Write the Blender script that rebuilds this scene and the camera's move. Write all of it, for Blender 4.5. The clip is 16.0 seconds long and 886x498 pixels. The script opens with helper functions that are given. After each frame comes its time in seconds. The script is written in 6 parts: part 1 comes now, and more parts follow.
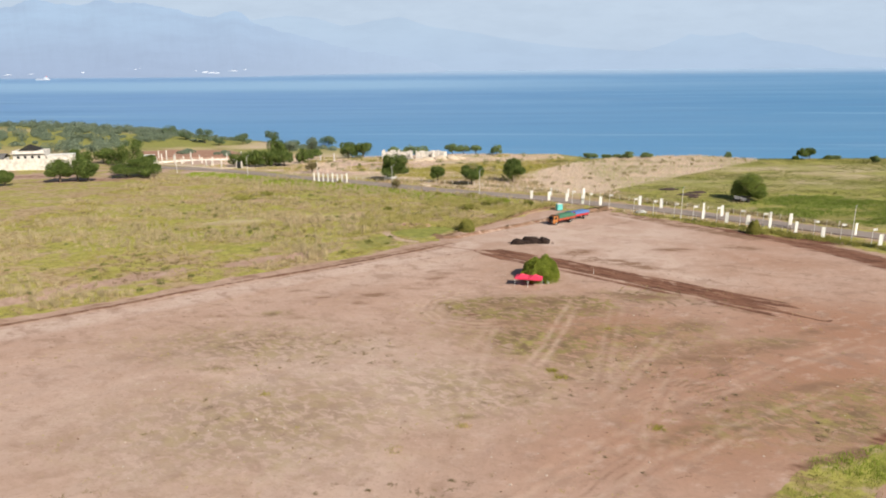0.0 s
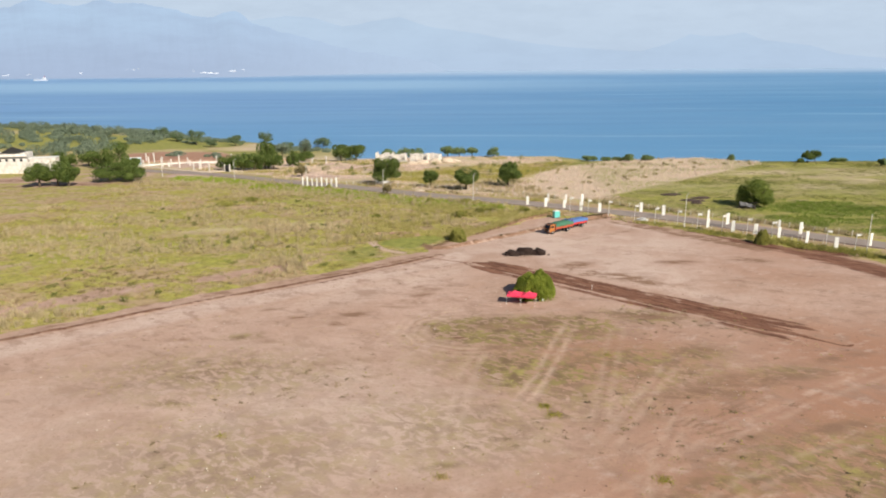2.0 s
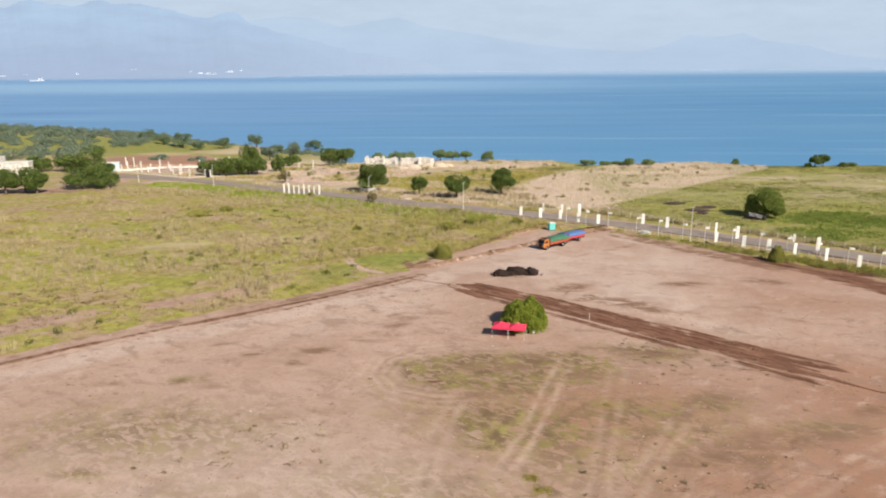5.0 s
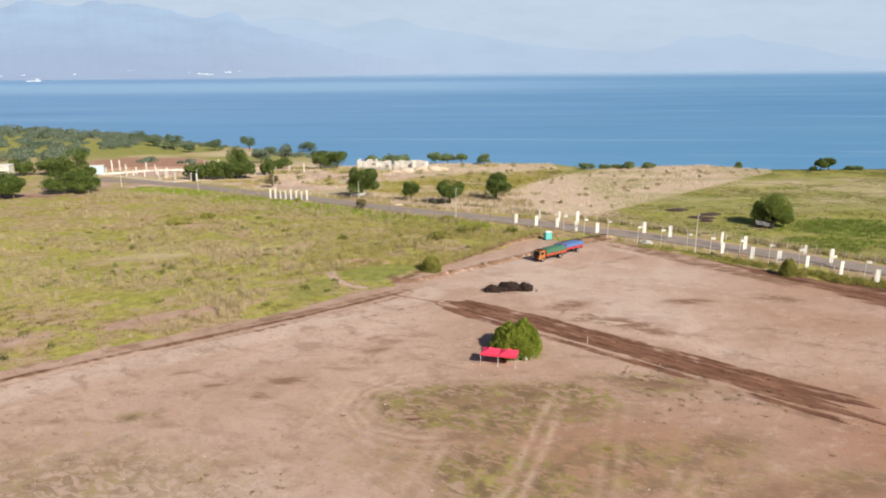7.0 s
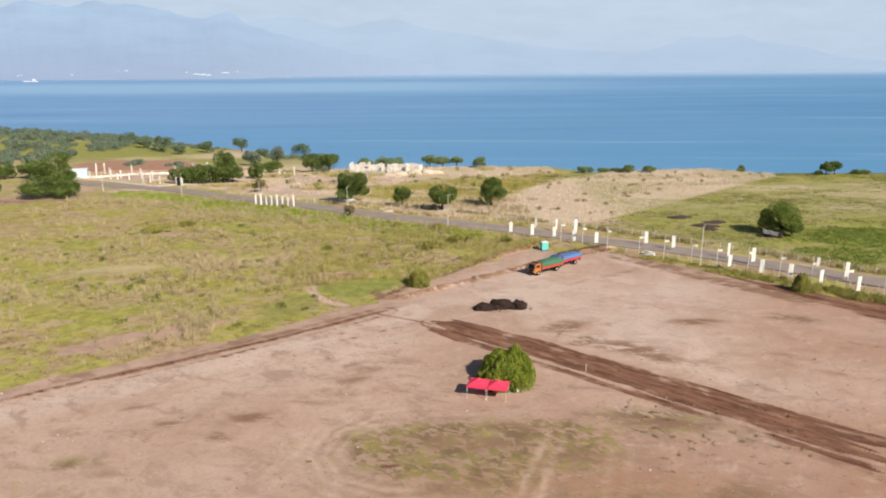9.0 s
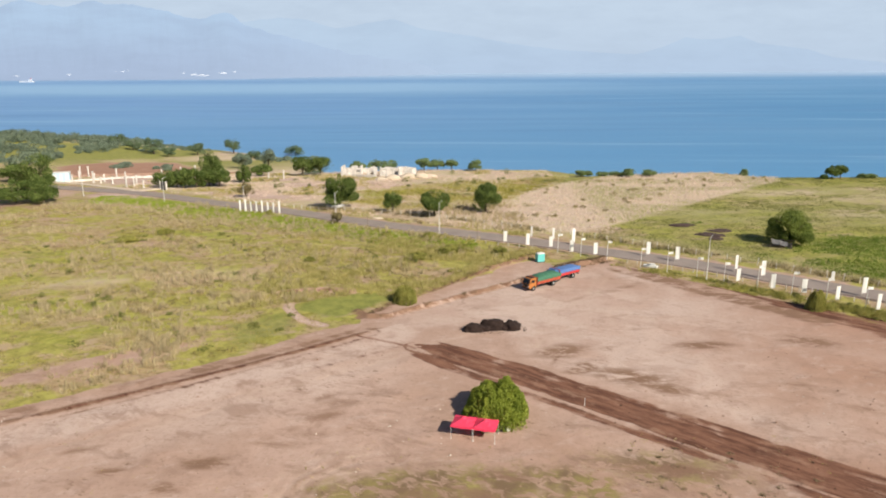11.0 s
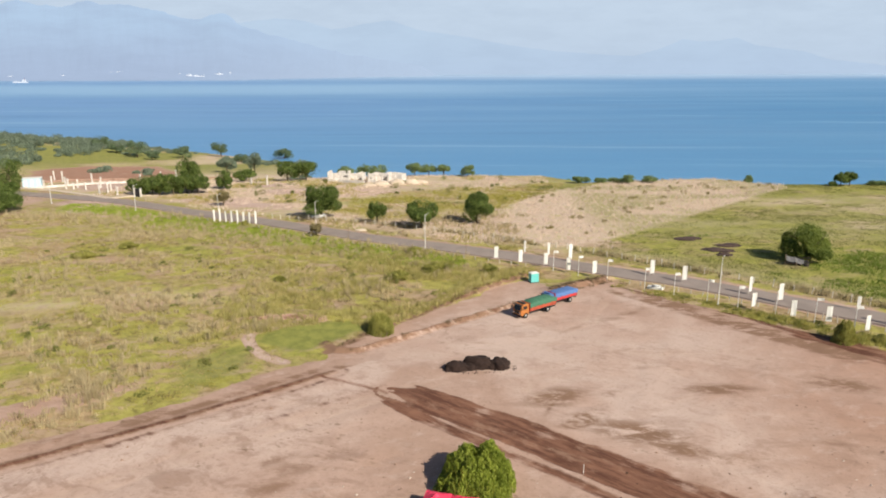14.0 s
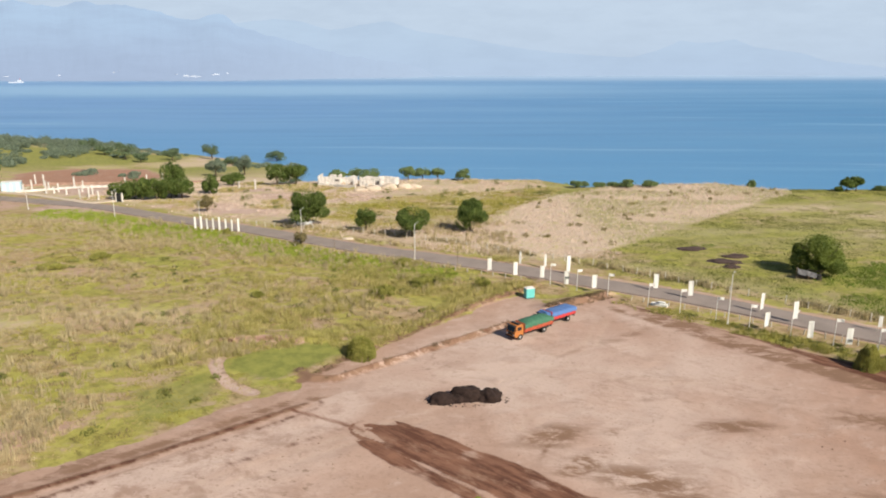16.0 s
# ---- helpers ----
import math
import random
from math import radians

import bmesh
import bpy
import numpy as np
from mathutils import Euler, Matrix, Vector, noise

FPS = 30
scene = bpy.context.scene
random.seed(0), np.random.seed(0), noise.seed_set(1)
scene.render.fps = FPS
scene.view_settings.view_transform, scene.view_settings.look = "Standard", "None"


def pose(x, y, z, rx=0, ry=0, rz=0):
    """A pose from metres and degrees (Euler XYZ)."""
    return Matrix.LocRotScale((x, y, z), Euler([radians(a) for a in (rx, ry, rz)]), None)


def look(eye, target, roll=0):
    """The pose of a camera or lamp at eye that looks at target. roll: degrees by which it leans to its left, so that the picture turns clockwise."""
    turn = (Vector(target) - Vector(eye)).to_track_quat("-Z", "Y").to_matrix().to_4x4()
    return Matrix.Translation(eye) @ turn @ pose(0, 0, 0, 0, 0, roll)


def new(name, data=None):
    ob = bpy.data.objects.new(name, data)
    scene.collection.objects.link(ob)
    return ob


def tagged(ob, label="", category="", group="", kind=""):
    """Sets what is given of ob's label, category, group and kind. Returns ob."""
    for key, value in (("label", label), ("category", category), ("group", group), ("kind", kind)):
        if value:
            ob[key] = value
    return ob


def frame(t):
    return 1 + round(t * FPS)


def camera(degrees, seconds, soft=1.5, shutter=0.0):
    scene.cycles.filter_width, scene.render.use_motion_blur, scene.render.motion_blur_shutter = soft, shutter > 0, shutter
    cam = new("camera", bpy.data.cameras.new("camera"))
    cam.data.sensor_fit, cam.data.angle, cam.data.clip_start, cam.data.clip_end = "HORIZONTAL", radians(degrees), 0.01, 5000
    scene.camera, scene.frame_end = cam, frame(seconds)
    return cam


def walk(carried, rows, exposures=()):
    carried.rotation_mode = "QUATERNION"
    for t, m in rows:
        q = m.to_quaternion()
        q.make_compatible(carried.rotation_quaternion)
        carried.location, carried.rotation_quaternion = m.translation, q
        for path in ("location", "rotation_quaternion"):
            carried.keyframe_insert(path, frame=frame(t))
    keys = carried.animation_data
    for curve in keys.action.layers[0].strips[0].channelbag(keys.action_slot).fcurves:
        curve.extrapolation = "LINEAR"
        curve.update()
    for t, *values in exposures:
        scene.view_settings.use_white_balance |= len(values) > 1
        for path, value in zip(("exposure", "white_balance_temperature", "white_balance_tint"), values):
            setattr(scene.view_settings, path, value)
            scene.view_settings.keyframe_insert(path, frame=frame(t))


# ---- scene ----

# ------------------------------------------------------------ camera and walk
cam = camera(67.3, 16.0, soft=1.9)
ROWS = [
    (0.0, pose(2.081, -0.325, 39.437, 75.005, 0, 1.088) @ pose(0, 0, 0, 0, 0, -0.457)),
    (2.0, pose(4.347, 9.613, 39.429, 75.029, 0, 1.069) @ pose(0, 0, 0, 0, 0, -0.475)),
    (4.0, pose(6.512, 19.447, 39.421, 75.061, 0, 1.023) @ pose(0, 0, 0, 0, 0, -0.474)),
    (6.0, pose(8.575, 29.179, 39.413, 75.102, 0, 0.951) @ pose(0, 0, 0, 0, 0, -0.454)),
    (8.0, pose(10.537, 38.808, 39.405, 75.150, 0, 0.852) @ pose(0, 0, 0, 0, 0, -0.416)),
    (10.0, pose(12.397, 48.334, 39.397, 75.207, 0, 0.727) @ pose(0, 0, 0, 0, 0, -0.359)),
    (12.0, pose(14.157, 57.757, 39.389, 75.273, 0, 0.575) @ pose(0, 0, 0, 0, 0, -0.284)),
    (14.0, pose(15.815, 67.077, 39.381, 75.346, 0, 0.396) @ pose(0, 0, 0, 0, 0, -0.190)),
    (16.0, pose(17.372, 76.294, 39.373, 75.427, 0, 0.191) @ pose(0, 0, 0, 0, 0, -0.077)),
]
walk(cam, ROWS)

# ------------------------------------------------------------ world, sun, exposure
SUN_AZ, SUN_EL = 139.0, 36.0
world = bpy.data.worlds.new("sky")
scene.world = world
world.use_nodes = True
wn, wl = world.node_tree.nodes, world.node_tree.links
sky = wn.new("ShaderNodeTexSky")
sky.sky_type = "NISHITA"
sky.sun_disc = False
sky.sun_elevation, sky.sun_rotation = radians(SUN_EL), radians(SUN_AZ)
sky.altitude, sky.air_density, sky.dust_density, sky.ozone_density = 40, 1.0, 1.0, 3.0
wl.new(sky.outputs[0], wn["Background"].inputs[0])
wn["Background"].inputs[1].default_value = 0.055
sun = new("sun", bpy.data.lights.new("sun", "SUN"))
sun.data.energy, sun.data.angle, sun.data.color = 5.0, radians(0.55), (1.0, 0.92, 0.775)
a, e = radians(SUN_AZ), radians(SUN_EL)
sun.matrix_world = look((0, 0, 0), (-math.sin(a) * math.cos(e), -math.cos(a) * math.cos(e), -math.sin(e)))
scene.view_settings.exposure = 0.28


# ------------------------------------------------------------ materials
class Mat:
    """A node material with a few short helpers."""

    def __init__(self, name, rough=0.85, metal=0.0, spec=0.3):
        self.m = bpy.data.materials.new(name)
        self.m.use_nodes = True
        self.t = self.m.node_tree
        self.b = self.t.nodes["Principled BSDF"]
        self.b.inputs["Roughness"].default_value = rough
        self.b.inputs["Metallic"].default_value = metal
        self.b.inputs["Specular IOR Level"].default_value = spec
        self.pos = self.n("ShaderNodeNewGeometry").outputs["Position"]

    def n(self, kind, **props):
        node = self.t.nodes.new(kind)
        for k, v in props.items():
            setattr(node, k, v)
        return node

    def link(self, a, b):
        self.t.links.new(a, b)

    def noise(self, scale, detail=4.0, rough=0.6, stretch=None, turn=0.0, vec=None, distort=0.0):
        tex = self.n("ShaderNodeTexNoise")
        tex.inputs["Scale"].default_value = scale
        tex.inputs["Detail"].default_value = detail
        tex.inputs["Roughness"].default_value = rough
        tex.inputs["Distortion"].default_value = distort
        v = vec or self.pos
        if stretch or turn:
            mp = self.n("ShaderNodeMapping")
            mp.inputs["Rotation"].default_value = (0, 0, radians(turn))
            mp2 = self.n("ShaderNodeMapping")
            mp2.inputs["Scale"].default_value = stretch or (1, 1, 1)
            self.link(v, mp.inputs[0])
            self.link(mp.outputs[0], mp2.inputs[0])
            v = mp2.outputs[0]
        self.link(v, tex.inputs["Vector"])
        return tex.outputs[0]

    def ramp(self, src, lo, hi, a=0.0, b=1.0):
        r = self.n("ShaderNodeMapRange", interpolation_type="SMOOTHSTEP")
        for k, v in (("From Min", lo), ("From Max", hi), ("To Min", a), ("To Max", b)):
            r.inputs[k].default_value = v
        self.link(src, r.inputs["Value"])
        return r.outputs[0]

    def math(self, op, a, b=0.0):
        m = self.n("ShaderNodeMath", operation=op)
        for s, v in zip(m.inputs, (a, b)):
            if isinstance(v, (int, float)):
                s.default_value = v
            else:
                self.link(v, s)
        return m.outputs[0]

    def mix(self, f, a, b):
        m = self.n("ShaderNodeMix", data_type="RGBA")
        for s, v in ((m.inputs[0], f), (m.inputs[6], a), (m.inputs[7], b)):
            if isinstance(v, (int, float)):
                s.default_value = v
            elif isinstance(v, tuple):
                s.default_value = (*v, 1)
            else:
                self.link(v, s)
        return m.outputs[2]

    def attr(self, name):
        return self.n("ShaderNodeAttribute", attribute_name=name).outputs["Fac"]

    def island(self):
        return self.n("ShaderNodeNewGeometry").outputs["Random Per Island"]

    def random(self):
        return self.n("ShaderNodeObjectInfo").outputs["Random"]

    def color(self, c):
        if isinstance(c, tuple):
            self.b.inputs["Base Color"].default_value = (*c, 1)
        else:
            self.link(c, self.b.inputs["Base Color"])
        return self

    def bump(self, src, strength=0.3, dist=0.1):
        bp = self.n("ShaderNodeBump")
        bp.inputs["Strength"].default_value = strength
        bp.inputs["Distance"].default_value = dist
        self.link(src, bp.inputs["Height"])
        self.link(bp.outputs[0], self.b.inputs["Normal"])
        return self


def plain(name, c, rough=0.7, metal=0.0, var=0.15, scale=3.0):
    """Paint, metal or cloth with light wear."""
    m = Mat(name, rough, metal)
    dark = tuple(v * (1 - var * 1.6) for v in c)
    m.color(m.mix(m.ramp(m.noise(scale, 5), 0.35, 0.7), c, dark))
    m.bump(m.noise(scale * 8, 3), 0.15, 0.01)
    return m.m


def leafy(name, a, b, dry=None):
    m = Mat(name, 0.6, spec=0.25)
    c = m.mix(m.island(), a, b)
    c = m.mix(m.ramp(m.noise(0.5, 3), 0.35, 0.7), c, tuple(v * 0.8 for v in a))
    if dry:
        c = m.mix(m.ramp(m.noise(0.12, 4), 0.45, 0.65), c, dry)
    m.color(c)
    tr = m.n("ShaderNodeBsdfTranslucent")
    m.link(c, tr.inputs[0])
    mx = m.n("ShaderNodeMixShader")
    mx.inputs[0].default_value = 0.32
    m.link(m.b.outputs[0], mx.inputs[1])
    m.link(tr.outputs[0], mx.inputs[2])
    m.link(mx.outputs[0], m.t.nodes["Material Output"].inputs[0])
    return m.m


def ground_material():
    m = Mat("earth_and_grass", 0.95, spec=0.1)
    lot, soil, green, straw, weeds, track, damp, worn, pale, stain, basin = (m.attr(k) for k in ("lot", "soil", "green", "straw", "weeds", "track", "damp", "worn", "pale", "stain", "basin"))
    # trodden earth: pale where dry, browner where it was turned
    big = m.noise(0.045, 5, 0.6, distort=0.6)
    mid = m.noise(0.22, 9, 0.70, stretch=(0.75, 1.2, 1), turn=24, distort=0.5)
    fine = m.noise(2.2, 6, 0.7)
    dirt = m.mix(m.ramp(big, 0.35, 0.65), (0.48, 0.333, 0.27), (0.42, 0.28, 0.217))
    dirt = m.mix(m.math("MULTIPLY", pale, m.ramp(m.noise(0.09, 6, 0.65, distort=0.8), 0.34, 0.56, 0.45, 1.0)), dirt, (0.56, 0.427, 0.366))
    dirt = m.mix(damp, dirt, (0.365, 0.20, 0.135))
    dirt = m.mix(m.math("MULTIPLY", m.ramp(mid, 0.50, 0.62, 0, 0.68), worn), dirt, (0.31, 0.20, 0.152))
    dirt = m.mix(m.ramp(m.noise(0.35, 8, 0.72, turn=-20, stretch=(0.8, 1.3, 1)), 0.50, 0.70, 0, 0.55), dirt, (0.555, 0.42, 0.36))
    dash = m.math("MULTIPLY", m.ramp(m.noise(0.85, 6, 0.66, stretch=(0.75, 1.15, 1), turn=10), 0.585, 0.66), m.ramp(m.noise(0.07, 3), 0.45, 0.62, 0.15, 1.0))
    dirt = m.mix(m.math("MULTIPLY", dash, m.math("MULTIPLY", worn, 0.9)), dirt, (0.20, 0.13, 0.085))
    dirt = m.mix(m.ramp(fine, 0.52, 0.74, 0, 0.55), dirt, (0.25, 0.16, 0.112))
    crust = m.ramp(m.noise(0.75, 8, 0.74, distort=0.3), 0.48, 0.60, 0, 0.22)
    dirt = m.mix(m.math("MULTIPLY", crust, worn), dirt, (0.30, 0.195, 0.14))
    wn_ = m.ramp(m.noise(0.7, 5, 0.62, stretch=(0.8, 1.3, 1), turn=30, distort=0.8), 0.42, 0.53)
    weedy = m.mix(m.ramp(m.noise(0.30, 6, 0.7), 0.40, 0.60), (0.155, 0.10, 0.06), (0.27, 0.225, 0.075))
    dirt = m.mix(m.math("MULTIPLY", weeds, wn_), dirt, weedy)
    dirt = m.mix(m.math("MULTIPLY", weeds, 0.35), dirt, (0.27, 0.19, 0.115))
    yg = m.ramp(m.noise(0.22, 6, 0.72), 0.54, 0.66)
    dirt = m.mix(m.math("MULTIPLY", m.math("MULTIPLY", weeds, yg), 0.75), dirt, (0.345, 0.295, 0.10))
    dirt = m.mix(m.math("MULTIPLY", track, m.ramp(m.noise(0.5, 4), 0.34, 0.66, 0.1, 0.9)), dirt, (0.56, 0.425, 0.335))
    # brown stains where soil was spilt and spread
    blot = m.ramp(m.noise(0.4, 9, 0.74, stretch=(0.6, 1.2, 1), turn=8, distort=0.4), 0.36, 0.58, 0.25, 1.0)
    # meadow: green, tan and olive in ragged patches
    g1 = m.noise(0.075, 7, 0.68, stretch=(0.9, 1.5, 1), turn=20, distort=0.5)
    g2 = m.noise(0.45, 7, 0.72)
    g3 = m.noise(0.11, 8, 0.74, stretch=(0.8, 1.6, 1), turn=-15)
    grass = m.mix(m.ramp(g2, 0.38, 0.64), (0.395, 0.36, 0.10), (0.262, 0.235, 0.068))
    grass = m.mix(m.ramp(g1, 0.47, 0.56), grass, m.mix(m.ramp(g2, 0.4, 0.62), (0.44, 0.325, 0.195), (0.30, 0.205, 0.115)))
    grass = m.mix(m.ramp(g3, 0.52, 0.61, 0, 0.9), grass, (0.43, 0.31, 0.22))
    grass = m.mix(m.ramp(m.noise(0.6, 6, 0.7, turn=40, stretch=(0.8, 1.5, 1)), 0.54, 0.64, 0, 0.7), grass, (0.16, 0.135, 0.045))
    lush = m.mix(m.ramp(g2, 0.35, 0.65), (0.355, 0.35, 0.075), (0.235, 0.25, 0.05))
    grass = m.mix(m.math("MULTIPLY", green, m.ramp(g3, 0.62, 0.45, 0.3, 1.0)), grass, lush)
    stubble = m.mix(m.ramp(g2, 0.35, 0.7), (0.66, 0.53, 0.43), (0.52, 0.395, 0.305))
    grass = m.mix(m.math("MULTIPLY", straw, m.ramp(g2, 0.36, 0.56, 0.35, 1.0)), grass, stubble)
    turf = m.mix(m.ramp(g2, 0.35, 0.65), (0.285, 0.285, 0.075), (0.19, 0.20, 0.055))
    grass = m.mix(basin, grass, turf)
    c = m.mix(m.ramp(m.math("ADD", lot, m.math("MULTIPLY", m.math("SUBTRACT", g2, 0.5), 0.9)), 0.4, 0.6), grass, dirt)
    c = m.mix(m.ramp(m.math("MULTIPLY", stain, blot), 0.12, 0.72), c, (0.245, 0.148, 0.10))
    # fresh dark soil in drawn-out streaks
    streak = m.noise(0.8, 8, 0.70, stretch=(0.18, 1.0, 1), turn=39)
    sfac = m.ramp(m.math("ADD", soil, m.math("MULTIPLY", m.math("SUBTRACT", streak, 0.5), 1.1)), 0.30, 0.66)
    dark = m.mix(m.ramp(streak, 0.40, 0.62), (0.235, 0.118, 0.078), (0.115, 0.052, 0.035))
    dark = m.mix(m.ramp(m.noise(0.45, 7, 0.72, stretch=(0.4, 1.0, 1), turn=39), 0.52, 0.66, 0, 0.75), dark, (0.31, 0.185, 0.13))
    c = m.mix(m.math("MULTIPLY", sfac, m.ramp(soil, 0.02, 0.2)), c, dark)
    m.color(c)
    m.bump(m.math("ADD", m.math("MULTIPLY", mid, 0.6), m.math("MULTIPLY", fine, 0.45)), 0.55, 0.3)
    return m.m


def asphalt_material():
    m = Mat("worn_asphalt", 0.9, spec=0.2)
    c = m.mix(m.ramp(m.noise(0.25, 5), 0.35, 0.7), (0.30, 0.247, 0.22), (0.25, 0.207, 0.185))
    c = m.mix(m.ramp(m.noise(3.0, 5), 0.55, 0.75, 0, 0.5), c, (0.38, 0.32, 0.27))
    m.color(c)
    m.bump(m.noise(6, 4), 0.3, 0.03)
    return m.m


def water_material():
    m = Mat("sea_water", 0.45, spec=0.2)
    sep = m.n("ShaderNodeSeparateXYZ")
    m.link(m.pos, sep.inputs[0])
    # haze and sky reflection painted into the water: paler west, bluer east
    haze_fade = m.ramp(m.math("DIVIDE", sep.outputs[0], m.math("MAXIMUM", sep.outputs[1], 1.0)), -0.5, 0.65)
    big = m.noise(0.0022, 6, 0.62, stretch=(0.3, 1.8, 1))
    mid = m.noise(0.012, 6, 0.65, stretch=(0.18, 2.2, 1))
    ripple = m.noise(0.03, 7, 0.7, stretch=(0.12, 1.6, 1))
    c = m.mix(haze_fade, (0.122, 0.264, 0.505), (0.045, 0.205, 0.42))
    c = m.mix(m.ramp(big, 0.42, 0.66, 0, 0.5), c, (0.15, 0.315, 0.51))
    c = m.mix(m.ramp(mid, 0.46, 0.70, 0, 0.6), c, (0.06, 0.18, 0.39))
    c = m.mix(m.ramp(ripple, 0.54, 0.72, 0, 0.6), c, (0.18, 0.345, 0.535))
    shore = m.ramp(m.math("ADD", sep.outputs[1], m.math("MULTIPLY", m.math("SUBTRACT", big, 0.5), 900)), 1150, 420, 0, 0.6)
    c = m.mix(shore, c, (0.085, 0.26, 0.475))
    thin = m.noise(0.010, 7, 0.66, stretch=(0.13, 1.5, 1), turn=4)
    c = m.mix(m.ramp(thin, 0.58, 0.67, 0, 0.6), c, (0.235, 0.40, 0.58))
    c = m.mix(m.ramp(m.noise(0.007, 7, 0.66, stretch=(0.16, 1.8, 1), turn=-3), 0.57, 0.68, 0, 0.5), c, (0.05, 0.17, 0.37))
    # a pale lane of water towards the far shore, and painted haze beyond it
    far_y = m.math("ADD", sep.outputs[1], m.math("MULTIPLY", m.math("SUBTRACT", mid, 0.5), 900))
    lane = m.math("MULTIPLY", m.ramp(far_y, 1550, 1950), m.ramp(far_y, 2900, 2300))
    west = m.ramp(haze_fade, 0.85, 0.2, 0.15, 0.9)
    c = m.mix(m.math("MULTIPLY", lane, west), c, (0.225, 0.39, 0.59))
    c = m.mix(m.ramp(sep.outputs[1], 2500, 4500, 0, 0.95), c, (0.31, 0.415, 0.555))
    m.color(c)
    m.bump(m.noise(0.15, 5, 0.6, stretch=(0.5, 1.4, 1)), 0.3, 0.5)
    return m.m


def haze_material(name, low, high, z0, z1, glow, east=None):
    """Distant land and air as a plain backdrop: the haze is painted in as glowing colour."""
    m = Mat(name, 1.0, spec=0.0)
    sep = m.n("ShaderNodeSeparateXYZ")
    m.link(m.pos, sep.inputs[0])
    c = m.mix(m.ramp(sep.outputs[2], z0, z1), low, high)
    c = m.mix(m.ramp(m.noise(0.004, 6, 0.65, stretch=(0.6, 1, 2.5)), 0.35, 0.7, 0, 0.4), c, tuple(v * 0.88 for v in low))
    # haze painted thicker towards the east
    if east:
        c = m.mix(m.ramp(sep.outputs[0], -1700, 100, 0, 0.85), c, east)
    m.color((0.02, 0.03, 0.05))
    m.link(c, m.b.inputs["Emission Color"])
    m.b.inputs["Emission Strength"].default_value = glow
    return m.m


M_GROUND = ground_material()
M_ROAD = asphalt_material()
M_SEA = water_material()
M_BARK = plain("bark", (0.16, 0.12, 0.085), 0.95, var=0.3)
M_LEAF = leafy("dark_leaves", (0.088, 0.138, 0.03), (0.25, 0.305, 0.08))
# leaves of the far slope, greyed and blued by haze in the base colour
M_LEAF_HAZY = leafy("hazy_leaves", (0.17, 0.225, 0.165), (0.31, 0.36, 0.25))
M_LEAF_BRIGHT = leafy("fresh_leaves", (0.22, 0.28, 0.035), (0.46, 0.50, 0.09))
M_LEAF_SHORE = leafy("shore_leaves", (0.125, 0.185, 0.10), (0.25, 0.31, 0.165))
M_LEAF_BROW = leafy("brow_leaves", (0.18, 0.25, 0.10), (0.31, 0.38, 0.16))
M_LEAF_DRY = leafy("dry_leaves", (0.22, 0.18, 0.085), (0.33, 0.28, 0.13))
M_GRASS = leafy("meadow_grass", (0.36, 0.33, 0.065), (0.56, 0.49, 0.14), dry=(0.54, 0.41, 0.24))
M_STRAW = leafy("dry_straw", (0.50, 0.41, 0.24), (0.66, 0.55, 0.35))
M_STALK = leafy("dry_maize_stalks", (0.75, 0.59, 0.48), (0.90, 0.76, 0.65))
M_CROP = leafy("green_crop", (0.20, 0.21, 0.06), (0.32, 0.31, 0.10))
M_CLUMP = leafy("dry_weed_clumps", (0.25, 0.19, 0.11), (0.37, 0.295, 0.16))
M_WITHERED = leafy("withered_grass", (0.24, 0.175, 0.085), (0.36, 0.28, 0.15))
M_LUSH = leafy("lush_grass", (0.27, 0.36, 0.04), (0.42, 0.48, 0.08))
M_FIELD = leafy("field_greens", (0.17, 0.25, 0.04), (0.31, 0.38, 0.075))
M_LEAF_MID = leafy("field_tree_leaves", (0.135, 0.185, 0.035), (0.34, 0.385, 0.085))
M_BUSHGRASS = leafy("grassy_bush_leaves", (0.26, 0.265, 0.06), (0.50, 0.46, 0.13))
M_VERGE = leafy("verge_grass", (0.30, 0.30, 0.07), (0.54, 0.46, 0.16))
M_FENCEWEED = leafy("fence_weeds", (0.19, 0.155, 0.075), (0.33, 0.28, 0.13))
M_STUBWEED = leafy("stubble_weeds", (0.27, 0.22, 0.09), (0.44, 0.38, 0.16))
M_WEED = leafy("weed_leaves", (0.17, 0.19, 0.05), (0.30, 0.29, 0.09))
M_WHITE = plain("white_cloth", (0.74, 0.73, 0.70), 0.8, var=0.05)
M_WALL = plain("white_wall", (0.76, 0.71, 0.66), 0.9, var=0.2, scale=0.6)
M_GREYMETAL = plain("galvanised_steel", (0.5, 0.5, 0.5), 0.5, 0.6)
M_POST = plain("concrete_post", (0.55, 0.50, 0.43), 0.9, var=0.2)
M_FENCEPOST = plain("pale_fence_post", (0.68, 0.63, 0.55), 0.9, var=0.15)
M_RED = plain("red_tent_cloth", (0.76, 0.05, 0.115), 0.75, var=0.1)
M_PIPE = plain("white_tube", (0.75, 0.73, 0.7), 0.5)
M_BLACK = plain("black_soil_heap", (0.036, 0.021, 0.017), 0.95, var=0.3, scale=4)
M_RUBBER = plain("tyre_rubber", (0.02, 0.02, 0.02), 0.9)
M_ORANGE = plain("orange_paint", (0.50, 0.185, 0.05), 0.6, var=0.25)
M_REDPAINT = plain("red_paint", (0.58, 0.06, 0.06), 0.55, var=0.15)
M_ORANGERED = plain("orange_red_paint", (0.48, 0.10, 0.055), 0.6, var=0.2)
M_GREENTARP = plain("green_tarpaulin", (0.06, 0.17, 0.105), 0.7, var=0.15)
M_BLUETARP = plain("blue_tarpaulin", (0.10, 0.19, 0.43), 0.6, var=0.15)
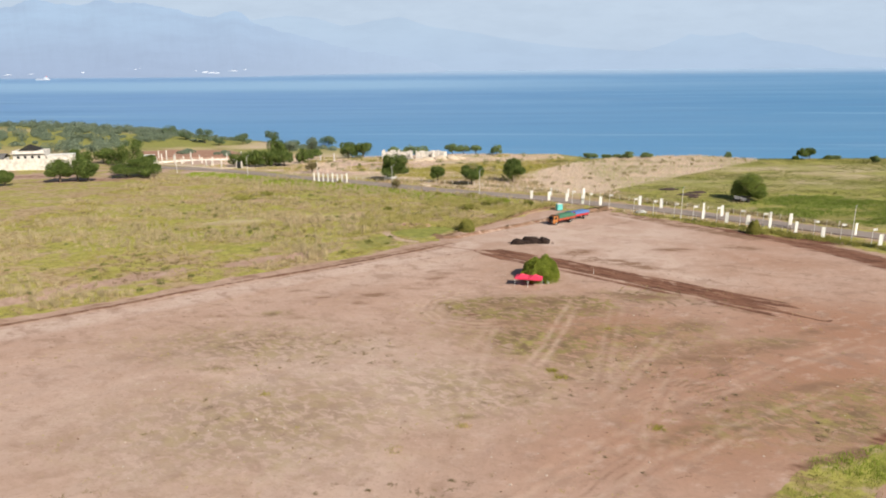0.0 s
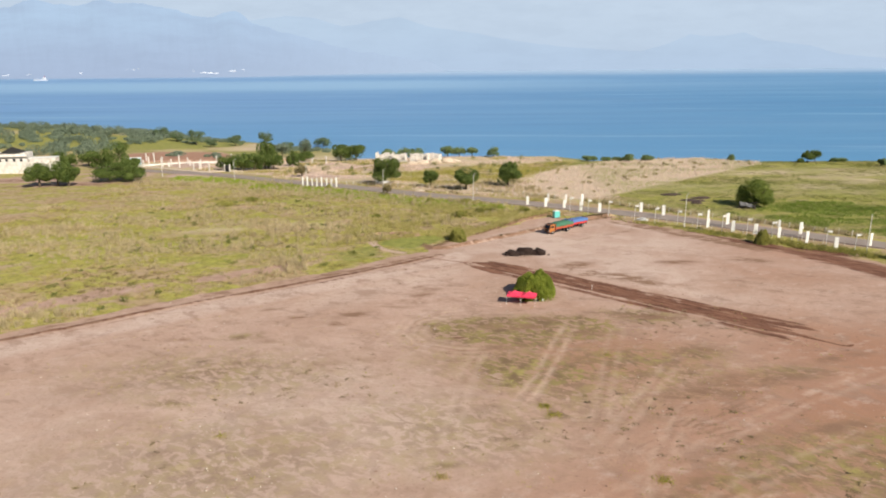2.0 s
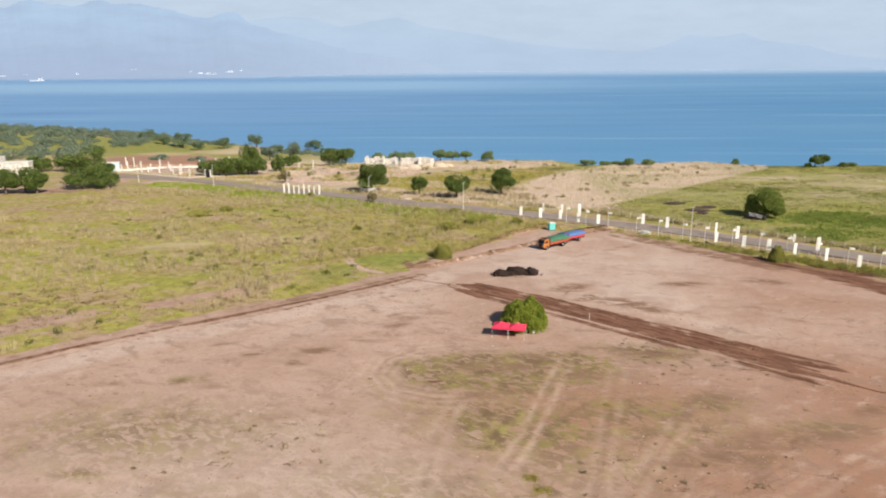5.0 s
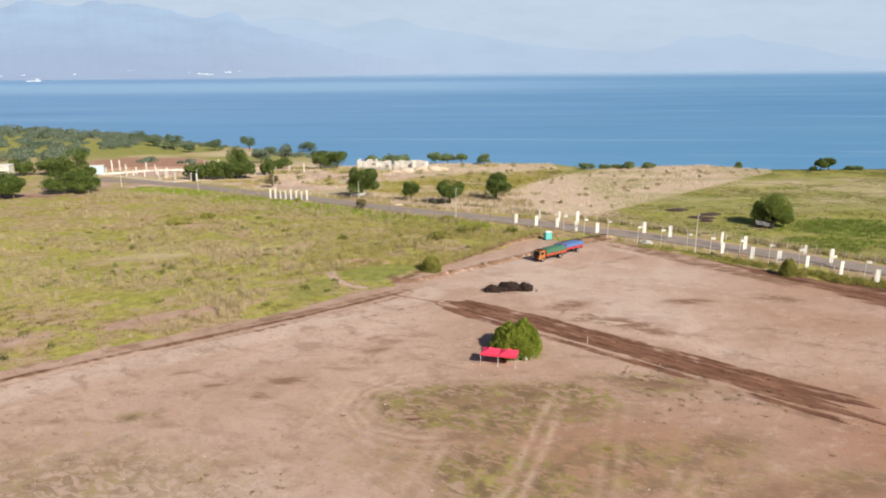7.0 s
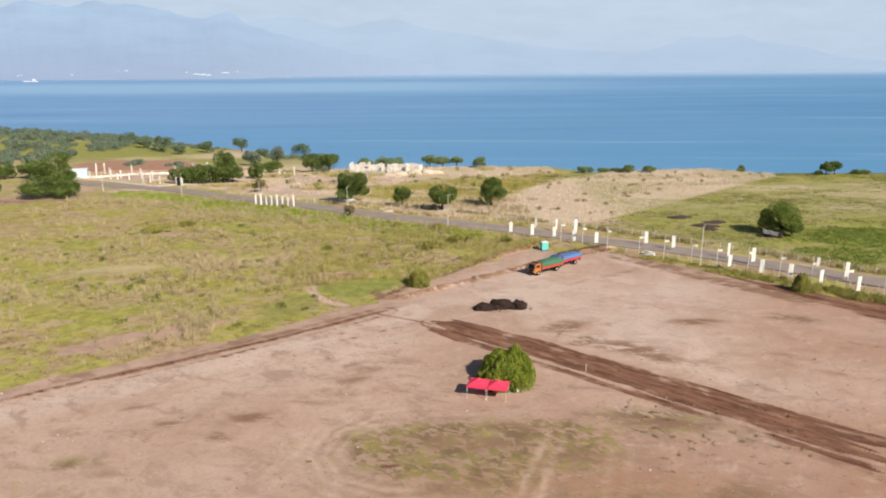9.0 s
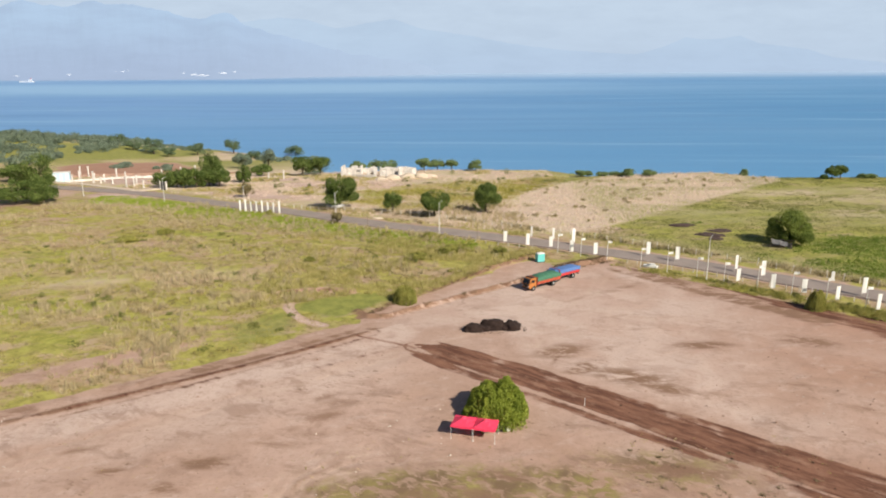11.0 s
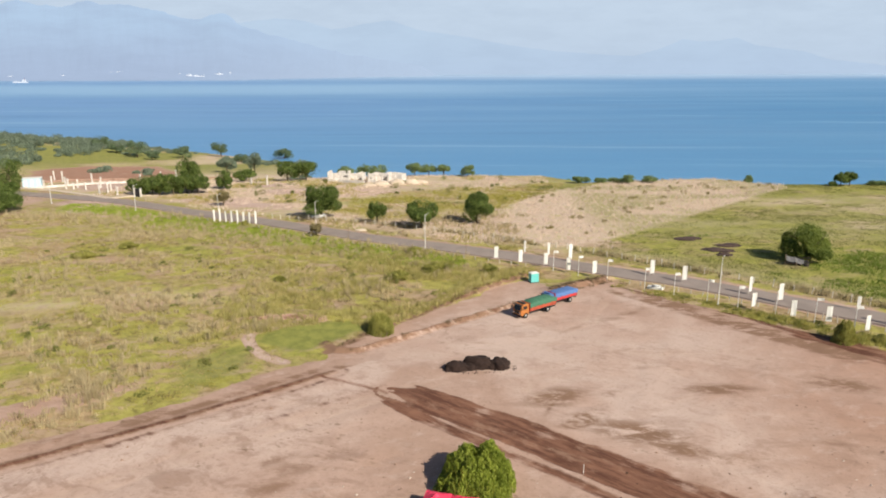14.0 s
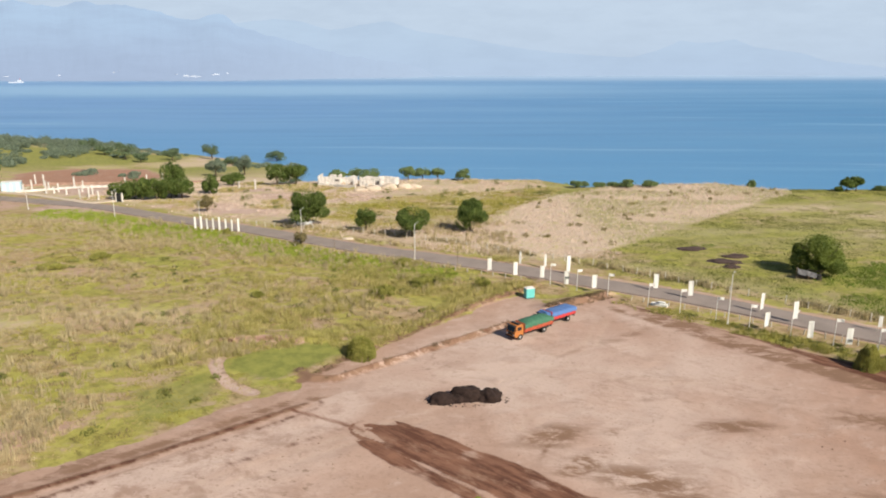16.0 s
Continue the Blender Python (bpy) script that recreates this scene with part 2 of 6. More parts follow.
M_GLASS = plain("dark_glass", (0.02, 0.025, 0.03), 0.1, var=0.05)
M_CHASSIS = plain("dark_chassis", (0.03, 0.028, 0.026), 0.8)
M_TEAL = plain("teal_plastic", (0.16, 0.58, 0.56), 0.5, var=0.06)
M_DARK = plain("dark_panel", (0.03, 0.03, 0.035), 0.7)
M_ROOF = plain("grey_roof_sheet", (0.20, 0.19, 0.19), 0.7, 0.1, var=0.35)
M_WOOD = plain("weathered_wood", (0.30, 0.22, 0.15), 0.9, var=0.3)
M_ASH = plain("burnt_straw", (0.10, 0.065, 0.055), 0.95, var=0.4, scale=2)
M_SAND = plain("pale_sand", (0.62, 0.51, 0.40), 0.95, var=0.15)
M_STONE = plain("pale_stone", (0.58, 0.48, 0.41), 0.9, var=0.2)
M_REDSOIL = plain("red_brown_soil", (0.40, 0.25, 0.185), 0.95, var=0.25, scale=0.4)
M_CARWHITE = plain("white_car_paint", (0.6, 0.6, 0.6), 0.3, var=0.03)
# white across the water, with the haze's blue-grey mixed into its colour
M_HAZEWHITE = plain("hazed_white", (0.55, 0.60, 0.68), 0.8, var=0.02)


# ------------------------------------------------------------ shape helpers
def finish(bm, name, mat=None, smooth=False):
    me = bpy.data.meshes.new(name)
    bm.to_mesh(me)
    bm.free()
    if mat:
        me.materials.append(mat)
    if smooth:
        me.polygons.foreach_set("use_smooth", [True] * len(me.polygons))
    return me


def part(name, bm, mat, parent=None, label="", smooth=False):
    ob = new(name, finish(bm, name, mat, smooth))
    if parent:
        ob.parent = parent
    if label:
        ob["label"] = label
    return ob


def mesh_np(name, verts, faces, mat, smooth=False):
    me = bpy.data.meshes.new(name)
    verts, faces = np.asarray(verts, np.float32), np.asarray(faces, np.int32)
    k = faces.shape[1]
    me.vertices.add(len(verts))
    me.vertices.foreach_set("co", verts.ravel())
    me.loops.add(faces.size)
    me.loops.foreach_set("vertex_index", faces.ravel())
    me.polygons.add(len(faces))
    me.polygons.foreach_set("loop_start", np.arange(0, faces.size, k, dtype=np.int32))
    me.polygons.foreach_set("use_smooth", np.full(len(faces), smooth))
    me.update(calc_edges=True)
    me.materials.append(mat)
    return me


def box(bm, c, s, turn=0.0, bevel=0.0):
    m = Matrix.Translation(c) @ Matrix.Rotation(radians(turn), 4, "Z") @ Matrix.Diagonal((*s, 1))
    vs = bmesh.ops.create_cube(bm, size=1, matrix=m)["verts"]
    if bevel:
        es = list({e for v in vs for e in v.link_edges})
        bmesh.ops.bevel(bm, geom=es, offset=bevel, segments=2, affect="EDGES", profile=0.5)
    return bm


def rod(bm, p, q, r0, r1=None, seg=8):
    p, q = Vector(p), Vector(q)
    d = q - p
    m = Matrix.Translation((p + q) / 2) @ d.to_track_quat("Z", "Y").to_matrix().to_4x4()
    bmesh.ops.create_cone(bm, cap_ends=True, segments=seg, radius1=r0, radius2=r0 if r1 is None else r1, depth=d.length, matrix=m)
    return bm


def base(name, x, y, label, category, group="", turn=0.0, z=None, kind=""):
    ob = new(name)
    ob.empty_display_size = 0.5
    ob.matrix_basis = pose(x, y, float(land(x, y)) if z is None else z, 0, 0, turn)
    return tagged(ob, label, category, group, kind)


# ------------------------------------------------------------ the lie of the land
def smooth(lo, hi, x):
    t = np.clip((x - lo) / (hi - lo), 0, 1)
    return t * t * (3 - 2 * t)


LATTICE = np.random.RandomState(7).rand(256, 256)


def vnoise(x, y, octaves=4):
    """Value noise from 0 to 1."""
    out, amp, tot = 0.0, 1.0, 0.0
    for o in range(octaves):
        xi, yi = np.floor(x).astype(int), np.floor(y).astype(int)
        fx, fy = x - xi, y - yi
        fx, fy = fx * fx * (3 - 2 * fx), fy * fy * (3 - 2 * fy)
        g = lambda i, j: LATTICE[(xi + i + 17 * o) % 256, (yi + j + 31 * o) % 256]
        out = out + amp * ((g(0, 0) * (1 - fx) + g(1, 0) * fx) * (1 - fy) + (g(0, 1) * (1 - fx) + g(1, 1) * fx) * fy)
        tot += amp
        amp, x, y = amp * 0.5, x * 2.03 + 5.1, y * 2.03 + 9.7
    return out / tot


def broad(x, y):
    """Height of the land without its banks."""
    x, y = np.asarray(x, float), np.asarray(y, float)
    slope = -0.02 * np.maximum(0, y - 140) - 0.012 * np.maximum(0, y - 225)
    west = slope - 0.042 * np.maximum(0, y - (330 + 0.6 * np.maximum(0, -x - 100)))
    crest = np.interp(x, [0, 60, 75, 110, 136, 152, 220], [382, 380, 354, 362, 366, 346, 344])
    east = slope - 0.45 * np.maximum(0, y - crest)
    w = 1 - smooth(-90, 10, x)
    headland = 13 * np.exp(-(((x + 345) / 165) ** 2) - ((y - 545) / 95) ** 2)
    return np.maximum(w * west + (1 - w) * east + headland, -30.0)


def line_dist(pts, x, y):
    """Distance to a polyline, the way along it (0 to 1) and the side (+ to its left)."""
    best, along, side = np.full(np.shape(x), 1e9), np.zeros(np.shape(x)), np.zeros(np.shape(x))
    n = len(pts) - 1
    for i, ((ax, ay), (bx, by)) in enumerate(zip(pts, pts[1:])):
        dx, dy = bx - ax, by - ay
        t = np.clip(((x - ax) * dx + (y - ay) * dy) / (dx * dx + dy * dy), 0, 1)
        d = np.hypot(x - ax - t * dx, y - ay - t * dy)
        s = np.sign(dx * (y - ay) - dy * (x - ax))
        near = d < best
        best, along, side = np.where(near, d, best), np.where(near, (i + t) / n, along), np.where(near, s, side)
    return best, along, side


def inside(poly, x, y):
    """Signed distance to a polygon's edge, positive inside."""
    ins = np.zeros(np.shape(x), bool)
    for (ax, ay), (bx, by) in zip(poly, poly[1:] + poly[:1]):
        if ay == by:
            continue
        ins ^= ((ay > y) != (by > y)) & (x < (bx - ax) * (y - ay) / (by - ay) + ax)
    d = line_dist(poly + poly[:1], x, y)[0]
    return np.where(ins, d, -d)


FIELD_EDGE = [(-110, 75.5), (-72, 99.4), (-58, 108.4), (-51, 114.2), (-42, 120.8), (-33, 126.8), (-27, 130.5), (-16, 138.5), (-5.7, 146.6), (0, 151.5)]
PATH_BERM = [(-2.9, 161.9), (-0.6, 159.4), (2.5, 159.3), (5.6, 161.9), (9, 164.6), (13.6, 168.9), (18.3, 172.6), (24.6, 177.8), (28, 180.7)]
BANK = [(-2, 159), (4.8, 168.6), (9.5, 174), (14.7, 180.6), (18.6, 185.6), (23.8, 191.4), (32, 199.5)]
GATE_BANK = [(36.5, 188.5), (42, 192.6), (47.6, 196)]
LOT = [(-112, 79), (-73.5, 102.3), (-59.3, 111.3), (-52.3, 117.3), (-43.4, 124.1), (-34.4, 130.2), (-23.6, 137.9), (-14.5, 145.3), (-12.5, 147.8), (-6.7, 152.8), (-2.2, 156.2), (-2.2, 160.5), (5.6, 167.6), (10.4, 173.3), (15.6, 179.8), (24.6, 190.6), (32.6, 198), (36.5, 189.5), (47.8, 196.5), (52, 191),
                    (57, 184), (64, 176.8), (72, 168.5), (77, 160), (88, 151.5), (96, 141), (108, 124), (98, 106), (68, 82), (50, 65), (39.4, 62), (31.5, 54.5), (20, 30), (12, -70), (-150, -70), (-150, 55)]
ROAD = [(-160, 326), (-104, 303), (-68, 279), (-37, 260), (-6, 238), (12.5, 227.5), (33, 215.6), (51, 203.2), (61.5, 196.6), (71, 189), (79, 181.6), (88, 174), (112, 153), (160, 108)]
STRIP = [(8.6, 145.6), (14.5, 140.8), (21.9, 135.2), (33.3, 126.2), (46.2, 115.6), (55.3, 108.2), (62, 102.6)]
FAR_VERGE = [(-30, 266), (-5.0, 257.5), (7.1, 251), (17.7, 244.2), (32.7, 233.2), (45.0, 225.2), (55.7, 216.4), (65.0, 208), (77.0, 196.2), (87.2, 186.6), (104, 170)]
BROWN = [(28, 239), (45, 226), (52, 229), (66, 242), (86, 264), (117, 297), (152, 333), (158, 347), (136, 372), (110, 368), (86, 358), (78, 345), (62, 330), (45, 306), (33, 280), (28, 262)]
GRASSY = [(-17, 270), (-21, 322), (-3, 331), (23, 331), (45, 345), (68, 357), (60, 332), (43, 308), (31, 282), (27, 262), (10, 266)]
RED_FIELD = [(-162, 351), (-200, 408), (-186, 440), (-152, 452), (-122, 416), (-126, 376)]
BASIN = [(-15, 165.5), (-9, 170), (-1, 172.2), (3.2, 169.2), (-1.5, 163.5), (-5, 158.6), (-8.5, 158.8), (-12.5, 162)]
WEED_PATCHES = [[(-2, 110.5), (3, 113), (16, 114.2), (30, 112.5), (31, 108), (27, 104.5), (16, 100.6), (3, 102.5), (-1.5, 106)], [(28.5, 115.2), (34.5, 117.3), (42, 114.6), (35, 112.2)], [(6, 95), (12, 98), (20, 96), (23, 91), (15, 87), (8, 89.5)]]
TURF = [(-23, 155.5), (-15, 161), (-12.5, 156), (-13.5, 151), (-17.5, 145.5), (-21, 149)]


def banks(x, y):
    """Low berms and cut banks of heaped soil."""
    clod = 0.7 + 0.6 * vnoise(x * 0.4, y * 0.4, 2)
    d, _, _ = line_dist(FIELD_EDGE, x, y)
    h = 0.10 * np.exp(-((d / 0.6) ** 2)) * clod
    d, _, _ = line_dist(PATH_BERM, x, y)
    h = h + 0.62 * np.exp(-((d / 0.5) ** 2)) * clod
    d, s, side = line_dist(BANK, x, y)
    h = h + 0.7 * smooth(0.35, 0.85, s) * np.where(side > 0, np.exp(-((d / 6.0) ** 2)), np.exp(-((d / 0.7) ** 2)))
    d, s, side = line_dist(GATE_BANK, x, y)
    h = h + 0.9 * np.where(side > 0, np.exp(-((d / 2.5) ** 2)), np.exp(-((d / 0.6) ** 2)))
    d, s, side = line_dist([(-18, 172.4), (-14.6, 173.6), (-10.2, 174.1), (-5.3, 173.1)], x, y)
    h = h + 0.6 * np.where(side > 0, np.exp(-((d / 3.0) ** 2)), np.exp(-((d / 0.6) ** 2)))
    return h


def land(x, y):
    x, y = np.asarray(x, float), np.asarray(y, float)
    return broad(x, y) + banks(x, y)


def spots(x, y, rows):
    out = np.zeros(np.shape(x))
    for cx, cy, rx, ry, turn, amt in rows:
        c, s = math.cos(radians(turn)), math.sin(radians(turn))
        u, v = (x - cx) * c + (y - cy) * s, -(x - cx) * s + (y - cy) * c
        out = np.maximum(out, amt * np.exp(-((u / rx) ** 2 + (v / ry) ** 2)))
    return out


def pair(pts, x, y, gauge=1.8, width=0.5):
    """Two wheel tracks along a line."""
    d, s, _ = line_dist(pts, x, y)
    d = d + 0.45 * (vnoise(x * 0.35, y * 0.35, 3) - 0.5)
    return np.exp(-(((d - gauge / 2) / width) ** 2)) * smooth(0.0, 0.12, s) * (1 - smooth(0.88, 1.0, s))


# patches as x, y, half length, half width, turn, strength
STRAW_A = [(-35, 318, 40, 12, -12, 1.1), (-50, 305, 30, 9, -25, 0.9), (-10, 330, 40, 22, 0, 0.8), (40, 352, 30, 10, 0, 0.7), (0, 262, 40, 10, -33, 0.6), (75, 205, 30, 5, -42, 0.6), (170, 290, 60, 10, 20, 0.6), (150, 240, 30, 4, 12, 0.6), (100, 245, 20, 4, 10, 0.6), (190, 260, 40, 6, 5, 0.5), (-110, 400, 50, 50, -30, 0.5), (-300, 520, 200, 110, -30, 0.6), (-60, 400, 60, 60, 0, 0.9), (-20, 285, 40, 8, -20, 0.6)]
MEADOW_BARE = [(-64, 124, 20, 4.5, 34, 0.8), (-36, 140, 18, 3.4, 33, 0.85), (-75, 113, 16, 4, 34, 0.75), (-64, 214, 24, 8, 2, 0.5), (-48, 203, 14, 5, -10, 0.46), (-106, 249, 10, 5, 30, 0.5), (-38, 183, 14, 5, 20, 0.46), (-22, 170, 8, 4, 0, 0.46), (-6, 200.5, 14, 3, 0, 0.38), (-54, 162, 6, 4, 40, 0.42), (-40, 226, 20, 3, -10, 0.42), (-88, 205, 12, 4, 10, 0.4)]
STRAW_B = [(150, 262, 26, 5, 10, 0.8), (190, 290, 34, 7, 0, 0.8), (118, 262, 14, 4, 20, 0.7), (178, 240, 20, 5, -10, 0.7), (92, 256, 14, 6, 15, 0.9), (138, 249, 18, 6, -5, 0.9), (150, 300, 40, 10, 10, 0.7), (170, 272, 30, 7, 5, 0.7), (113, 240, 16, 4, 10, 0.6), (-22, 168, 8, 2, 20, 0.7), (-60, 180, 12, 3, 10, 0.6), (-40, 185, 14, 4, 0, 0.6)]
GREEN_A = [(-86, 174, 26, 8, 15, 0.9), (-70, 160, 24, 12, 20, 0.95), (-44, 154, 14, 6, 15, 0.7), (-78, 198, 22, 9, 5, 0.9), (-55, 226, 22, 6, -25, 0.8), (-30, 200, 14, 5, 10, 0.5), (115, 205, 38, 26, -20, 0.8), (84, 224, 18, 7, -40, 0.6), (150, 180, 40, 40, 0, 0.7), (-20, 228, 34, 5, -33, 1.0), (-62, 250, 34, 5, -30, 1.0), (-4, 167, 6, 3.2, 15, 0.9), (-7, 158, 3, 5, 20, 0.8), (110, 215, 26, 14, -20, 1.0), (150, 250, 50, 30, 10, 0.7), (75, 243, 7, 3, 40, 0.9)]
GREEN_B = [(-75, 191, 8, 5, 20, 1.0), (-44, 152, 9, 4, 35, 0.95), (-50, 234, 14, 5, 20, 0.9), (-90, 272, 24, 5, -25, 1.0), (-16, 153, 6, 4, 45, 0.8), (70, 240, 12, 4, 45, 0.9), (98, 268, 16, 4, 45, 0.9), (104, 190, 14, 8, -35, 1.0), (85, 262, 10, 4, 42, 0.9), (120, 285, 22, 7, 35, 0.8), (48, 61, 8, 5, 10, 0.7), (56, 80, 4, 2, 20, 0.9), (20, 285, 18, 8, 10, 0.9), (-8, 300, 17, 9, 0, 1.0), (-72, 290, 20, 3.2, -28, 0.9), (-330, 530, 190, 110, 0, 0.3), (-230, 450, 90, 50, -20, 0.3), (30, 345, 22, 6, 0, 0.7), (72, 172, 12, 1.6, -42, 0.9)]
STAIN_A = [(51, 146, 6.0, 2.0, 2, 0.8), (29.5, 143.8, 5.4, 2.8, 20, 0.8), (37.6, 134.8, 7.0, 3.2, -22, 0.8), (67.6, 147.6, 5.5, 2.6, -20, 0.75), (37, 145, 2.6, 1.2, 5, 0.6), (46.8, 129.5, 3.5, 1.5, -10, 0.55), (43, 153, 3.0, 1.0, 0, 0.4), (60, 150, 3.0, 1.2, 0, 0.4), (22, 152, 5, 1.5, 30, 0.4), (30, 172, 12, 1.4, 40, 0.35), (55, 136, 5, 1.2, -10, 0.35), (72, 136, 7, 1.6, -25, 0.45), (-12.4, 114.5, 3.2, 1.3, 5, 0.95), (-15.2, 110.0, 2.4, 1.3, -10, 0.85), (-21.6, 112.9, 2.0, 1.0, 0, 0.8)]
STAIN_B = [(31.5, 137.8, 4.2, 2.2, 35, 0.85), (28.6, 141.5, 0.6, 3.2, -25, 0.7), (41, 131.5, 4.0, 1.8, -20, 0.8), (64, 126, 6, 1.4, -20, 0.5), (58, 133, 4, 1.0, -15, 0.5), (40, 158, 7, 1.2, 30, 0.4), (47, 176, 8, 1.6, 40, 0.55), (38, 170, 9, 1.0, 38, 0.4), (-27, 117, 3, 0.8, 25, 0.6), (-5, 119, 6, 2.2, 15, 0.55), (0, 128, 7, 2.5, 35, 0.5), (4, 122, 5, 2, 20, 0.5), (-38, 104, 4, 1.2, 10, 0.5), (-24, 103, 6, 1.4, 5, 0.45), (18.8, 112.3, 3.4, 1.2, -5, 0.8), (36.6, 113.4, 6.5, 1.8, -4, 0.85), (12, 101, 4.5, 1.6, 10, 0.7), (14, 109, 9, 2.6, 0, 0.6), (24, 106, 6, 3, 0, 0.6), (44, 90, 11, 2.6, 12, 0.7), (36, 86.5, 8, 2.2, 8, 0.75), (58, 97, 8, 1.6, 15, 0.6), (48, 78, 8, 1.4, 14, 0.7)]
STAIN_C = [(3.5, 130.5, 3.2, 1.3, 25, 0.6), (-2.5, 129.5, 3.5, 1.4, 30, 0.55), (-1.5, 124.5, 3.6, 1.5, 25, 0.6), (-6, 121, 3.5, 1.2, 30, 0.5), (-9, 128, 4, 0.8, 30, 0.4), (40, 99.5, 6, 2.0, 0, 0.6), (52, 105, 9, 1.5, -38, 0.5), (34, 74, 9, 1.2, 30, 0.6), (26, 66, 8, 1.2, 32, 0.6), (2, 88, 9, 2.0, 10, 0.4), (-10, 96, 9, 2.0, 8, 0.4), (20, 79, 6, 1.4, 0, 0.4)]


def build_ground():
    def axis(fine0, fine1, step, mids, far):
        inner = list(np.arange(fine0, fine1, step))
        for lo, hi, st in mids:
            inner += list(np.arange(lo, hi, st))
        return np.array(sorted(set(np.round(inner + far, 3))))

    xs = axis(-78, 92, 0.3, [(-240, -78, 2.2), (92, 230, 2.2), (-640, -240, 14), (230, 640, 14)], [-4800, -2600, -1400, -900, 900, 1400, 2600, 4800])
    ys = axis(48, 206, 0.3, [(206, 400, 1.8), (400, 840, 9), (-60, 48, 4)], [-2000, -900, -400, -150, 1100, 1700, 2600, 3700, 4690])
    X, Y = np.meshgrid(xs, ys)
    n1, n2 = vnoise(X * 0.12, Y * 0.12), vnoise(X * 0.6 + 40, Y * 0.6)
    edge = (n1 - 0.5) * 2.0 + (n2 - 0.5) * 1.6
    lot = smooth(-0.7, 0.7, inside(LOT, X, Y) + edge * 0.7)
    # bare earth by the left-hand compound and sandy verges of the road
    bare = spots(X, Y, [(-178, 286, 24, 12, 10, 1.3), (-150, 272, 26, 9, 12, 0.9), (-110, 296, 20, 10, -25, 0.9), (-118, 350, 34, 26, -20, 1.0), (-60, 300, 34, 12, -25, 0.9), (-30, 325, 40, 16, -10, 0.9), (-20, 262, 10, 3, -20, 0.9), (-100, 276, 20, 4, -30, 0.8), (-150, 300, 30, 20, 0, 0.8), (-60, 350, 40, 14, 0, 0.7)])
    bare = bare * (1 - spots(X, Y, [(-8, 300, 20, 10, 0, 1.0), (-72, 290, 20, 3.5, -28, 1.0)]))
    dr = line_dist(ROAD, X, Y)[0]
    lot = np.maximum(lot, np.maximum(bare * smooth(0.25, 0.6, n1 + 0.15), 0.62 * (1 - smooth(3.8, 6.0 + 2.5 * (line_dist(ROAD, X, Y)[2] > 0), dr))))
    # dark soil: strip, berms, stains
    d, s, side = line_dist(STRIP, X, Y)
    half = np.interp(s, [0, 0.12, 0.35, 0.6, 0.85, 1], [3.2, 4.2, 4.4, 4.5, 4.2, 3.6])
    v, u = d * side, s * 66
    rows = vnoise(v * 1.15 + 50, u * 0.035 + 7, 3)
    ragged = (vnoise(v * 1.5, v * 0 + 4, 2) - 0.5) * 26
    ends = smooth(0, 2.5, u + ragged * 0.35 - 1) * (1 - smooth(57, 65, u + 0.75 * ragged))
    soil = (1 - smooth(0.8, 1.1, np.abs(v) / half)) * ends * np.clip(0.80 + 1.0 * (rows - 0.42) + 1.1 * (vnoise(X * 0.35, Y * 0.35, 3) - 0.5), 0.15, 1.0)
    gap = np.exp(-(((v + np.interp(u, [0, 20, 50], [1.4, 2.2, 2.6])) / 0.42) ** 2)) * smooth(8, 16, u)
    soil = soil * (1 - 0.7 * gap)
    soil = np.maximum(soil, 0.62 * np.exp(-((line_dist([(-2, 150.3), (3, 148), (8, 145)], X, Y)[0] / 0.7) ** 2)))
    soil = np.maximum(soil, 0.42 * np.exp(-((line_dist([(-6, 137.5), (2, 143), (8, 147.5)], X, Y)[0] / 0.9) ** 2)))
    d, s, side = line_dist(FIELD_EDGE, X, Y)
    fe = d * side
    soil = np.maximum(soil, 0.34 * np.exp(-((fe / 0.6) ** 2)))
    soil = np.maximum(soil, 0.45 * smooth(0.3, 0.6, n1) * np.exp(-(((d * side + 1.9) / 0.8) ** 2)) * smooth(0.4, 0.75, s))
    d, s, side = line_dist(PATH_BERM, X, Y)
    d = d + 0.35 * side
    soil = np.maximum(soil, (0.18 + 0.32 * vnoise(X * 0.9, Y * 0.9, 2)) * smooth(0.05, 0.3, s + 0.1) * np.exp(-((d / 0.8) ** 2)))
    d, s, side = line_dist(BANK, X, Y)
    soil = np.maximum(soil, 0.42 * smooth(0.2, 0.5, s) * np.exp(-(((d * side + 0.5) / 0.7) ** 2)))
    ledge = np.exp(-(((d * side - 1.3) / 0.55) ** 2)) * smooth(0.5, 0.6, s) * (1 - smooth(0.85, 0.95, s))
    lot, far_pale = np.maximum(lot, 1.2 * ledge), ledge
    d, s, side = line_dist(GATE_BANK, X, Y)
    soil = np.maximum(soil, 0.25 * np.exp(-(((d * side + 0.3) / 0.8) ** 2)))
    gate_dirt = 1.1 * np.exp(-(((d * side + 0.2) / 0.9) ** 2))
    d, s, side = line_dist([(50, 191.5), (60, 180.5), (66, 174.3), (72.2, 166), (79, 157.5), (86.5, 145), (92, 133.5), (99, 122)], X, Y)
    soil = np.maximum(soil, np.interp(s, [0, 0.3, 0.5, 1], [0.45, 0.55, 0.8, 0.95]) * np.exp(-((d / np.interp(s, [0, 0.28, 0.4, 0.53, 0.71, 1], [0.8, 1.0, 1.7, 3.4, 5.0, 5.6])) ** 2)))
    # the spot at 72.2, 164.2 is soil darkened further for the bush's shadow
    soil = np.maximum(soil, spots(X, Y, [(5, 104.5, 1.3, 0.4, 5, 0.9), (50, 66, 4, 1.2, 25, 0.8), (72.2, 164.2, 3.2, 1.3, -42, 1.0), (86, 155, 7, 3, -42, 1.0), (36, 60, 3, 1, 20, 0.5)]))
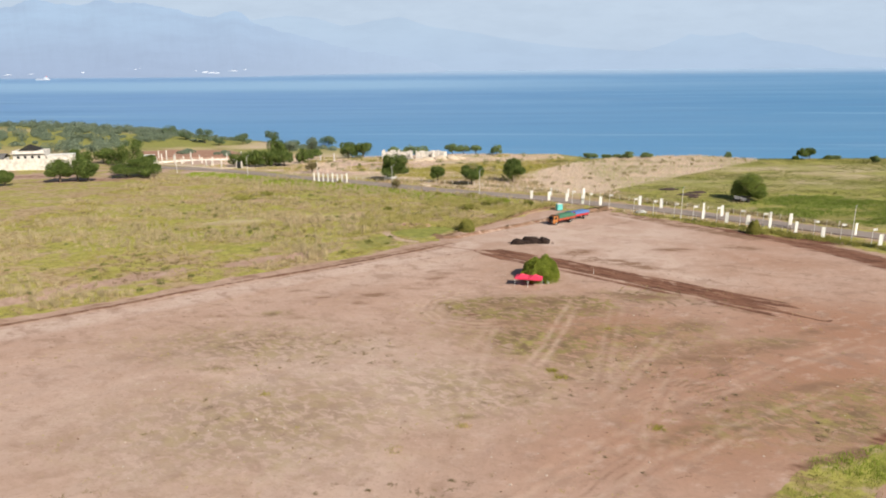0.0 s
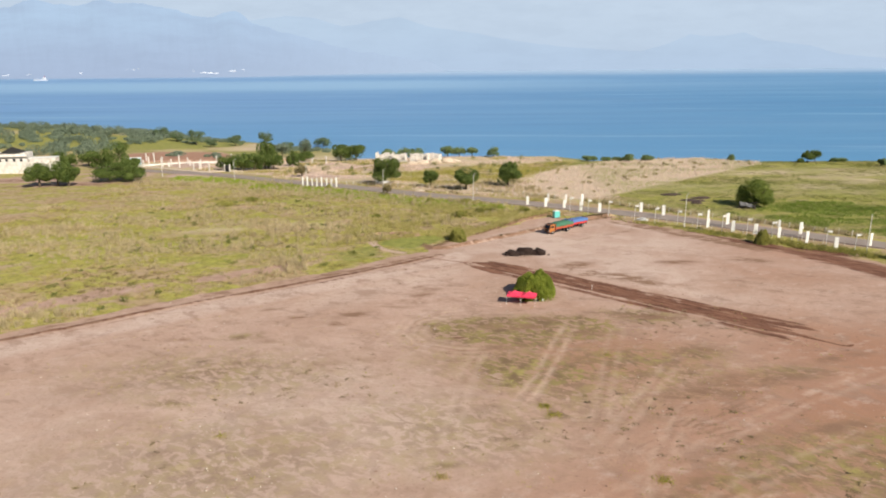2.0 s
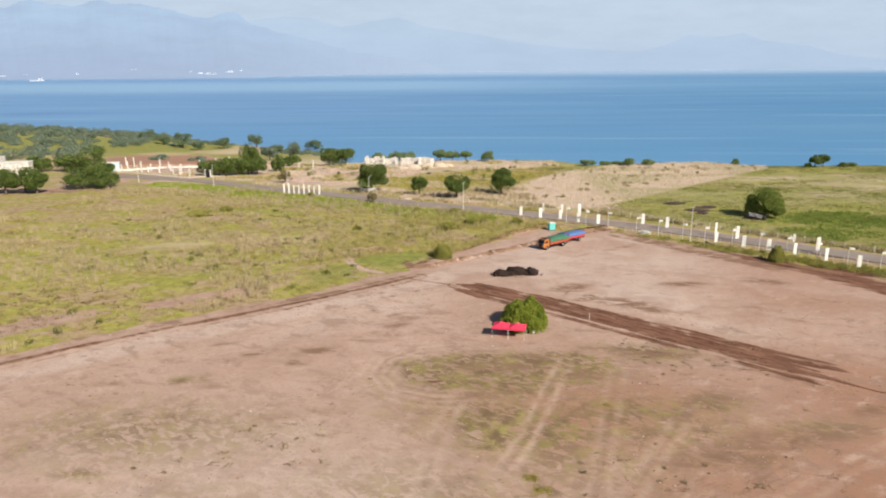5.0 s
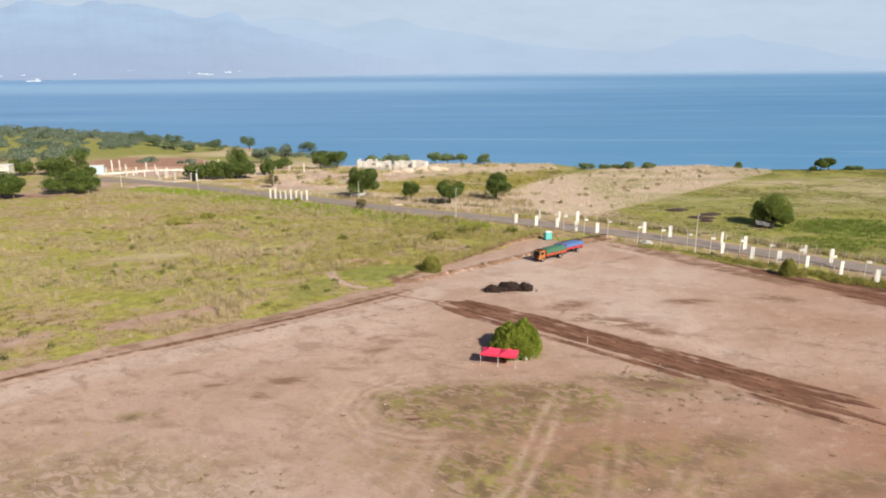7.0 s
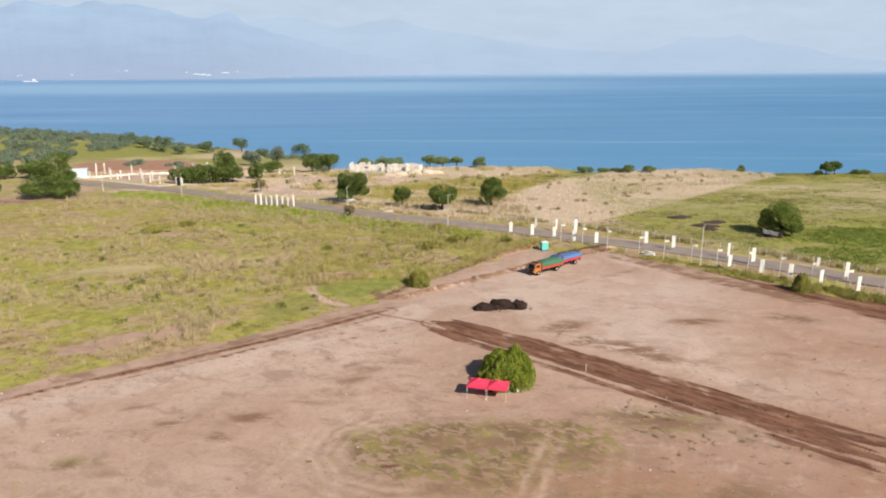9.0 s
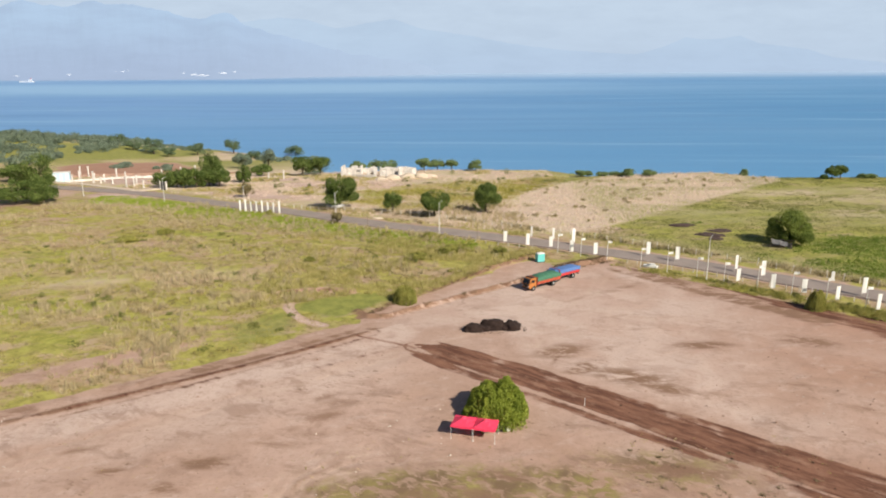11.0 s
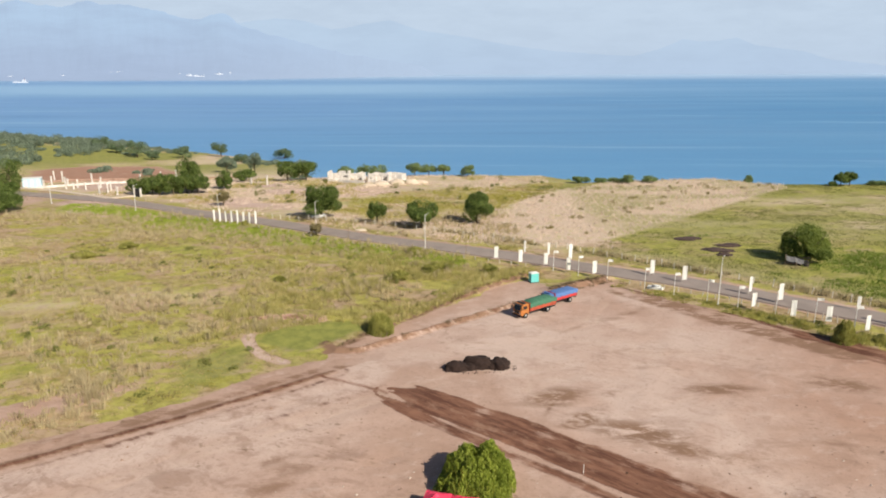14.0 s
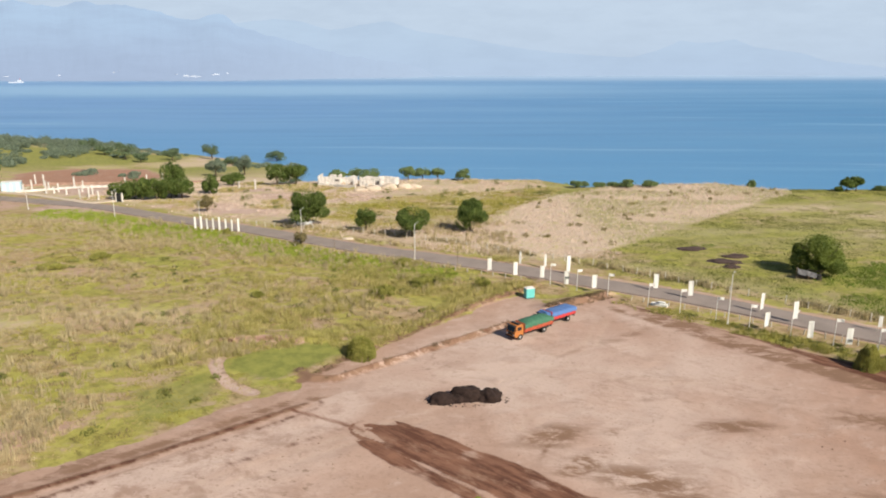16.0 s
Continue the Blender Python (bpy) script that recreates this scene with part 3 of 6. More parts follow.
    stain = spots(X, Y, STAIN_A + STAIN_B + STAIN_C)
    rutted = 0.45 + 0.9 * vnoise(X * 0.22 + 33, Y * 0.22, 3)
    soil = np.maximum(soil, 0.62 * rutted * np.exp(-((fe / 0.5) ** 4)))
    stain = np.maximum(stain, 1.15 * rutted * np.exp(-(((fe - 0.1) / 0.8) ** 2)))
    stain = np.maximum(stain, 0.8 * (rutted - 0.35) * np.exp(-(((fe + 1.7) / 0.35) ** 2)))
    stain = np.maximum(stain, 0.6 * np.exp(-(((fe - 2.6) / 1.7) ** 2)) * smooth(0.3, 0.6, vnoise(X * 0.25, Y * 0.25, 3)))
    stain = np.maximum(stain, 1.0 * np.exp(-((line_dist(PATH_BERM, X, Y)[0] / 1.25) ** 2)))
    # brown earth of the cut bank, with its thin shadow line painted in
    stain = np.maximum(stain, 1.1 * np.exp(-((line_dist(BANK, X, Y)[0] / 0.95) ** 2)))
    stain = np.maximum(stain, 0.7 * smooth(0.62, 0.75, line_dist(FIELD_EDGE, X, Y)[1]) * np.exp(-(((fe - 1.8) / 1.1) ** 2)))
    stain = np.maximum(stain, gate_dirt)
    v_strip = v
    pale = np.maximum(0.95 * np.exp(-(((fe + 4.6) / 3.4) ** 4)), spots(X, Y, [(-36, 74, 30, 20, 20, 0.55), (-20, 62, 30, 12, 0, 0.7), (-8, 130, 22, 5, 38, 0.8), (-8, 80, 26, 18, 0, 1.0), (22, 90, 10, 14, 0, 0.5), (42, 93, 14, 8, 15, 0.5), (46, 108, 22, 3, -40, 0.3)]))
    pale = np.maximum(pale, 0.9 * bare * smooth(-138, -122, X + 0.3 * (Y - 300)))
    stain = np.maximum(stain, spots(X, Y, [(-152, 268, 26, 5, 12, 0.9), (-180, 284, 24, 8, 10, 0.7), (-128, 275, 12, 3, -20, 0.7), (-140, 352, 26, 8, 20, 0.6)]))
    pale = np.maximum(pale, smooth(3.5, 9, v_strip) * smooth(1, 7, inside(LOT, X, Y)) * smooth(-4, 14, X) * (1 - 0.7 * smooth(46, 72, X)) * smooth(0.2, 0.5, vnoise(X * 0.07 + 3, Y * 0.07, 3)))
    pale = np.maximum(pale, far_pale)
    # greener grass, stubble, weeds on the lot
    green = spots(X, Y, GREEN_A + GREEN_B)
    straw = smooth(-2, 2, inside(BROWN, X, Y) + edge * 2)
    straw = np.maximum(straw, 0.75 * smooth(-190, -135, X) * smooth(6, 14, dr * line_dist(ROAD, X, Y)[2]) * (1 - smooth(30, 60, X)) * (0.5 + n1))
    straw = np.maximum(straw, spots(X, Y, STRAW_A + STRAW_B))
    straw = straw * (1 - 0.9 * spots(X, Y, [(-8, 300, 18, 9, 0, 1.0), (22, 284, 12, 5, 10, 0.8), (-72, 290, 20, 3.2, -28, 1.0), (-45, 283, 12, 3, -28, 0.7)]))
    grassy = smooth(-4, 4, inside(GRASSY, X, Y) + edge * 3)
    green = np.maximum(green, 0.45 * grassy * smooth(0.36, 0.6, vnoise(X * 0.05 + 5, Y * 0.09, 3)))
    straw = straw * (1 - 0.35 * grassy)
    red = smooth(-6, 8, inside(RED_FIELD, X, Y) + edge * 4)
    basin = np.maximum(smooth(-0.8, 1.2, inside(BASIN, X, Y) + edge), 0.8 * smooth(-1.5, 1.5, inside(TURF, X, Y) + edge))
    basin = np.maximum(basin, 0.9 * smooth(-60, -160, X - 0.4 * (Y - 400)) * smooth(395, 450, Y) * (1 - red) * smooth(0.28, 0.42, vnoise(X * 0.02, Y * 0.02, 3)))
    basin = np.maximum(basin, 0.5 * (line_dist(ROAD, X, Y)[2] > 0) * smooth(55, 68, X) * smooth(8, 14, dr) * smooth(0.3, 0.6, vnoise(X * 0.05 + 9, Y * 0.09, 3)))
    basin = np.maximum(basin, 0.65 * spots(X, Y, [(112, 196, 26, 14, -30, 1.0), (135, 212, 26, 12, -15, 0.9), (128, 182, 24, 14, -30, 1.0), (160, 225, 50, 30, 0, 0.8), (75, 222, 14, 8, -20, 0.5)]))
    straw, green = straw * (1 - 0.6 * basin), green * (1 - basin)
    weeds = spots(X, Y, [(20, 108, 9, 3.5, 5, 1.0), (34.8, 114.8, 6.5, 2, -2, 1.0), (13, 95, 7, 3.5, 5, 0.95), (39, 98, 4, 2.2, 0, 0.9), (48.6, 92.5, 6, 2, 5, 0.7), (-28.4, 105, 3, 1.2, 5, 0.8), (16.2, 80.6, 2.2, 0.9, 10, 1.0), (-31, 83.5, 3.0, 1.0, 0, 0.8), (3.1, 70.3, 2.4, 0.8, 10, 0.8), (41, 71.5, 10, 4, 25, 1.0), (12, 106.5, 11, 5.5, 5, 1.0), (24, 107, 5, 4, 0, 1.0), (36, 113, 6, 2.2, -5, 0.9), (16, 92, 9, 6, 0, 0.9), (28, 96, 9, 5, 0, 0.8), (39, 99, 4, 2.4, 0, 0.7), (-20, 70, 18, 11, 10, 0.5), (4, 78, 14, 8, 0, 0.5), (-28, 92, 16, 7, 0, 0.6), (30, 92, 12, 6, 0, 0.6), (20, 88, 10, 8, 0, 0.6), (47, 70, 9, 5, 15, 1.0), (34, 68, 8, 2, 20, 0.9), (52, 76, 7, 2, 30, 0.9), (10, 96, 10, 6, 0, 0.6)])
    stain = np.maximum(stain, 0.85 * smooth(0.22, 0.48, vnoise(X * 0.14 + 51, Y * 0.14, 3)) * np.exp(-((line_dist([(49, 190), (55.5, 181.5), (61.5, 173.5), (67.5, 165.5), (74, 157)], X, Y)[0] / 3.0) ** 4)))
    for poly in WEED_PATCHES:
        weeds = np.maximum(weeds, smooth(-1.5, 2.0, inside(poly, X, Y) + edge * 2.2))
    rim = line_dist([(30, 52), (34, 57), (40, 61), (49, 64.5), (58, 72)], X, Y)[0]
    stain = np.maximum(stain, 0.9 * np.exp(-((rim / 1.3) ** 2)) * smooth(0.3, 0.55, vnoise(X * 0.3 + 11, Y * 0.3, 3)))
    # old wheel ruts, browner than the crust they cut
    for pts in ([(20.8, 67.9), (32.3, 76.4), (47.6, 85.8), (61.4, 91.4)], [(25.1, 73), (38, 82.9), (55.7, 95.8)], [(18, 68), (34, 80), (51, 89), (70, 97)], [(14, 62), (33, 76), (52, 85)], [(24, 77.5), (44, 88), (63, 94)], [(28, 64), (40, 71), (55, 80)], [(12, 52), (22, 62), (36, 72)]):
        d, s, side = line_dist(pts, X, Y)
        d = d * side + 0.8 * (vnoise(X * 0.3 + 70, Y * 0.3, 3) - 0.5)
        ends = smooth(0.0, 0.2, s) * (1 - smooth(0.8, 1.0, s))
        rut = np.exp(-((d / 0.3) ** 2)) + np.exp(-(((d - 1.0) / 0.3) ** 2)) + 0.7 * np.exp(-(((d - 1.9) / 0.35) ** 2))
        stain = np.maximum(stain, 0.5 * rut * ends * smooth(0.36, 0.6, vnoise(X * 0.2, Y * 0.2, 3)))
    loop = [(9, 116.5), (2, 115), (-2, 111.5), (-3, 106.5), (-0.5, 102), (5, 99.5), (11, 100)]
    track = np.maximum(0.6 * pair(loop, X, Y, 1.3, 0.34), 0.35 * pair(loop, X, Y, 4.4, 0.4))
    for pts in ([(12.5, 84), (15.2, 89.6), (18.8, 99.2), (23.8, 112.4)], [(3, 50), (7, 55), (17, 63), (33.5, 75.5), (49, 85.5), (68, 95.5)], [(12, 51), (21.6, 58.9), (33.6, 67.5), (52, 77)],
                [(8.8, 101.3), (6.3, 94.3), (5.6, 89.6), (3, 70)], [(30.7, 110.4), (26.9, 98.6), (24.2, 89.7), (20, 76)], [(34.8, 95.8), (26.2, 82.9), (20, 73)], [(22, 60), (26, 72), (33, 84)], [(-60, 96), (-30, 116), (-4, 136), (20, 152), (40, 172), (46, 188)], [(18, 160), (34, 163), (46, 158), (60, 160)], [(30, 150), (27, 146), (30, 141)]):
        track = np.maximum(track, pair(pts, X, Y) * (0.6 if pts[0] == (12.5, 84) else 0.34))
        stain = np.maximum(stain, (0.3 if pts[-1][1] < 130 else 0.1) * np.exp(-((line_dist(pts, X, Y)[0] / 0.4) ** 2)))
    stain = np.maximum(stain, 0.4 * np.exp(-((line_dist(loop, X, Y)[0] / 0.3) ** 2)))
    trail = line_dist([(-12.5, 169.2), (-15.6, 166.6), (-15.5, 164.0), (-13.5, 160.0), (-10.8, 156.9), (-7.6, 154.9)], X, Y)[0]
    cut = line_dist([(-18, 171.9), (-14.6, 173.1), (-10.2, 173.6), (-5.3, 172.6)], X, Y)[0]
    lot = np.maximum(lot * (1 - basin), np.maximum(1.3 * np.exp(-((trail / 1.0) ** 2)), 1.2 * np.exp(-((cut / 0.9) ** 2))))
    stain = np.maximum(stain, 0.55 * np.exp(-((cut / 0.7) ** 2)))
    pale = np.maximum(pale, np.exp(-((trail / 0.9) ** 2)))
    soil = np.maximum(soil, 0.5 * np.exp(-((line_dist([(-19.5, 170.5), (-17.7, 172.3), (-10.3, 173.4), (-5, 175)], X, Y)[0] / 0.7) ** 2)))
    green = np.maximum(green, (line_dist(ROAD, X, Y)[2] < 0) * np.exp(-(((dr - 11.5) / 7.0) ** 2)) * (1 - smooth(-5, 18, X)) * smooth(-130, -108, X))
    lot = np.maximum(lot, 0.72 * np.exp(-(((fe - 1.8) / 1.6) ** 2)) * smooth(0.30, 0.55, vnoise(X * 0.16 + 21, Y * 0.16, 3)))
    green = np.maximum(green, 0.52 * (line_dist(ROAD, X, Y)[2] > 0) * smooth(50, 66, X) * smooth(8, 14, dr))
    lot = np.maximum(np.maximum(lot, red), spots(X, Y, MEADOW_BARE) * (0.75 + 0.5 * n1))
    corner = line_dist([(24, 30), (41, 51), (52, 61), (74, 79)], X, Y)[0] + 2.0 * (n1 - 0.5)
    lot = np.maximum(lot, 1.2 * np.exp(-((corner / 2.4) ** 4)))
    weeds = weeds * (1 - 0.8 * np.clip(track, 0, 1))
    damp = np.clip(red + spots(X, Y, [(52, 78, 30, 24, 20, 1.0), (26, 97, 22, 15, 0, 0.95), (62, 98, 24, 18, 0, 1.0), (40, 84, 26, 14, 20, 0.9), (30, 66, 24, 12, 10, 0.9), (66, 138, 22, 9, -30, 0.5), (72, 122, 20, 12, 0, 0.25), (78, 152, 16, 12, 0, 0.6)]) + 0.3 * (n1 - 0.5), 0, 1)
    worn = np.clip(0.95 - 0.65 * spots(X, Y, [(-18, 75, 38, 26, 0, 1.0)]) - 0.5 * smooth(112, 136, Y - 0.15 * X + 8 * (n1 - 0.5)) * smooth(-5, 22, X + 0.5 * (Y - 130)), 0.2, 1)
    Z = land(X, Y)
    near = 1 - smooth(300, 600, np.hypot(X, Y))
    Z = Z + near * ((n1 - 0.5) * 0.35 + (n2 - 0.5) * 0.10) - 0.06 * track + soil * lot * (vnoise(X * 1.6, Y * 1.6, 2) - 0.3) * 0.12
    Z = Z - 0.25 * (1 - smooth(3.0, 4.6, dr))
    ny, nx = X.shape
    idx = np.arange(nx * ny).reshape(ny, nx)
    quads = np.stack([idx[:-1, :-1], idx[:-1, 1:], idx[1:, 1:], idx[1:, :-1]], -1).reshape(-1, 4)
    me = mesh_np("ground", np.stack([X, Y, Z], -1).reshape(-1, 3), quads, M_GROUND, True)
    for k, v in (("lot", lot), ("soil", soil), ("green", green), ("straw", straw), ("weeds", weeds), ("track", track), ("damp", damp), ("worn", worn), ("pale", pale), ("stain", stain), ("basin", basin)):
        me.attributes.new(k, "FLOAT", "POINT").data.foreach_set("value", v.ravel().astype(np.float32))
    tagged(new("ground", me), "levelled pale brown earth lot beside patchy dry meadow", "ground", kind="structure")


build_ground()


def ribbon(name, pts, half, mat, lift, step=1.5, crown=0.0):
    """A strip of paving draped along a line, with edges that go down into the earth."""
    p = [Vector(q) for q in pts]
    line = []
    for i in range(len(p) - 1):
        a0, a1, a2, a3 = p[max(i - 1, 0)], p[i], p[i + 1], p[min(i + 2, len(p) - 1)]
        n = max(2, int((a2 - a1).length / step))
        for k in range(n):
            t = k / n
            line.append(0.5 * (2 * a1 + (a2 - a0) * t + (2 * a0 - 5 * a1 + 4 * a2 - a3) * t * t + (3 * a1 - a0 - 3 * a2 + a3) * t ** 3))
    line.append(p[-1])
    verts, faces = [], []
    for i, q in enumerate(line):
        d = (line[min(i + 1, len(line) - 1)] - line[max(i - 1, 0)]).normalized()
        nrm = Vector((-d.y, d.x))
        z = float(broad(q.x, q.y)) + lift
        wob = 0.25 * (vnoise(np.array(i * 0.3), np.array(3.3), 2) - 0.5)
        for w, dz in ((-half - 0.1, -0.5), (-half + wob, 0), (0, crown), (half + wob, 0), (half + 0.1, -0.5)):
            verts.append((q.x + nrm.x * w, q.y + nrm.y * w, z + dz))
        if i:
            for k in range(4):
                o = 5 * i
                faces.append((o - 5 + k, o - 4 + k, o + 1 + k, o + k))
    return new(name, mesh_np(name, verts, np.array(faces)[:, ::-1], mat, False))


tagged(ribbon("road", ROAD, 3.25, M_ROAD, 0.12, crown=0.06), "worn grey asphalt country road along the field", "road", kind="structure")


def sea_level(y):
    """The water's height; far off it lifts a little, so that its edge lies at the true horizon within reach of the view."""
    return -18 + 55.0 * np.clip((np.asarray(y, float) - 900) / 3780, 0, 1)


def build_sea():
    xs = np.concatenate([np.linspace(-4800, -800, 30), np.linspace(-760, 760, 60), np.linspace(800, 4800, 30)])
    ys = np.concatenate([np.linspace(340, 900, 30), np.linspace(950, 4680, 60)])
    X, Y = np.meshgrid(xs, ys)
    Z = sea_level(Y)
    ny, nx = X.shape
    idx = np.arange(nx * ny).reshape(ny, nx)
    quads = np.stack([idx[:-1, :-1], idx[:-1, 1:], idx[1:, 1:], idx[1:, :-1]], -1).reshape(-1, 4)
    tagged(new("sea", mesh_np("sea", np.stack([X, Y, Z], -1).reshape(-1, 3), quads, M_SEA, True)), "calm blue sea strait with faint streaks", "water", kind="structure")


build_sea()


def ridge(name, label, depth, profile, foot, mat, rough=12, run=330):
    """A far mountain range: a slope that climbs from its foot to a ragged skyline. profile: bearing (m per m ahead) and height."""
    bear, high = np.array(profile).T
    xs = np.linspace(bear[0], bear[-1], 400)
    top = np.interp(xs, bear, high)
    k = np.hanning(5)
    top = np.convolve(np.pad(top, 2, "edge"), k / k.sum(), "valid")
    rows, verts = 24, []
    for j in range(rows):
        f = j / (rows - 1)
        reach = run * np.interp(xs, [-0.30, -0.02], [1.0, 0.12])
        d = depth - reach * (1 - f)
        foot = sea_level(depth - reach) - 2.6
        spur = vnoise(xs * 60, np.full_like(xs, f * 5.0), 4) - 0.5
        z = foot + (top * depth - foot) * f ** 1.6 + spur * rough * 5 * f * (1 - f) * 2 + (vnoise(xs * 90, xs * 0 + 3, 4) - 0.5) * rough * 1.8 * f
        verts.append(np.stack([xs * d, d, z], -1))
    idx = np.arange(rows * 400).reshape(rows, 400)
    quads = np.stack([idx[:-1, :-1], idx[:-1, 1:], idx[1:, 1:], idx[1:, :-1]], -1).reshape(-1, 4)
    tagged(new(name, mesh_np(name, np.concatenate(verts), quads, mat, True)), label, "mountains", kind="structure")


def skyline(pts):
    """Bearings and heights from rows in thousandths of the distance."""
    return [(x / 1000, z / 1000) for x, z in pts]


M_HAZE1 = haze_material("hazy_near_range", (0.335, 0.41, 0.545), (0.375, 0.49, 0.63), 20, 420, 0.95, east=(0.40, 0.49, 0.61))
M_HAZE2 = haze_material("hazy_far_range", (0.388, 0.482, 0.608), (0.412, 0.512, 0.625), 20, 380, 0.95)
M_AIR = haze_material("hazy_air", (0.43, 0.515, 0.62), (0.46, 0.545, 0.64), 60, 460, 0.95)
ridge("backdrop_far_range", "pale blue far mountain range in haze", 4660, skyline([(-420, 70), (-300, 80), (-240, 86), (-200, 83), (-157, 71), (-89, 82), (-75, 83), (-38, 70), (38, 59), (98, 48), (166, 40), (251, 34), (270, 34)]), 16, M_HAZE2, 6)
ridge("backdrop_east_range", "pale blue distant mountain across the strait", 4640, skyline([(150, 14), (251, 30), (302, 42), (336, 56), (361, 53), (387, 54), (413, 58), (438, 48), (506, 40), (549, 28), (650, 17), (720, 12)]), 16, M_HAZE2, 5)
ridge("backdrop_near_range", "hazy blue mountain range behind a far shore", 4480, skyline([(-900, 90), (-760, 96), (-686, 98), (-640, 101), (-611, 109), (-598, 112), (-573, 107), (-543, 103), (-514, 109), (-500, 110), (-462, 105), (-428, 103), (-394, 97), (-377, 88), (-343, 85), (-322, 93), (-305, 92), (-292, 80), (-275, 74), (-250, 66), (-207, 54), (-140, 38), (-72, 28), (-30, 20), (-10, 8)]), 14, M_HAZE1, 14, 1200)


def hazy_air():
    """The pale, hazy foot of the sky behind the ranges, painted on a glowing sheet."""
    a = np.linspace(-0.95, 0.95, 41)
    v = np.concatenate([np.stack([a * 4688, np.full(41, 4688.0), np.full(41, z)], -1) for z in (0, 200, 500, 1000, 2200)])
    idx = np.arange(5 * 41).reshape(5, 41)
    q = np.stack([idx[:-1, :-1], idx[:-1, 1:], idx[1:, 1:], idx[1:, :-1]], -1).reshape(-1, 4)
    tagged(new("backdrop_sky", mesh_np("backdrop_sky", v, q, M_AIR, True)), "pale hazy sky above the horizon", "sky", kind="structure")


hazy_air()


# ------------------------------------------------------------ trees and bushes
def leaves(rng, centre, radii, count, size, shell=0.55, droop=0.0):
    """Small folded leaf clumps over and in an ellipsoid, pointing outwards and about."""
    d = rng.normal(size=(count, 3))
    d /= np.linalg.norm(d, axis=1, keepdims=True)
    r = shell + (1.08 - shell) * rng.rand(count, 1) ** 0.6
    p = np.array(centre) + d * r * np.array(radii)
    n = d + rng.normal(size=(count, 3)) * 0.7
    n /= np.linalg.norm(n, axis=1, keepdims=True)
    t = np.cross(n, rng.normal(size=(count, 3))) + np.array([0, 0, -droop])
    t /= np.linalg.norm(t, axis=1, keepdims=True)
    b = np.cross(n, t)
    s = size * (0.6 + 0.8 * rng.rand(count, 1))
    v = np.stack([p - t * s, p - b * s * 0.55 + n * s * 0.25, p + t * s * 1.1, p + b * s * 0.6 + n * s * 0.2], 1).reshape(-1, 3)
    return v


def crown_mesh(rng, h0, h1, w, count, size, mat, lobes=9, name="crown", droop=0.0):
    """Lobes of foliage at uneven heights, thinned to leave gaps, with stray twigs past the outline."""
    verts, mid, ht = [], (h0 + h1) / 2, h1 - h0
    grow = rng.uniform(0.85, 1.15, 4)
    for k in range(lobes):
        if k == 0:
            c, r = (0, 0, mid + 0.02 * ht), (w * 0.33, w * 0.33, ht * 0.40)
        else:
            a = 2.4 * k + rng.rand() * 0.8
            q = w * rng.uniform(0.17, 0.36) * grow[k % 4]
            low = 0.34 * (q / (0.36 * w)) ** 2
            zz = mid + ht * (rng.uniform(-0.22, 0.34) - low * 0.5)
            c = (q * math.cos(a), q * math.sin(a), zz)
            rr = rng.uniform(0.13, 0.24)
            r = (w * rr, w * rr * rng.uniform(0.8, 1.2), ht * rng.uniform(0.15, 0.26))
        verts.append(leaves(rng, c, r, int(count / lobes), size, 0.55, droop))
    verts.append(leaves(rng, (0, 0, mid), (w * 0.46, w * 0.46, ht * 0.47), count // 30, size * 0.9, 0.75, droop))
    v = np.concatenate(verts).reshape(-1, 4, 3)
    p = v.mean(1)
    f = 6.0 / w
    keep = vnoise(p[:, 0] * f + p[:, 2] * 0.7 * f + rng.rand() * 90 + 100, p[:, 1] * f - p[:, 2] * 0.7 * f + 100, 3) > 0.36
    v = v[keep].reshape(-1, 3)
    v[:, 2] = np.maximum(v[:, 2], 0.12)
    return mesh_np(name, v, np.arange(len(v)).reshape(-1, 4), mat)


def trunk_mesh(rng, h0, h1, w):
    bm = bmesh.new()
    r = 0.028 * (h1 + w) * 0.5 + 0.04
    top = max(h0, h1 * 0.3)
    lean = (rng.uniform(-0.2, 0.2), rng.uniform(-0.2, 0.2))
    rod(bm, (0, 0, -0.4), (lean[0] * 0.5, lean[1] * 0.5, top * 0.5), r * 1.25, r, 9)
    rod(bm, (lean[0] * 0.5, lean[1] * 0.5, top * 0.5), (lean[0], lean[1], top * 1.05), r, r * 0.8, 9)
    for k in range(5):
        a = k * 1.26 + rng.rand() * 0.6
        q = w * rng.uniform(0.2, 0.34)
        e1 = (lean[0] + q * 0.5 * math.cos(a), lean[1] + q * 0.5 * math.sin(a), top + (h1 - top) * rng.uniform(0.2, 0.35))
        e2 = (lean[0] + q * math.cos(a + 0.2), lean[1] + q * math.sin(a + 0.2), top + (h1 - top) * rng.uniform(0.45, 0.75))
        rod(bm, (lean[0], lean[1], top * 0.9), e1, r * 0.6, r * 0.4, 6)
        rod(bm, e1, e2, r * 0.4, r * 0.12, 6)
    return finish(bm, "trunk", M_BARK)


def tree(x, y, h, w, label, mat=None, clear=0.2, count=2600, size=0.32, seed=0, name="tree", category="tree", lobes=9, group="", z=None, aspect=1.0, droop=0.0):
    """Stands at x, y: a trunk with limbs, and a crown of leaf clumps from clear * h up."""
    rng = np.random.RandomState(seed + 100)
    root = base(name, x, y, label, category, group, turn=rng.uniform(0, 360), z=z)
    root.scale = (1, aspect, 1)
    t = new("trunk", trunk_mesh(rng, h * clear, h, w))
    t.parent = root
    c = new("crown", crown_mesh(rng, h * clear * 0.8, h, w, count, size, mat or M_LEAF, lobes, droop=droop))
    c.parent = root
    return root


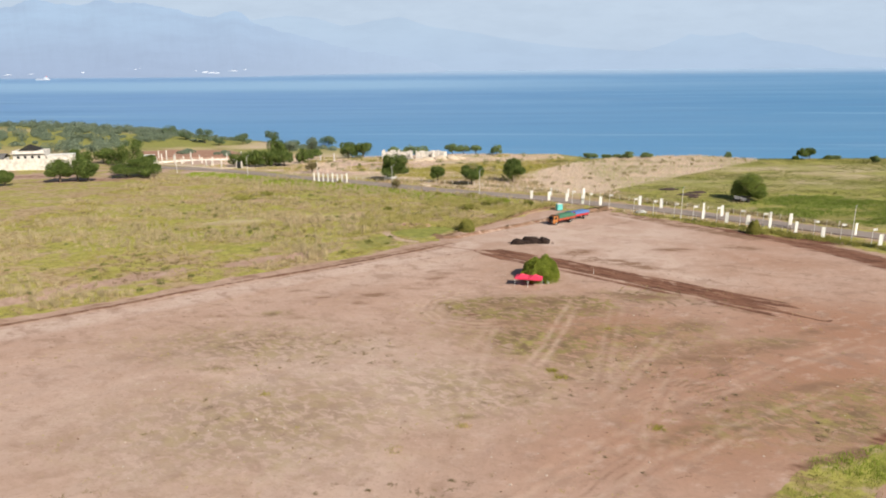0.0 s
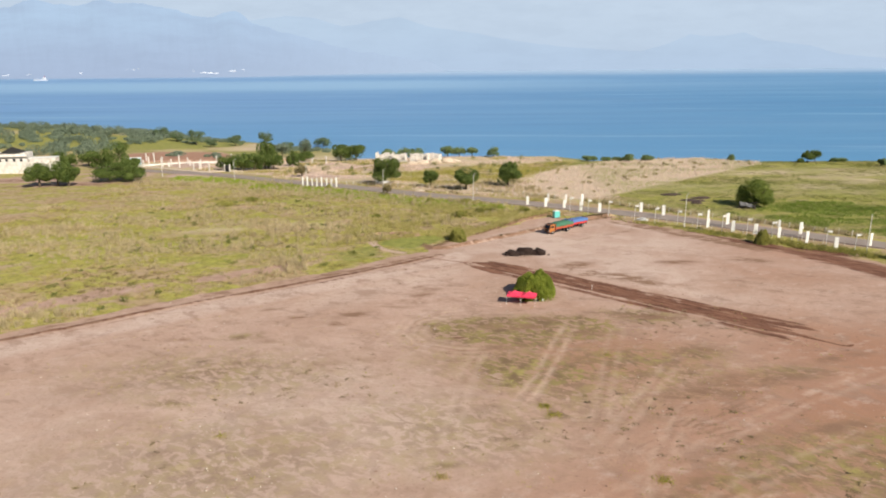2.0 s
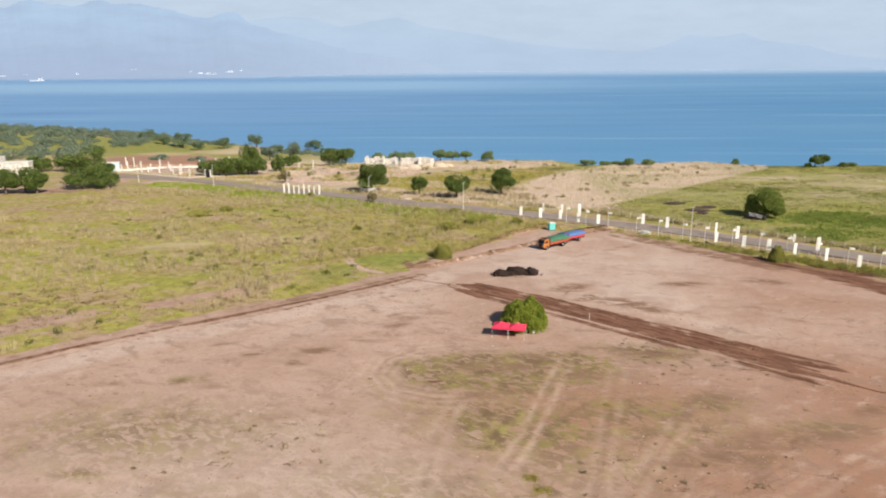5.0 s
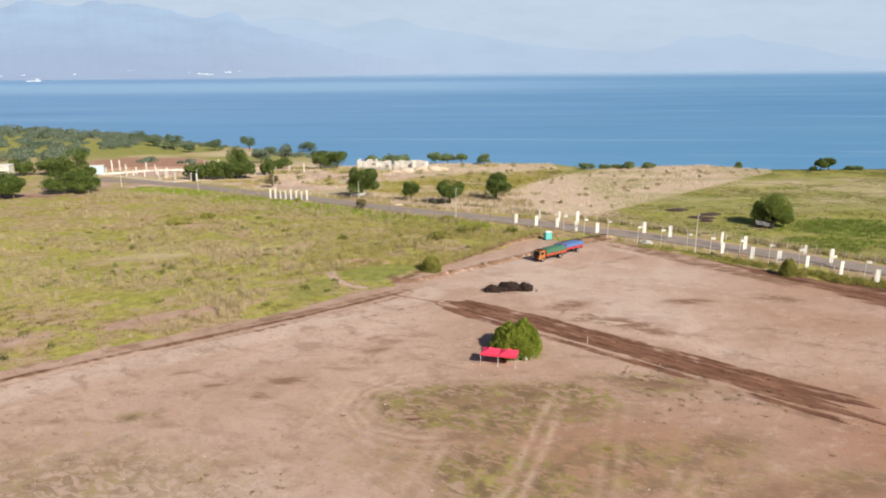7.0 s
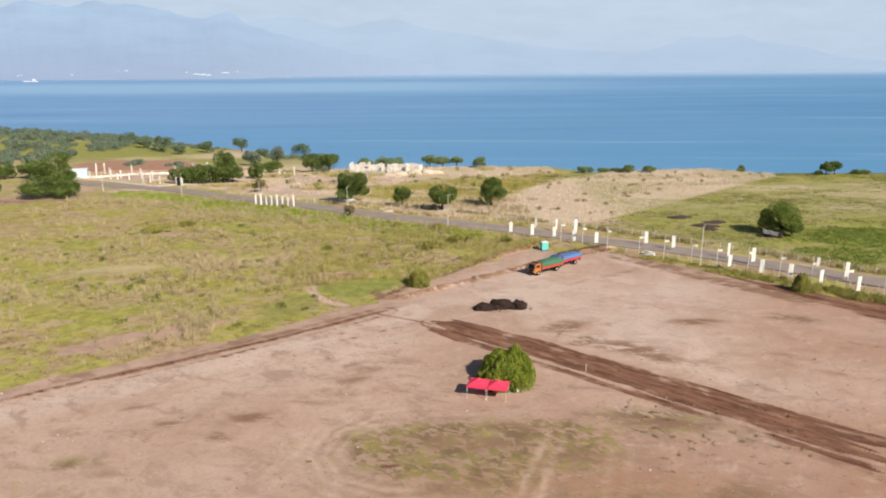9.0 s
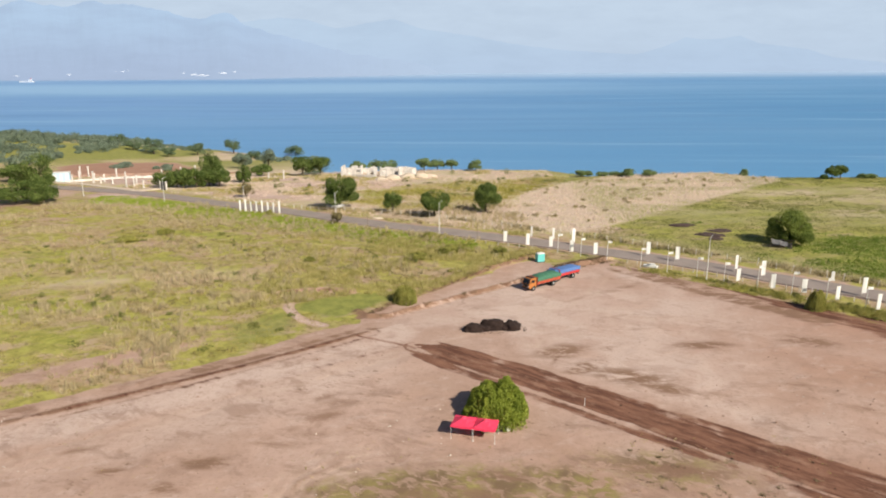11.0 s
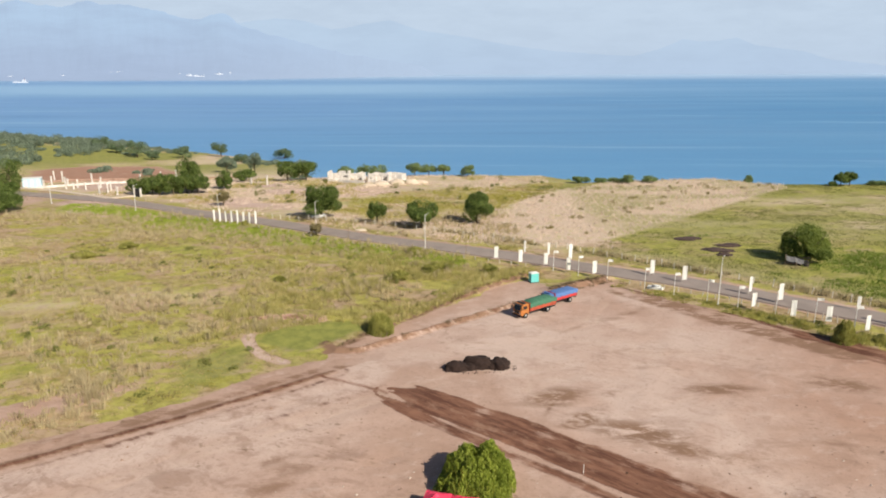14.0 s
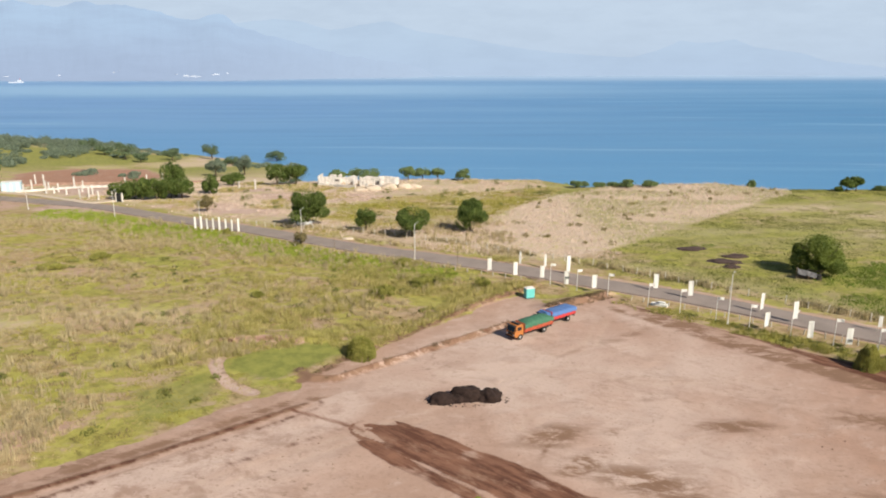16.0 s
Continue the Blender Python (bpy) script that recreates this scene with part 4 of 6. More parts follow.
def weeping_tree(x, y, h, w, label, mat, strands, per, seed, kind="tree", lean=0.0):
    """A dome of thin hanging twigs: every strand starts on a lumpy dome and falls towards the ground."""
    rng = np.random.RandomState(seed)
    root = base(kind, x, y, label, kind)
    t = new("trunk", trunk_mesh(rng, h * 0.25, h, w))
    t.parent = root
    a, u = rng.uniform(0, 2 * np.pi, strands), rng.uniform(0.02, 1.0, strands)
    lump = 0.72 + 0.58 * vnoise(np.cos(a) * 1.9 + 20 + u + seed, np.sin(a) * 1.9 + 20 + 2 * u, 3)
    r = np.sqrt(1 - (u * 0.98) ** 2) * lump * rng.uniform(0.55, 1.0, strands) ** 0.4
    sx, sy = r * w / 2 * np.cos(a), r * w / 2 * np.sin(a)
    sz = h * (0.30 + 0.70 * u * lump) * (1 + lean * sx / (w / 2)) * rng.uniform(0.9, 1.08, strands)
    fall = rng.uniform(0.5, 1.9, strands) * (0.6 + 0.6 * (1 - u))
    f = np.tile((np.arange(per) + 0.5) / per, (strands, 1))
    out = 0.25 * np.sin(f * 2.2) * fall[:, None]
    px = sx[:, None] + np.cos(a)[:, None] * out + rng.normal(size=f.shape) * 0.05
    py = sy[:, None] + np.sin(a)[:, None] * out + rng.normal(size=f.shape) * 0.05
    pz = np.maximum(sz[:, None] - f * fall[:, None] + 0.15 * np.sin(3 * f), 0.1)
    p = np.stack([px, py, pz], -1).reshape(-1, 3)
    n = len(p)
    tip = np.stack([rng.normal(size=n) * 0.35, rng.normal(size=n) * 0.35, -np.ones(n)], -1) * rng.uniform(0.10, 0.22, (n, 1))
    side = np.cross(tip, rng.normal(size=(n, 3)))
    side *= rng.uniform(0.03, 0.055, (n, 1)) / np.linalg.norm(side, axis=1, keepdims=True)
    v = np.stack([p - tip * 0.5, p - side, p + tip, p + side], 1).reshape(-1, 3)
    v[:, 2] = np.maximum(v[:, 2], 0.03)
    c = new("crown", mesh_np("crown", v, np.arange(len(v)).reshape(-1, 4), mat))
    c.parent = root


weeping_tree(18.6, 124.6, 3.95, 7.1, "bushy bright green drooping tree beside the red tents", M_LEAF_BRIGHT, 3200, 22, 3, lean=0.22)
tree(-22.6, 266.0, 11.2, 12.4, "round dark green tree by the road", None, 0.16, 22000, 0.18, 2, group="roadside trees")
tree(-4.8, 257.6, 7.2, 6.2, "small round dark green tree by the road", None, 0.16, 10000, 0.16, 3, group="roadside trees")
tree(8.5, 250.9, 9.0, 9.2, "rounded dark green tree by the road", None, 0.1, 18000, 0.17, 4, group="roadside trees")
tree(24.3, 257.3, 9.8, 9.4, "dense upright dark green tree by the road", None, 0.08, 20000, 0.17, 5, group="roadside trees")
tree(96.2, 211.8, 9.2, 12.6, "wide dark green tree shading a small hut", M_LEAF_MID, 0.12, 30000, 0.15, 6)
weeping_tree(5.0, 167.0, 2.9, 3.7, "low yellow-green grassy bush on the field bank", M_BUSHGRASS, 1100, 14, 7, "bush")
weeping_tree(76.4, 162.6, 3.1, 2.7, "tall leafy green bush at the lot's edge", M_BUSHGRASS, 1000, 14, 8, "bush", 0.1)
tree(-60.9, 291.0, 5.8, 6.0, "half-dry thin tree beside the road", M_LEAF_DRY, 0.3, 2200, 0.2, 9, "tree", "tree")
tree(-19.5, 241.0, 3.4, 4.0, "dry brown shrub at the meadow's edge", M_LEAF_DRY, 0.05, 2000, 0.16, 10, "shrub", "shrub")
for i, (x, y, h, w) in enumerate([(-69, 216.5, 1.7, 6.5), (-62.6, 225.5, 1.3, 5), (5.6, 197.5, 1.9, 5), (12.5, 203, 2.1, 5), (15.2, 206.5, 1.8, 3.8), (-3.5, 221.5, 1.7, 3), (8.1, 220, 1.7, 4.4), (-17.8, 195.6, 1.3, 2.4), (-42.3, 253.4, 1.9, 2.8), (24.7, 201.5, 2.2, 4)] ):
    tree(x, y, h, w, "low spreading green shrub in the rough grass", M_BUSHGRASS, 0.02, 3200, 0.13, 180 + i, "shrub", "shrub", lobes=11, group="low shrubs", droop=0.8)
WOODS = [  # x, y, height, width, foliage
    (-93.7, 317, 8.2, 11), (-101, 319, 7.6, 10), (-97, 318, 8, 10), (-89.5, 319.5, 8.2, 11), (-85.5, 323, 8.6, 10), (-84.9, 326, 15.0, 9), (-81, 322, 9, 9),
    (-157.5, 264.0, 10.0, 12.5), (-151.5, 266.5, 10.4, 12), (-146.8, 265.5, 8.2, 10), (-138, 280, 8.4, 15), (-129, 281, 8.2, 14), (-133, 287, 9, 12), (-172.5, 252.5, 6.4, 6.5),
    (-156.5, 324, 14.5, 15.5), (-189, 338, 7.8, 11), (-179, 340, 7.6, 12), (-168.5, 332, 8.6, 11),
    (-78, 372, 6, 12), (-91.7, 437, 12, 10), (-57, 369, 9.6, 12), (-49, 371, 9.2, 13), (-66, 440, 9.8, 13), (-104, 427, 9.2, 11), (-75, 336, 8, 8),
]
for i, (x, y, h, w) in enumerate(WOODS):
    far = y > 300
    tree(x, y, h, w, "broad dark green tree among scrub near the coast" if far else "wide low dark green tree beside the meadow", M_LEAF_HAZY if y > 400 else None, 0.12 if far else 0.22, 5600 if far else 13000, 0.26 if far else 0.2, 20 + i, group="coastal trees" if far else "meadow trees")
SHORE = [(-184.5, 497, 11, 15), (-159.7, 509, 8.5, 11), (-144.7, 540, 11.5, 13), (-100, 541, 9, 15), (-205, 512, 8, 12), (-225, 530, 9, 13), (-170, 486, 6, 9), (-120, 505, 6, 10), (-24, 385, 6.8, 10), (-17, 387, 6.8, 11), (0.5, 380, 6.4, 9), (7, 383, 6.2, 10), (14, 381, 5.6, 8),
         (25.5, 376, 5.8, 7), (-33, 384, 6, 9), (72, 372, 5.4, 8), (71.9, 350.6, 3.2, 6), (75.5, 352, 2.6, 5), (82, 354, 1.8, 6), (88, 355, 1.9, 7), (92.5, 349, 4.0, 7), (102.8, 352, 3.3, 7.2), (147, 356, 4.6, 4.2), (177.0, 339, 5.8, 5.6), (181.5, 340, 6.2, 6), (174, 339, 2.2, 3), (192.2, 341.6, 2.0, 5), (196, 342, 1.8, 5), (203.4, 322, 3.6, 4.2)]
for i, (x, y, h, w) in enumerate(SHORE):
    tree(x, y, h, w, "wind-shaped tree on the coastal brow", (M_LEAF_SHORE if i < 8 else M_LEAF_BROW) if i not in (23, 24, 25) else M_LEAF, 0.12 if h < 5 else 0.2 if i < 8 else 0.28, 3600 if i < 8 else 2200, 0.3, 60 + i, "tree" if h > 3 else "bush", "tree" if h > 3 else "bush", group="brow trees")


# scrub that nobody could count, on the slope down to the shore
def scrub(name, label, spots_, mat, size):
    rng = np.random.RandomState(5)
    out = []
    for x, y, h, w, n in spots_:
        z = float(broad(x, y))
        for k in range(3):
            c = (x + rng.uniform(-0.3, 0.3) * w, y + rng.uniform(-0.3, 0.3) * w, z + h * rng.uniform(0.35, 0.5))
            out.append(leaves(rng, c, (w * 0.33, w * 0.33, h * 0.5), n, size))
    v = np.concatenate(out)
    tagged(new(name, mesh_np(name, v, np.arange(len(v)).reshape(-1, 4), mat)), label, "scrub", kind="stuff")


rng = np.random.RandomState(11)
spots_ = []
while len(spots_) < 230:
    x = rng.uniform(-520, -20)
    shore = np.interp(x, [-520, -430, -170, -88, -17], [800, 745, 560, 505, 440])
    y = shore - abs(rng.normal()) * 85 - 4
    if y < 392 + 0.3 * max(0, -x - 120) or float(broad(x, y)) < -17:
        continue
    if vnoise(np.array(x * 0.025), np.array(y * 0.025), 2) < 0.5:
        continue
    low = x > -235
    spots_.append((x, y, rng.uniform(1.0, 2.6) if low else rng.uniform(1.5, 6), rng.uniform(3, 8) if low else rng.uniform(4, 11), 110))
for i in range(600):
    u = rng.rand()
    x = rng.uniform(-560, -215)
    y = rng.uniform(390, np.interp(x, [-560, -430, -170], [800, 740, 545]))
    if float(broad(x, y)) > -17 and vnoise(np.array(x * 0.03 + 4), np.array(y * 0.03), 2) > 0.33:
        spots_.append((x, y, rng.uniform(1.5, 7), rng.uniform(4, 12), 110))
scrub("coastal_scrub", "grey-green scrub and woods on the slope to the shore", spots_, M_LEAF_HAZY, 0.42)
spots_ = []
for i in range(60):
    u = rng.rand() ** 0.6
    x, y = np.interp(u, [0, 0.7, 1], [52, 88, 101]), np.interp(u, [0, 0.7, 1], [190.8, 157, 142])
    spots_.append((x + rng.normal() * 1.1 + 0.7, y + rng.normal() * 1.1 + 0.7, rng.uniform(0.15, 0.4) + 0.6 * u * u * rng.rand(), rng.uniform(0.8, 2.0), 40))
scrub("verge_weeds", "green weeds along the earth lot's edge", spots_, M_CROP, 0.11)
spots_ = []
for i in range(150):
    x, y = rng.uniform(-95, 34), rng.uniform(110, 235)
    if float(inside(LOT, np.array(x), np.array(y))) > -1.0 or float(line_dist(ROAD, np.array(x), np.array(y))[0]) < 6 or y > 232:
        continue
    spots_.append((x, y, rng.uniform(0.2, 0.6) if i % 6 else 1.0, rng.uniform(0.8, 3.0), 26))
scrub("meadow_weeds", "darker green weed clumps in the meadow", spots_, M_WEED, 0.15)


spots_ = []
for i in range(120):
    x, y = rng.uniform(20, 150), rng.uniform(236, 372)
    if float(inside(BROWN, np.array(x), np.array(y))) > 1:
        spots_.append((x, y, rng.uniform(0.5, 1.6), rng.uniform(1.2, 4.0), 26))
scrub("stubble_weeds", "yellow-olive weeds among the dry maize stubble", spots_, M_STUBWEED, 0.2)
spots_ = []
for i in range(55):
    x, y = rng.uniform(-70, 60), rng.uniform(268, 376)
    if float(inside(BROWN, np.array(x), np.array(y))) < -2 and y > 262 - 0.6 * x:
        spots_.append((x, y, rng.uniform(0.5, 2.2), rng.uniform(1.5, 5.0), 30))
scrub("coast_weeds", "low dry and green bushes towards the coast", spots_, M_WEED, 0.22)


# ------------------------------------------------------------ grass, stubble and crops
def tufts(name, label, category, x, y, h, spread, blades, mat, width, seed, lean=0.3):
    """Upright blades in clumps: tapered slips of leaf."""
    rng = np.random.RandomState(seed)
    n = len(x)
    z = broad(x, y) + banks(x, y)
    px = np.repeat(x, blades) + rng.normal(size=n * blades) * spread
    py = np.repeat(y, blades) + rng.normal(size=n * blades) * spread
    pz, hh = np.repeat(z, blades) - 0.05, np.repeat(h, blades) * rng.uniform(0.55, 1.15, n * blades)
    a = rng.uniform(0, 2 * np.pi, n * blades)
    lx, ly = rng.normal(size=n * blades) * lean * hh, rng.normal(size=n * blades) * lean * hh
    wx, wy = np.cos(a) * width, np.sin(a) * width
    v = np.stack([np.stack([px - wx, py - wy, pz], -1), np.stack([px + wx, py + wy, pz], -1), np.stack([px + lx + wx * 0.3, py + ly + wy * 0.3, pz + hh], -1), np.stack([px + lx - wx * 0.3, py + ly - wy * 0.3, pz + hh * 0.96], -1)], 1).reshape(-1, 3)
    tagged(new(name, mesh_np(name, v, np.arange(len(v)).reshape(-1, 4), mat)), label, category, kind="stuff")


def scatter(seed, n, x0, x1, y0, y1, keep):
    rng = np.random.RandomState(seed)
    x, y = rng.uniform(x0, x1, n), rng.uniform(y0, y1, n)
    k = keep(x, y, rng.rand(n))
    return x[k], y[k]


def meadow(x, y):
    return (inside(LOT, x, y) < -1.0) & (line_dist(ROAD, x, y)[0] > 5.0) & (inside(BASIN, x, y) < 0.4)


x, y = scatter(21, 60000, -125, 36, 92, 275, lambda x, y, r: meadow(x, y) & (vnoise(x * 0.14, y * 0.2, 3) * 0.8 + 0.2 * r > 0.46) & (y < 300 - 0.6 * (x + 110)) & (y > 60 - 0.3 * x) & (spots(x, y, [(-64, 124, 20, 6, 34, 0.9), (-36, 141, 14, 3.5, 36, 0.9), (-75, 113, 16, 6, 34, 0.9)]) < 0.3 + 0.5 * r))
tufts("meadow_grass", "knee-high yellow-green meadow grass", "grass", x, y, np.random.RandomState(1).uniform(0.1, 0.3, len(x)), 0.28, 7, M_GRASS, 0.04, 22)
dry_band = [(-64, 124, 20, 6, 34, 0.3), (-36, 141, 14, 3.5, 36, 0.3), (-22, 168, 8, 3, 20, 0.9), (-40, 160, 12, 4, 20, 0.7), (4, 196, 22, 12, 25, 0.8), (-30, 205, 14, 5, 0, 0.6)]
x, y = scatter(23, 17000, -125, 36, 95, 275, lambda x, y, r: meadow(x, y) & (vnoise(x * 0.06 + 9, y * 0.1, 4) + 0.25 * (r - 0.5) + 0.10 * spots(x, y, dry_band + MEADOW_BARE[3:]) > 0.575))
tufts("dry_grass", "pale dry grass clumps in the meadow", "grass", x, y, 0.5 + 1.3 * np.random.RandomState(2).rand(len(x)) ** 2, 0.26, 26, M_STRAW, 0.04, 24, 0.12)
x, y = scatter(42, 9000, -125, 36, 95, 275, lambda x, y, r: meadow(x, y) & (vnoise(x * 0.07 + 31, y * 0.12, 4) + 0.25 * (r - 0.5) > 0.56))
tufts("brown_grass", "withered brown grass patches in the meadow", "grass", x, y, 0.15 + 0.4 * np.random.RandomState(16).rand(len(x)), 0.35, 16, M_WITHERED, 0.04, 43, 0.4)
x, y = scatter(28, 16000, 48, 114, 126, 197, lambda x, y, r: (line_dist([(50.5, 193.5), (57.5, 186), (65, 178.5), (73, 170.5), (79, 164.5), (92, 153.5), (100, 144.5), (111, 129)], x, y)[0] < 1.2 + 1.8 * r) & (vnoise(x * 0.3, y * 0.3, 2) > 0.33))
tufts("verge_tussocks", "tall green and straw grass on the verge", "grass", x, y, np.random.RandomState(15).uniform(0.2, 0.6, len(x)) * (1 + 1.3 * smooth(62, 78, x)), 0.25, 12, M_VERGE, 0.035, 36)
x, y = scatter(26, 52000, -116, 20, 205, 296, lambda x, y, r: (np.abs(line_dist(ROAD, x, y)[0] - 13 - 6 * (vnoise(x * 0.1, y * 0.1, 2) - 0.5)) < 9.0 * (0.4 + 0.6 * r)) & (line_dist(ROAD, x, y)[2] < 0) & meadow(x, y))
tufts("lush_grass", "bright green grass band beside the road", "grass", x, y, np.random.RandomState(13).uniform(0.2, 0.5, len(x)), 0.3, 7, M_LUSH, 0.05, 35)
x, y = scatter(24, 46000, -40, 110, 160, 280, lambda x, y, r: (line_dist(FAR_VERGE, x, y)[0] < 1.3 + r) & (vnoise(x * 0.2, y * 0.2, 2) > 0.36))
k = np.random.RandomState(61).rand(len(x)) < 0.35
tufts("dead_fence_weeds", "dark withered weeds among the roadside reeds", "weeds", x[k], y[k], np.random.RandomState(62).uniform(0.4, 1.2, k.sum()), 0.3, 8, M_FENCEWEED, 0.05, 63)
x, y = x[~k], y[~k]
tufts("fence_reeds", "dry brown tall grass along the roadside fence", "grass", x, y, np.random.RandomState(12).uniform(0.5, 1.5, len(x)) * (1 + 0.5 * spots(x, y, [(79, 199, 9, 4, -45, 1.0)])), 0.3, 8, M_STRAW, 0.04, 25)
x, y = scatter(25, 19000, -10, 160, 222, 385, lambda x, y, r: (inside(BROWN, x, y) > 0.3) & (broad(x, y) > -8))
tufts("dry_maize", "dry pale maize stubble with leaning stalks", "dry crop", x, y, np.random.RandomState(3).uniform(0.35, 1.15, len(x)), 0.35, 4, M_STALK, 0.06, 26)
x, y = scatter(27, 42000, 45, 230, 165, 345, lambda x, y, r: (inside(BROWN, x, y) < -0.5) & (line_dist(ROAD, x, y)[0] > 6) & (x * 0.72 + y > 250) & (vnoise(x * 0.05, y * 0.09, 4) + 0.25 * r > 0.58))
tufts("green_crop", "low green crop and grass beyond the road", "crop", x, y, np.random.RandomState(4).uniform(0.12, 0.4, len(x)), 0.6, 9, M_CROP, 0.06, 28)
x, y = scatter(40, 26000, 70, 190, 150, 240, lambda x, y, r: (spots(x, y, [(118, 205, 24, 14, -15, 1.0), (104, 190, 12, 8, -30, 0.9), (130, 178, 20, 16, -30, 1.0), (98, 187, 9, 4, -40, 1.0), (82, 238, 8, 3, 40, 0.8)]) + 1.0 * (vnoise(x * 0.12, y * 0.16, 3) - 0.5) + 0.25 * (r - 0.5) > 0.45) & (line_dist(ROAD, x, y)[0] > 11) & (x + y > 262))
tufts("lush_crop", "lush bright green crop beside the field tree", "crop", x, y, np.random.RandomState(14).uniform(0.2, 0.6, len(x)), 0.35, 7, M_FIELD, 0.07, 41)
x, y = scatter(29, 30000, -120, 60, 225, 390, lambda x, y, r: (inside(BROWN, x, y) < -0.5) & (line_dist(ROAD, x, y)[0] > 6) & (y > 236 - 0.66 * x) & (vnoise(x * 0.07, y * 0.09, 3) + 0.5 * spots(x, y, [(-8, 300, 17, 9, 0, 1.0), (20, 285, 16, 6, 10, 1.0)]) > 0.6))
tufts("rough_grass", "rough dry and green grass towards the coast", "grass", x, y, np.random.RandomState(5).uniform(0.3, 0.8, len(x)), 0.5, 5, M_GRASS, 0.09, 30)
x, y = scatter(37, 22000, -120, 60, 225, 390, lambda x, y, r: (inside(BROWN, x, y) < -0.5) & (line_dist(ROAD, x, y)[0] > 6) & (y > 236 - 0.66 * x) & (vnoise(x * 0.06 + 20, y * 0.1, 3) > 0.5 + 0.1 * (inside(GRASSY, x, y) > 0)))
tufts("straw_grass", "pale dry grass towards the coast", "grass", x, y, np.random.RandomState(17).uniform(0.3, 0.9, len(x)), 0.5, 6, M_STALK, 0.06, 38)
x, y = scatter(48, 17000, -45, 70, 262, 358, lambda x, y, r: (inside(BROWN, x, y) < -0.5) & (inside(GRASSY, x, y) > 0) & (vnoise(x * 0.06 + 5, y * 0.1, 3) + 0.2 * (r - 0.5) > 0.46))
tufts("hollow_grass", "fresh green grass behind the roadside trees", "grass", x, y, np.random.RandomState(20).uniform(0.15, 0.45, len(x)), 0.45, 8, M_GRASS, 0.06, 49)
x, y = scatter(31, 9000, 24, 75, 46, 90, lambda x, y, r: (inside(LOT, x, y) < -0.3) & (line_dist([(41, 51), (52, 61), (74, 79)], x, y)[0] > 2.4) & (vnoise(x * 0.2, y * 0.2, 3) + 0.12 * (r - 0.5) > 0.42))
k = vnoise(x * 0.22 + 13, y * 0.22, 3) + 0.25 * (np.random.RandomState(64).rand(len(x)) - 0.5) > 0.5
tufts("verge_grass", "bright green grass tussocks at the lot's edge", "grass", x[k], y[k], np.random.RandomState(6).uniform(0.12, 0.4, k.sum()), 0.3, 10, M_LUSH, 0.035, 32)
tufts("verge_straw", "yellowing grass tussocks at the lot's edge", "grass", x[~k], y[~k], np.random.RandomState(65).uniform(0.08, 0.25, (~k).sum()), 0.3, 5, M_VERGE, 0.035, 66)
M_REED = leafy("yellow_green_reeds", (0.42, 0.38, 0.125), (0.64, 0.54, 0.25))
x, y = scatter(46, 9000, -24, 34, 160, 226, lambda x, y, r: meadow(x, y) & (vnoise(x * 0.1 + 50, y * 0.13, 3) + 0.15 * (r - 0.5) + 0.12 * smooth(9, 2, line_dist(BANK, x, y)[0]) > 0.5) & (spots(x, y, [(-6, 164, 10, 6, 15, 1.0)]) < 0.4))
tufts("bank_reeds", "tall yellow-green grass above the field bank", "grass", x, y, np.random.RandomState(19).uniform(0.4, 1.15, len(x)), 0.32, 14, M_REED, 0.04, 47, 0.15)
M_DEADWEED = leafy("dead_weeds", (0.19, 0.135, 0.08), (0.33, 0.25, 0.15))
x, y = scatter(39, 60000, -6, 50, 150, 202, lambda x, y, r: ((line_dist(PATH_BERM, x, y)[0] < 0.5) & (r > 0.72)) | ((line_dist(BANK, x, y)[0] < 0.8) & (r > 0.75)) | ((line_dist(GATE_BANK, x, y)[0] < 1.4) & (r > 0.2)))
k = vnoise(x * 0.5, y * 0.5, 2) > 0.42
tufts("berm_weeds", "withered dark weeds on the earth berms", "weeds", x[k], y[k], np.random.RandomState(18).uniform(0.1, 0.4, k.sum()), 0.18, 6, M_DEADWEED, 0.04, 44)
# sparse weeds that survive on the trodden earth
x, y = scatter(33, 2600, -60, 62, 50, 122, lambda x, y, r: (inside(LOT, x, y) > 1.5) & (vnoise(x * 0.16 + 3, y * 0.16, 3) + 0.25 * (r - 0.5) > 0.58))
x = np.concatenate([x, np.repeat([-4.8, 16.0, 15.2, 3.0, 25.0, -22, 26], 60) + np.random.RandomState(7).normal(size=420) * 0.45])
y = np.concatenate([y, np.repeat([63.3, 81.0, 83.0, 68.5, 68.0, 76, 98], 60) + np.random.RandomState(8).normal(size=420) * 0.35])
tufts("lot_weeds", "small sparse weeds on the bare earth", "weeds", x, y, np.random.RandomState(9).uniform(0.06, 0.22, len(x)), 0.16, 6, M_GRASS, 0.04, 34)


rng = np.random.RandomState(51)
spots_ = []
while len(spots_) < 300:
    x, y = rng.uniform(-50, 50), rng.uniform(48, 118)
    if float(inside(LOT, np.array(x), np.array(y))) > 2 and vnoise(np.array(x * 0.09 + 60), np.array(y * 0.09), 3) > 0.5:
        w = rng.uniform(0.3, 0.95) * (1.5 if rng.rand() < 0.12 else 1.0)
        spots_.append((x, y, rng.uniform(0.03, 0.08), w * 1.2, 9))
cx, cy, cw = (np.repeat(np.array(spots_)[:, k], 10) for k in (0, 1, 3))
jit = np.random.RandomState(52).normal(size=(2, len(cx))) * cw * 0.38
tufts("lot_clumps", "flat dry weed clumps on the bare earth", "weeds", cx + jit[0], cy + jit[1] * 0.7, np.random.RandomState(53).uniform(0.04, 0.12, len(cx)), 0.06, 4, M_CLUMP, 0.05, 54, 1.6)


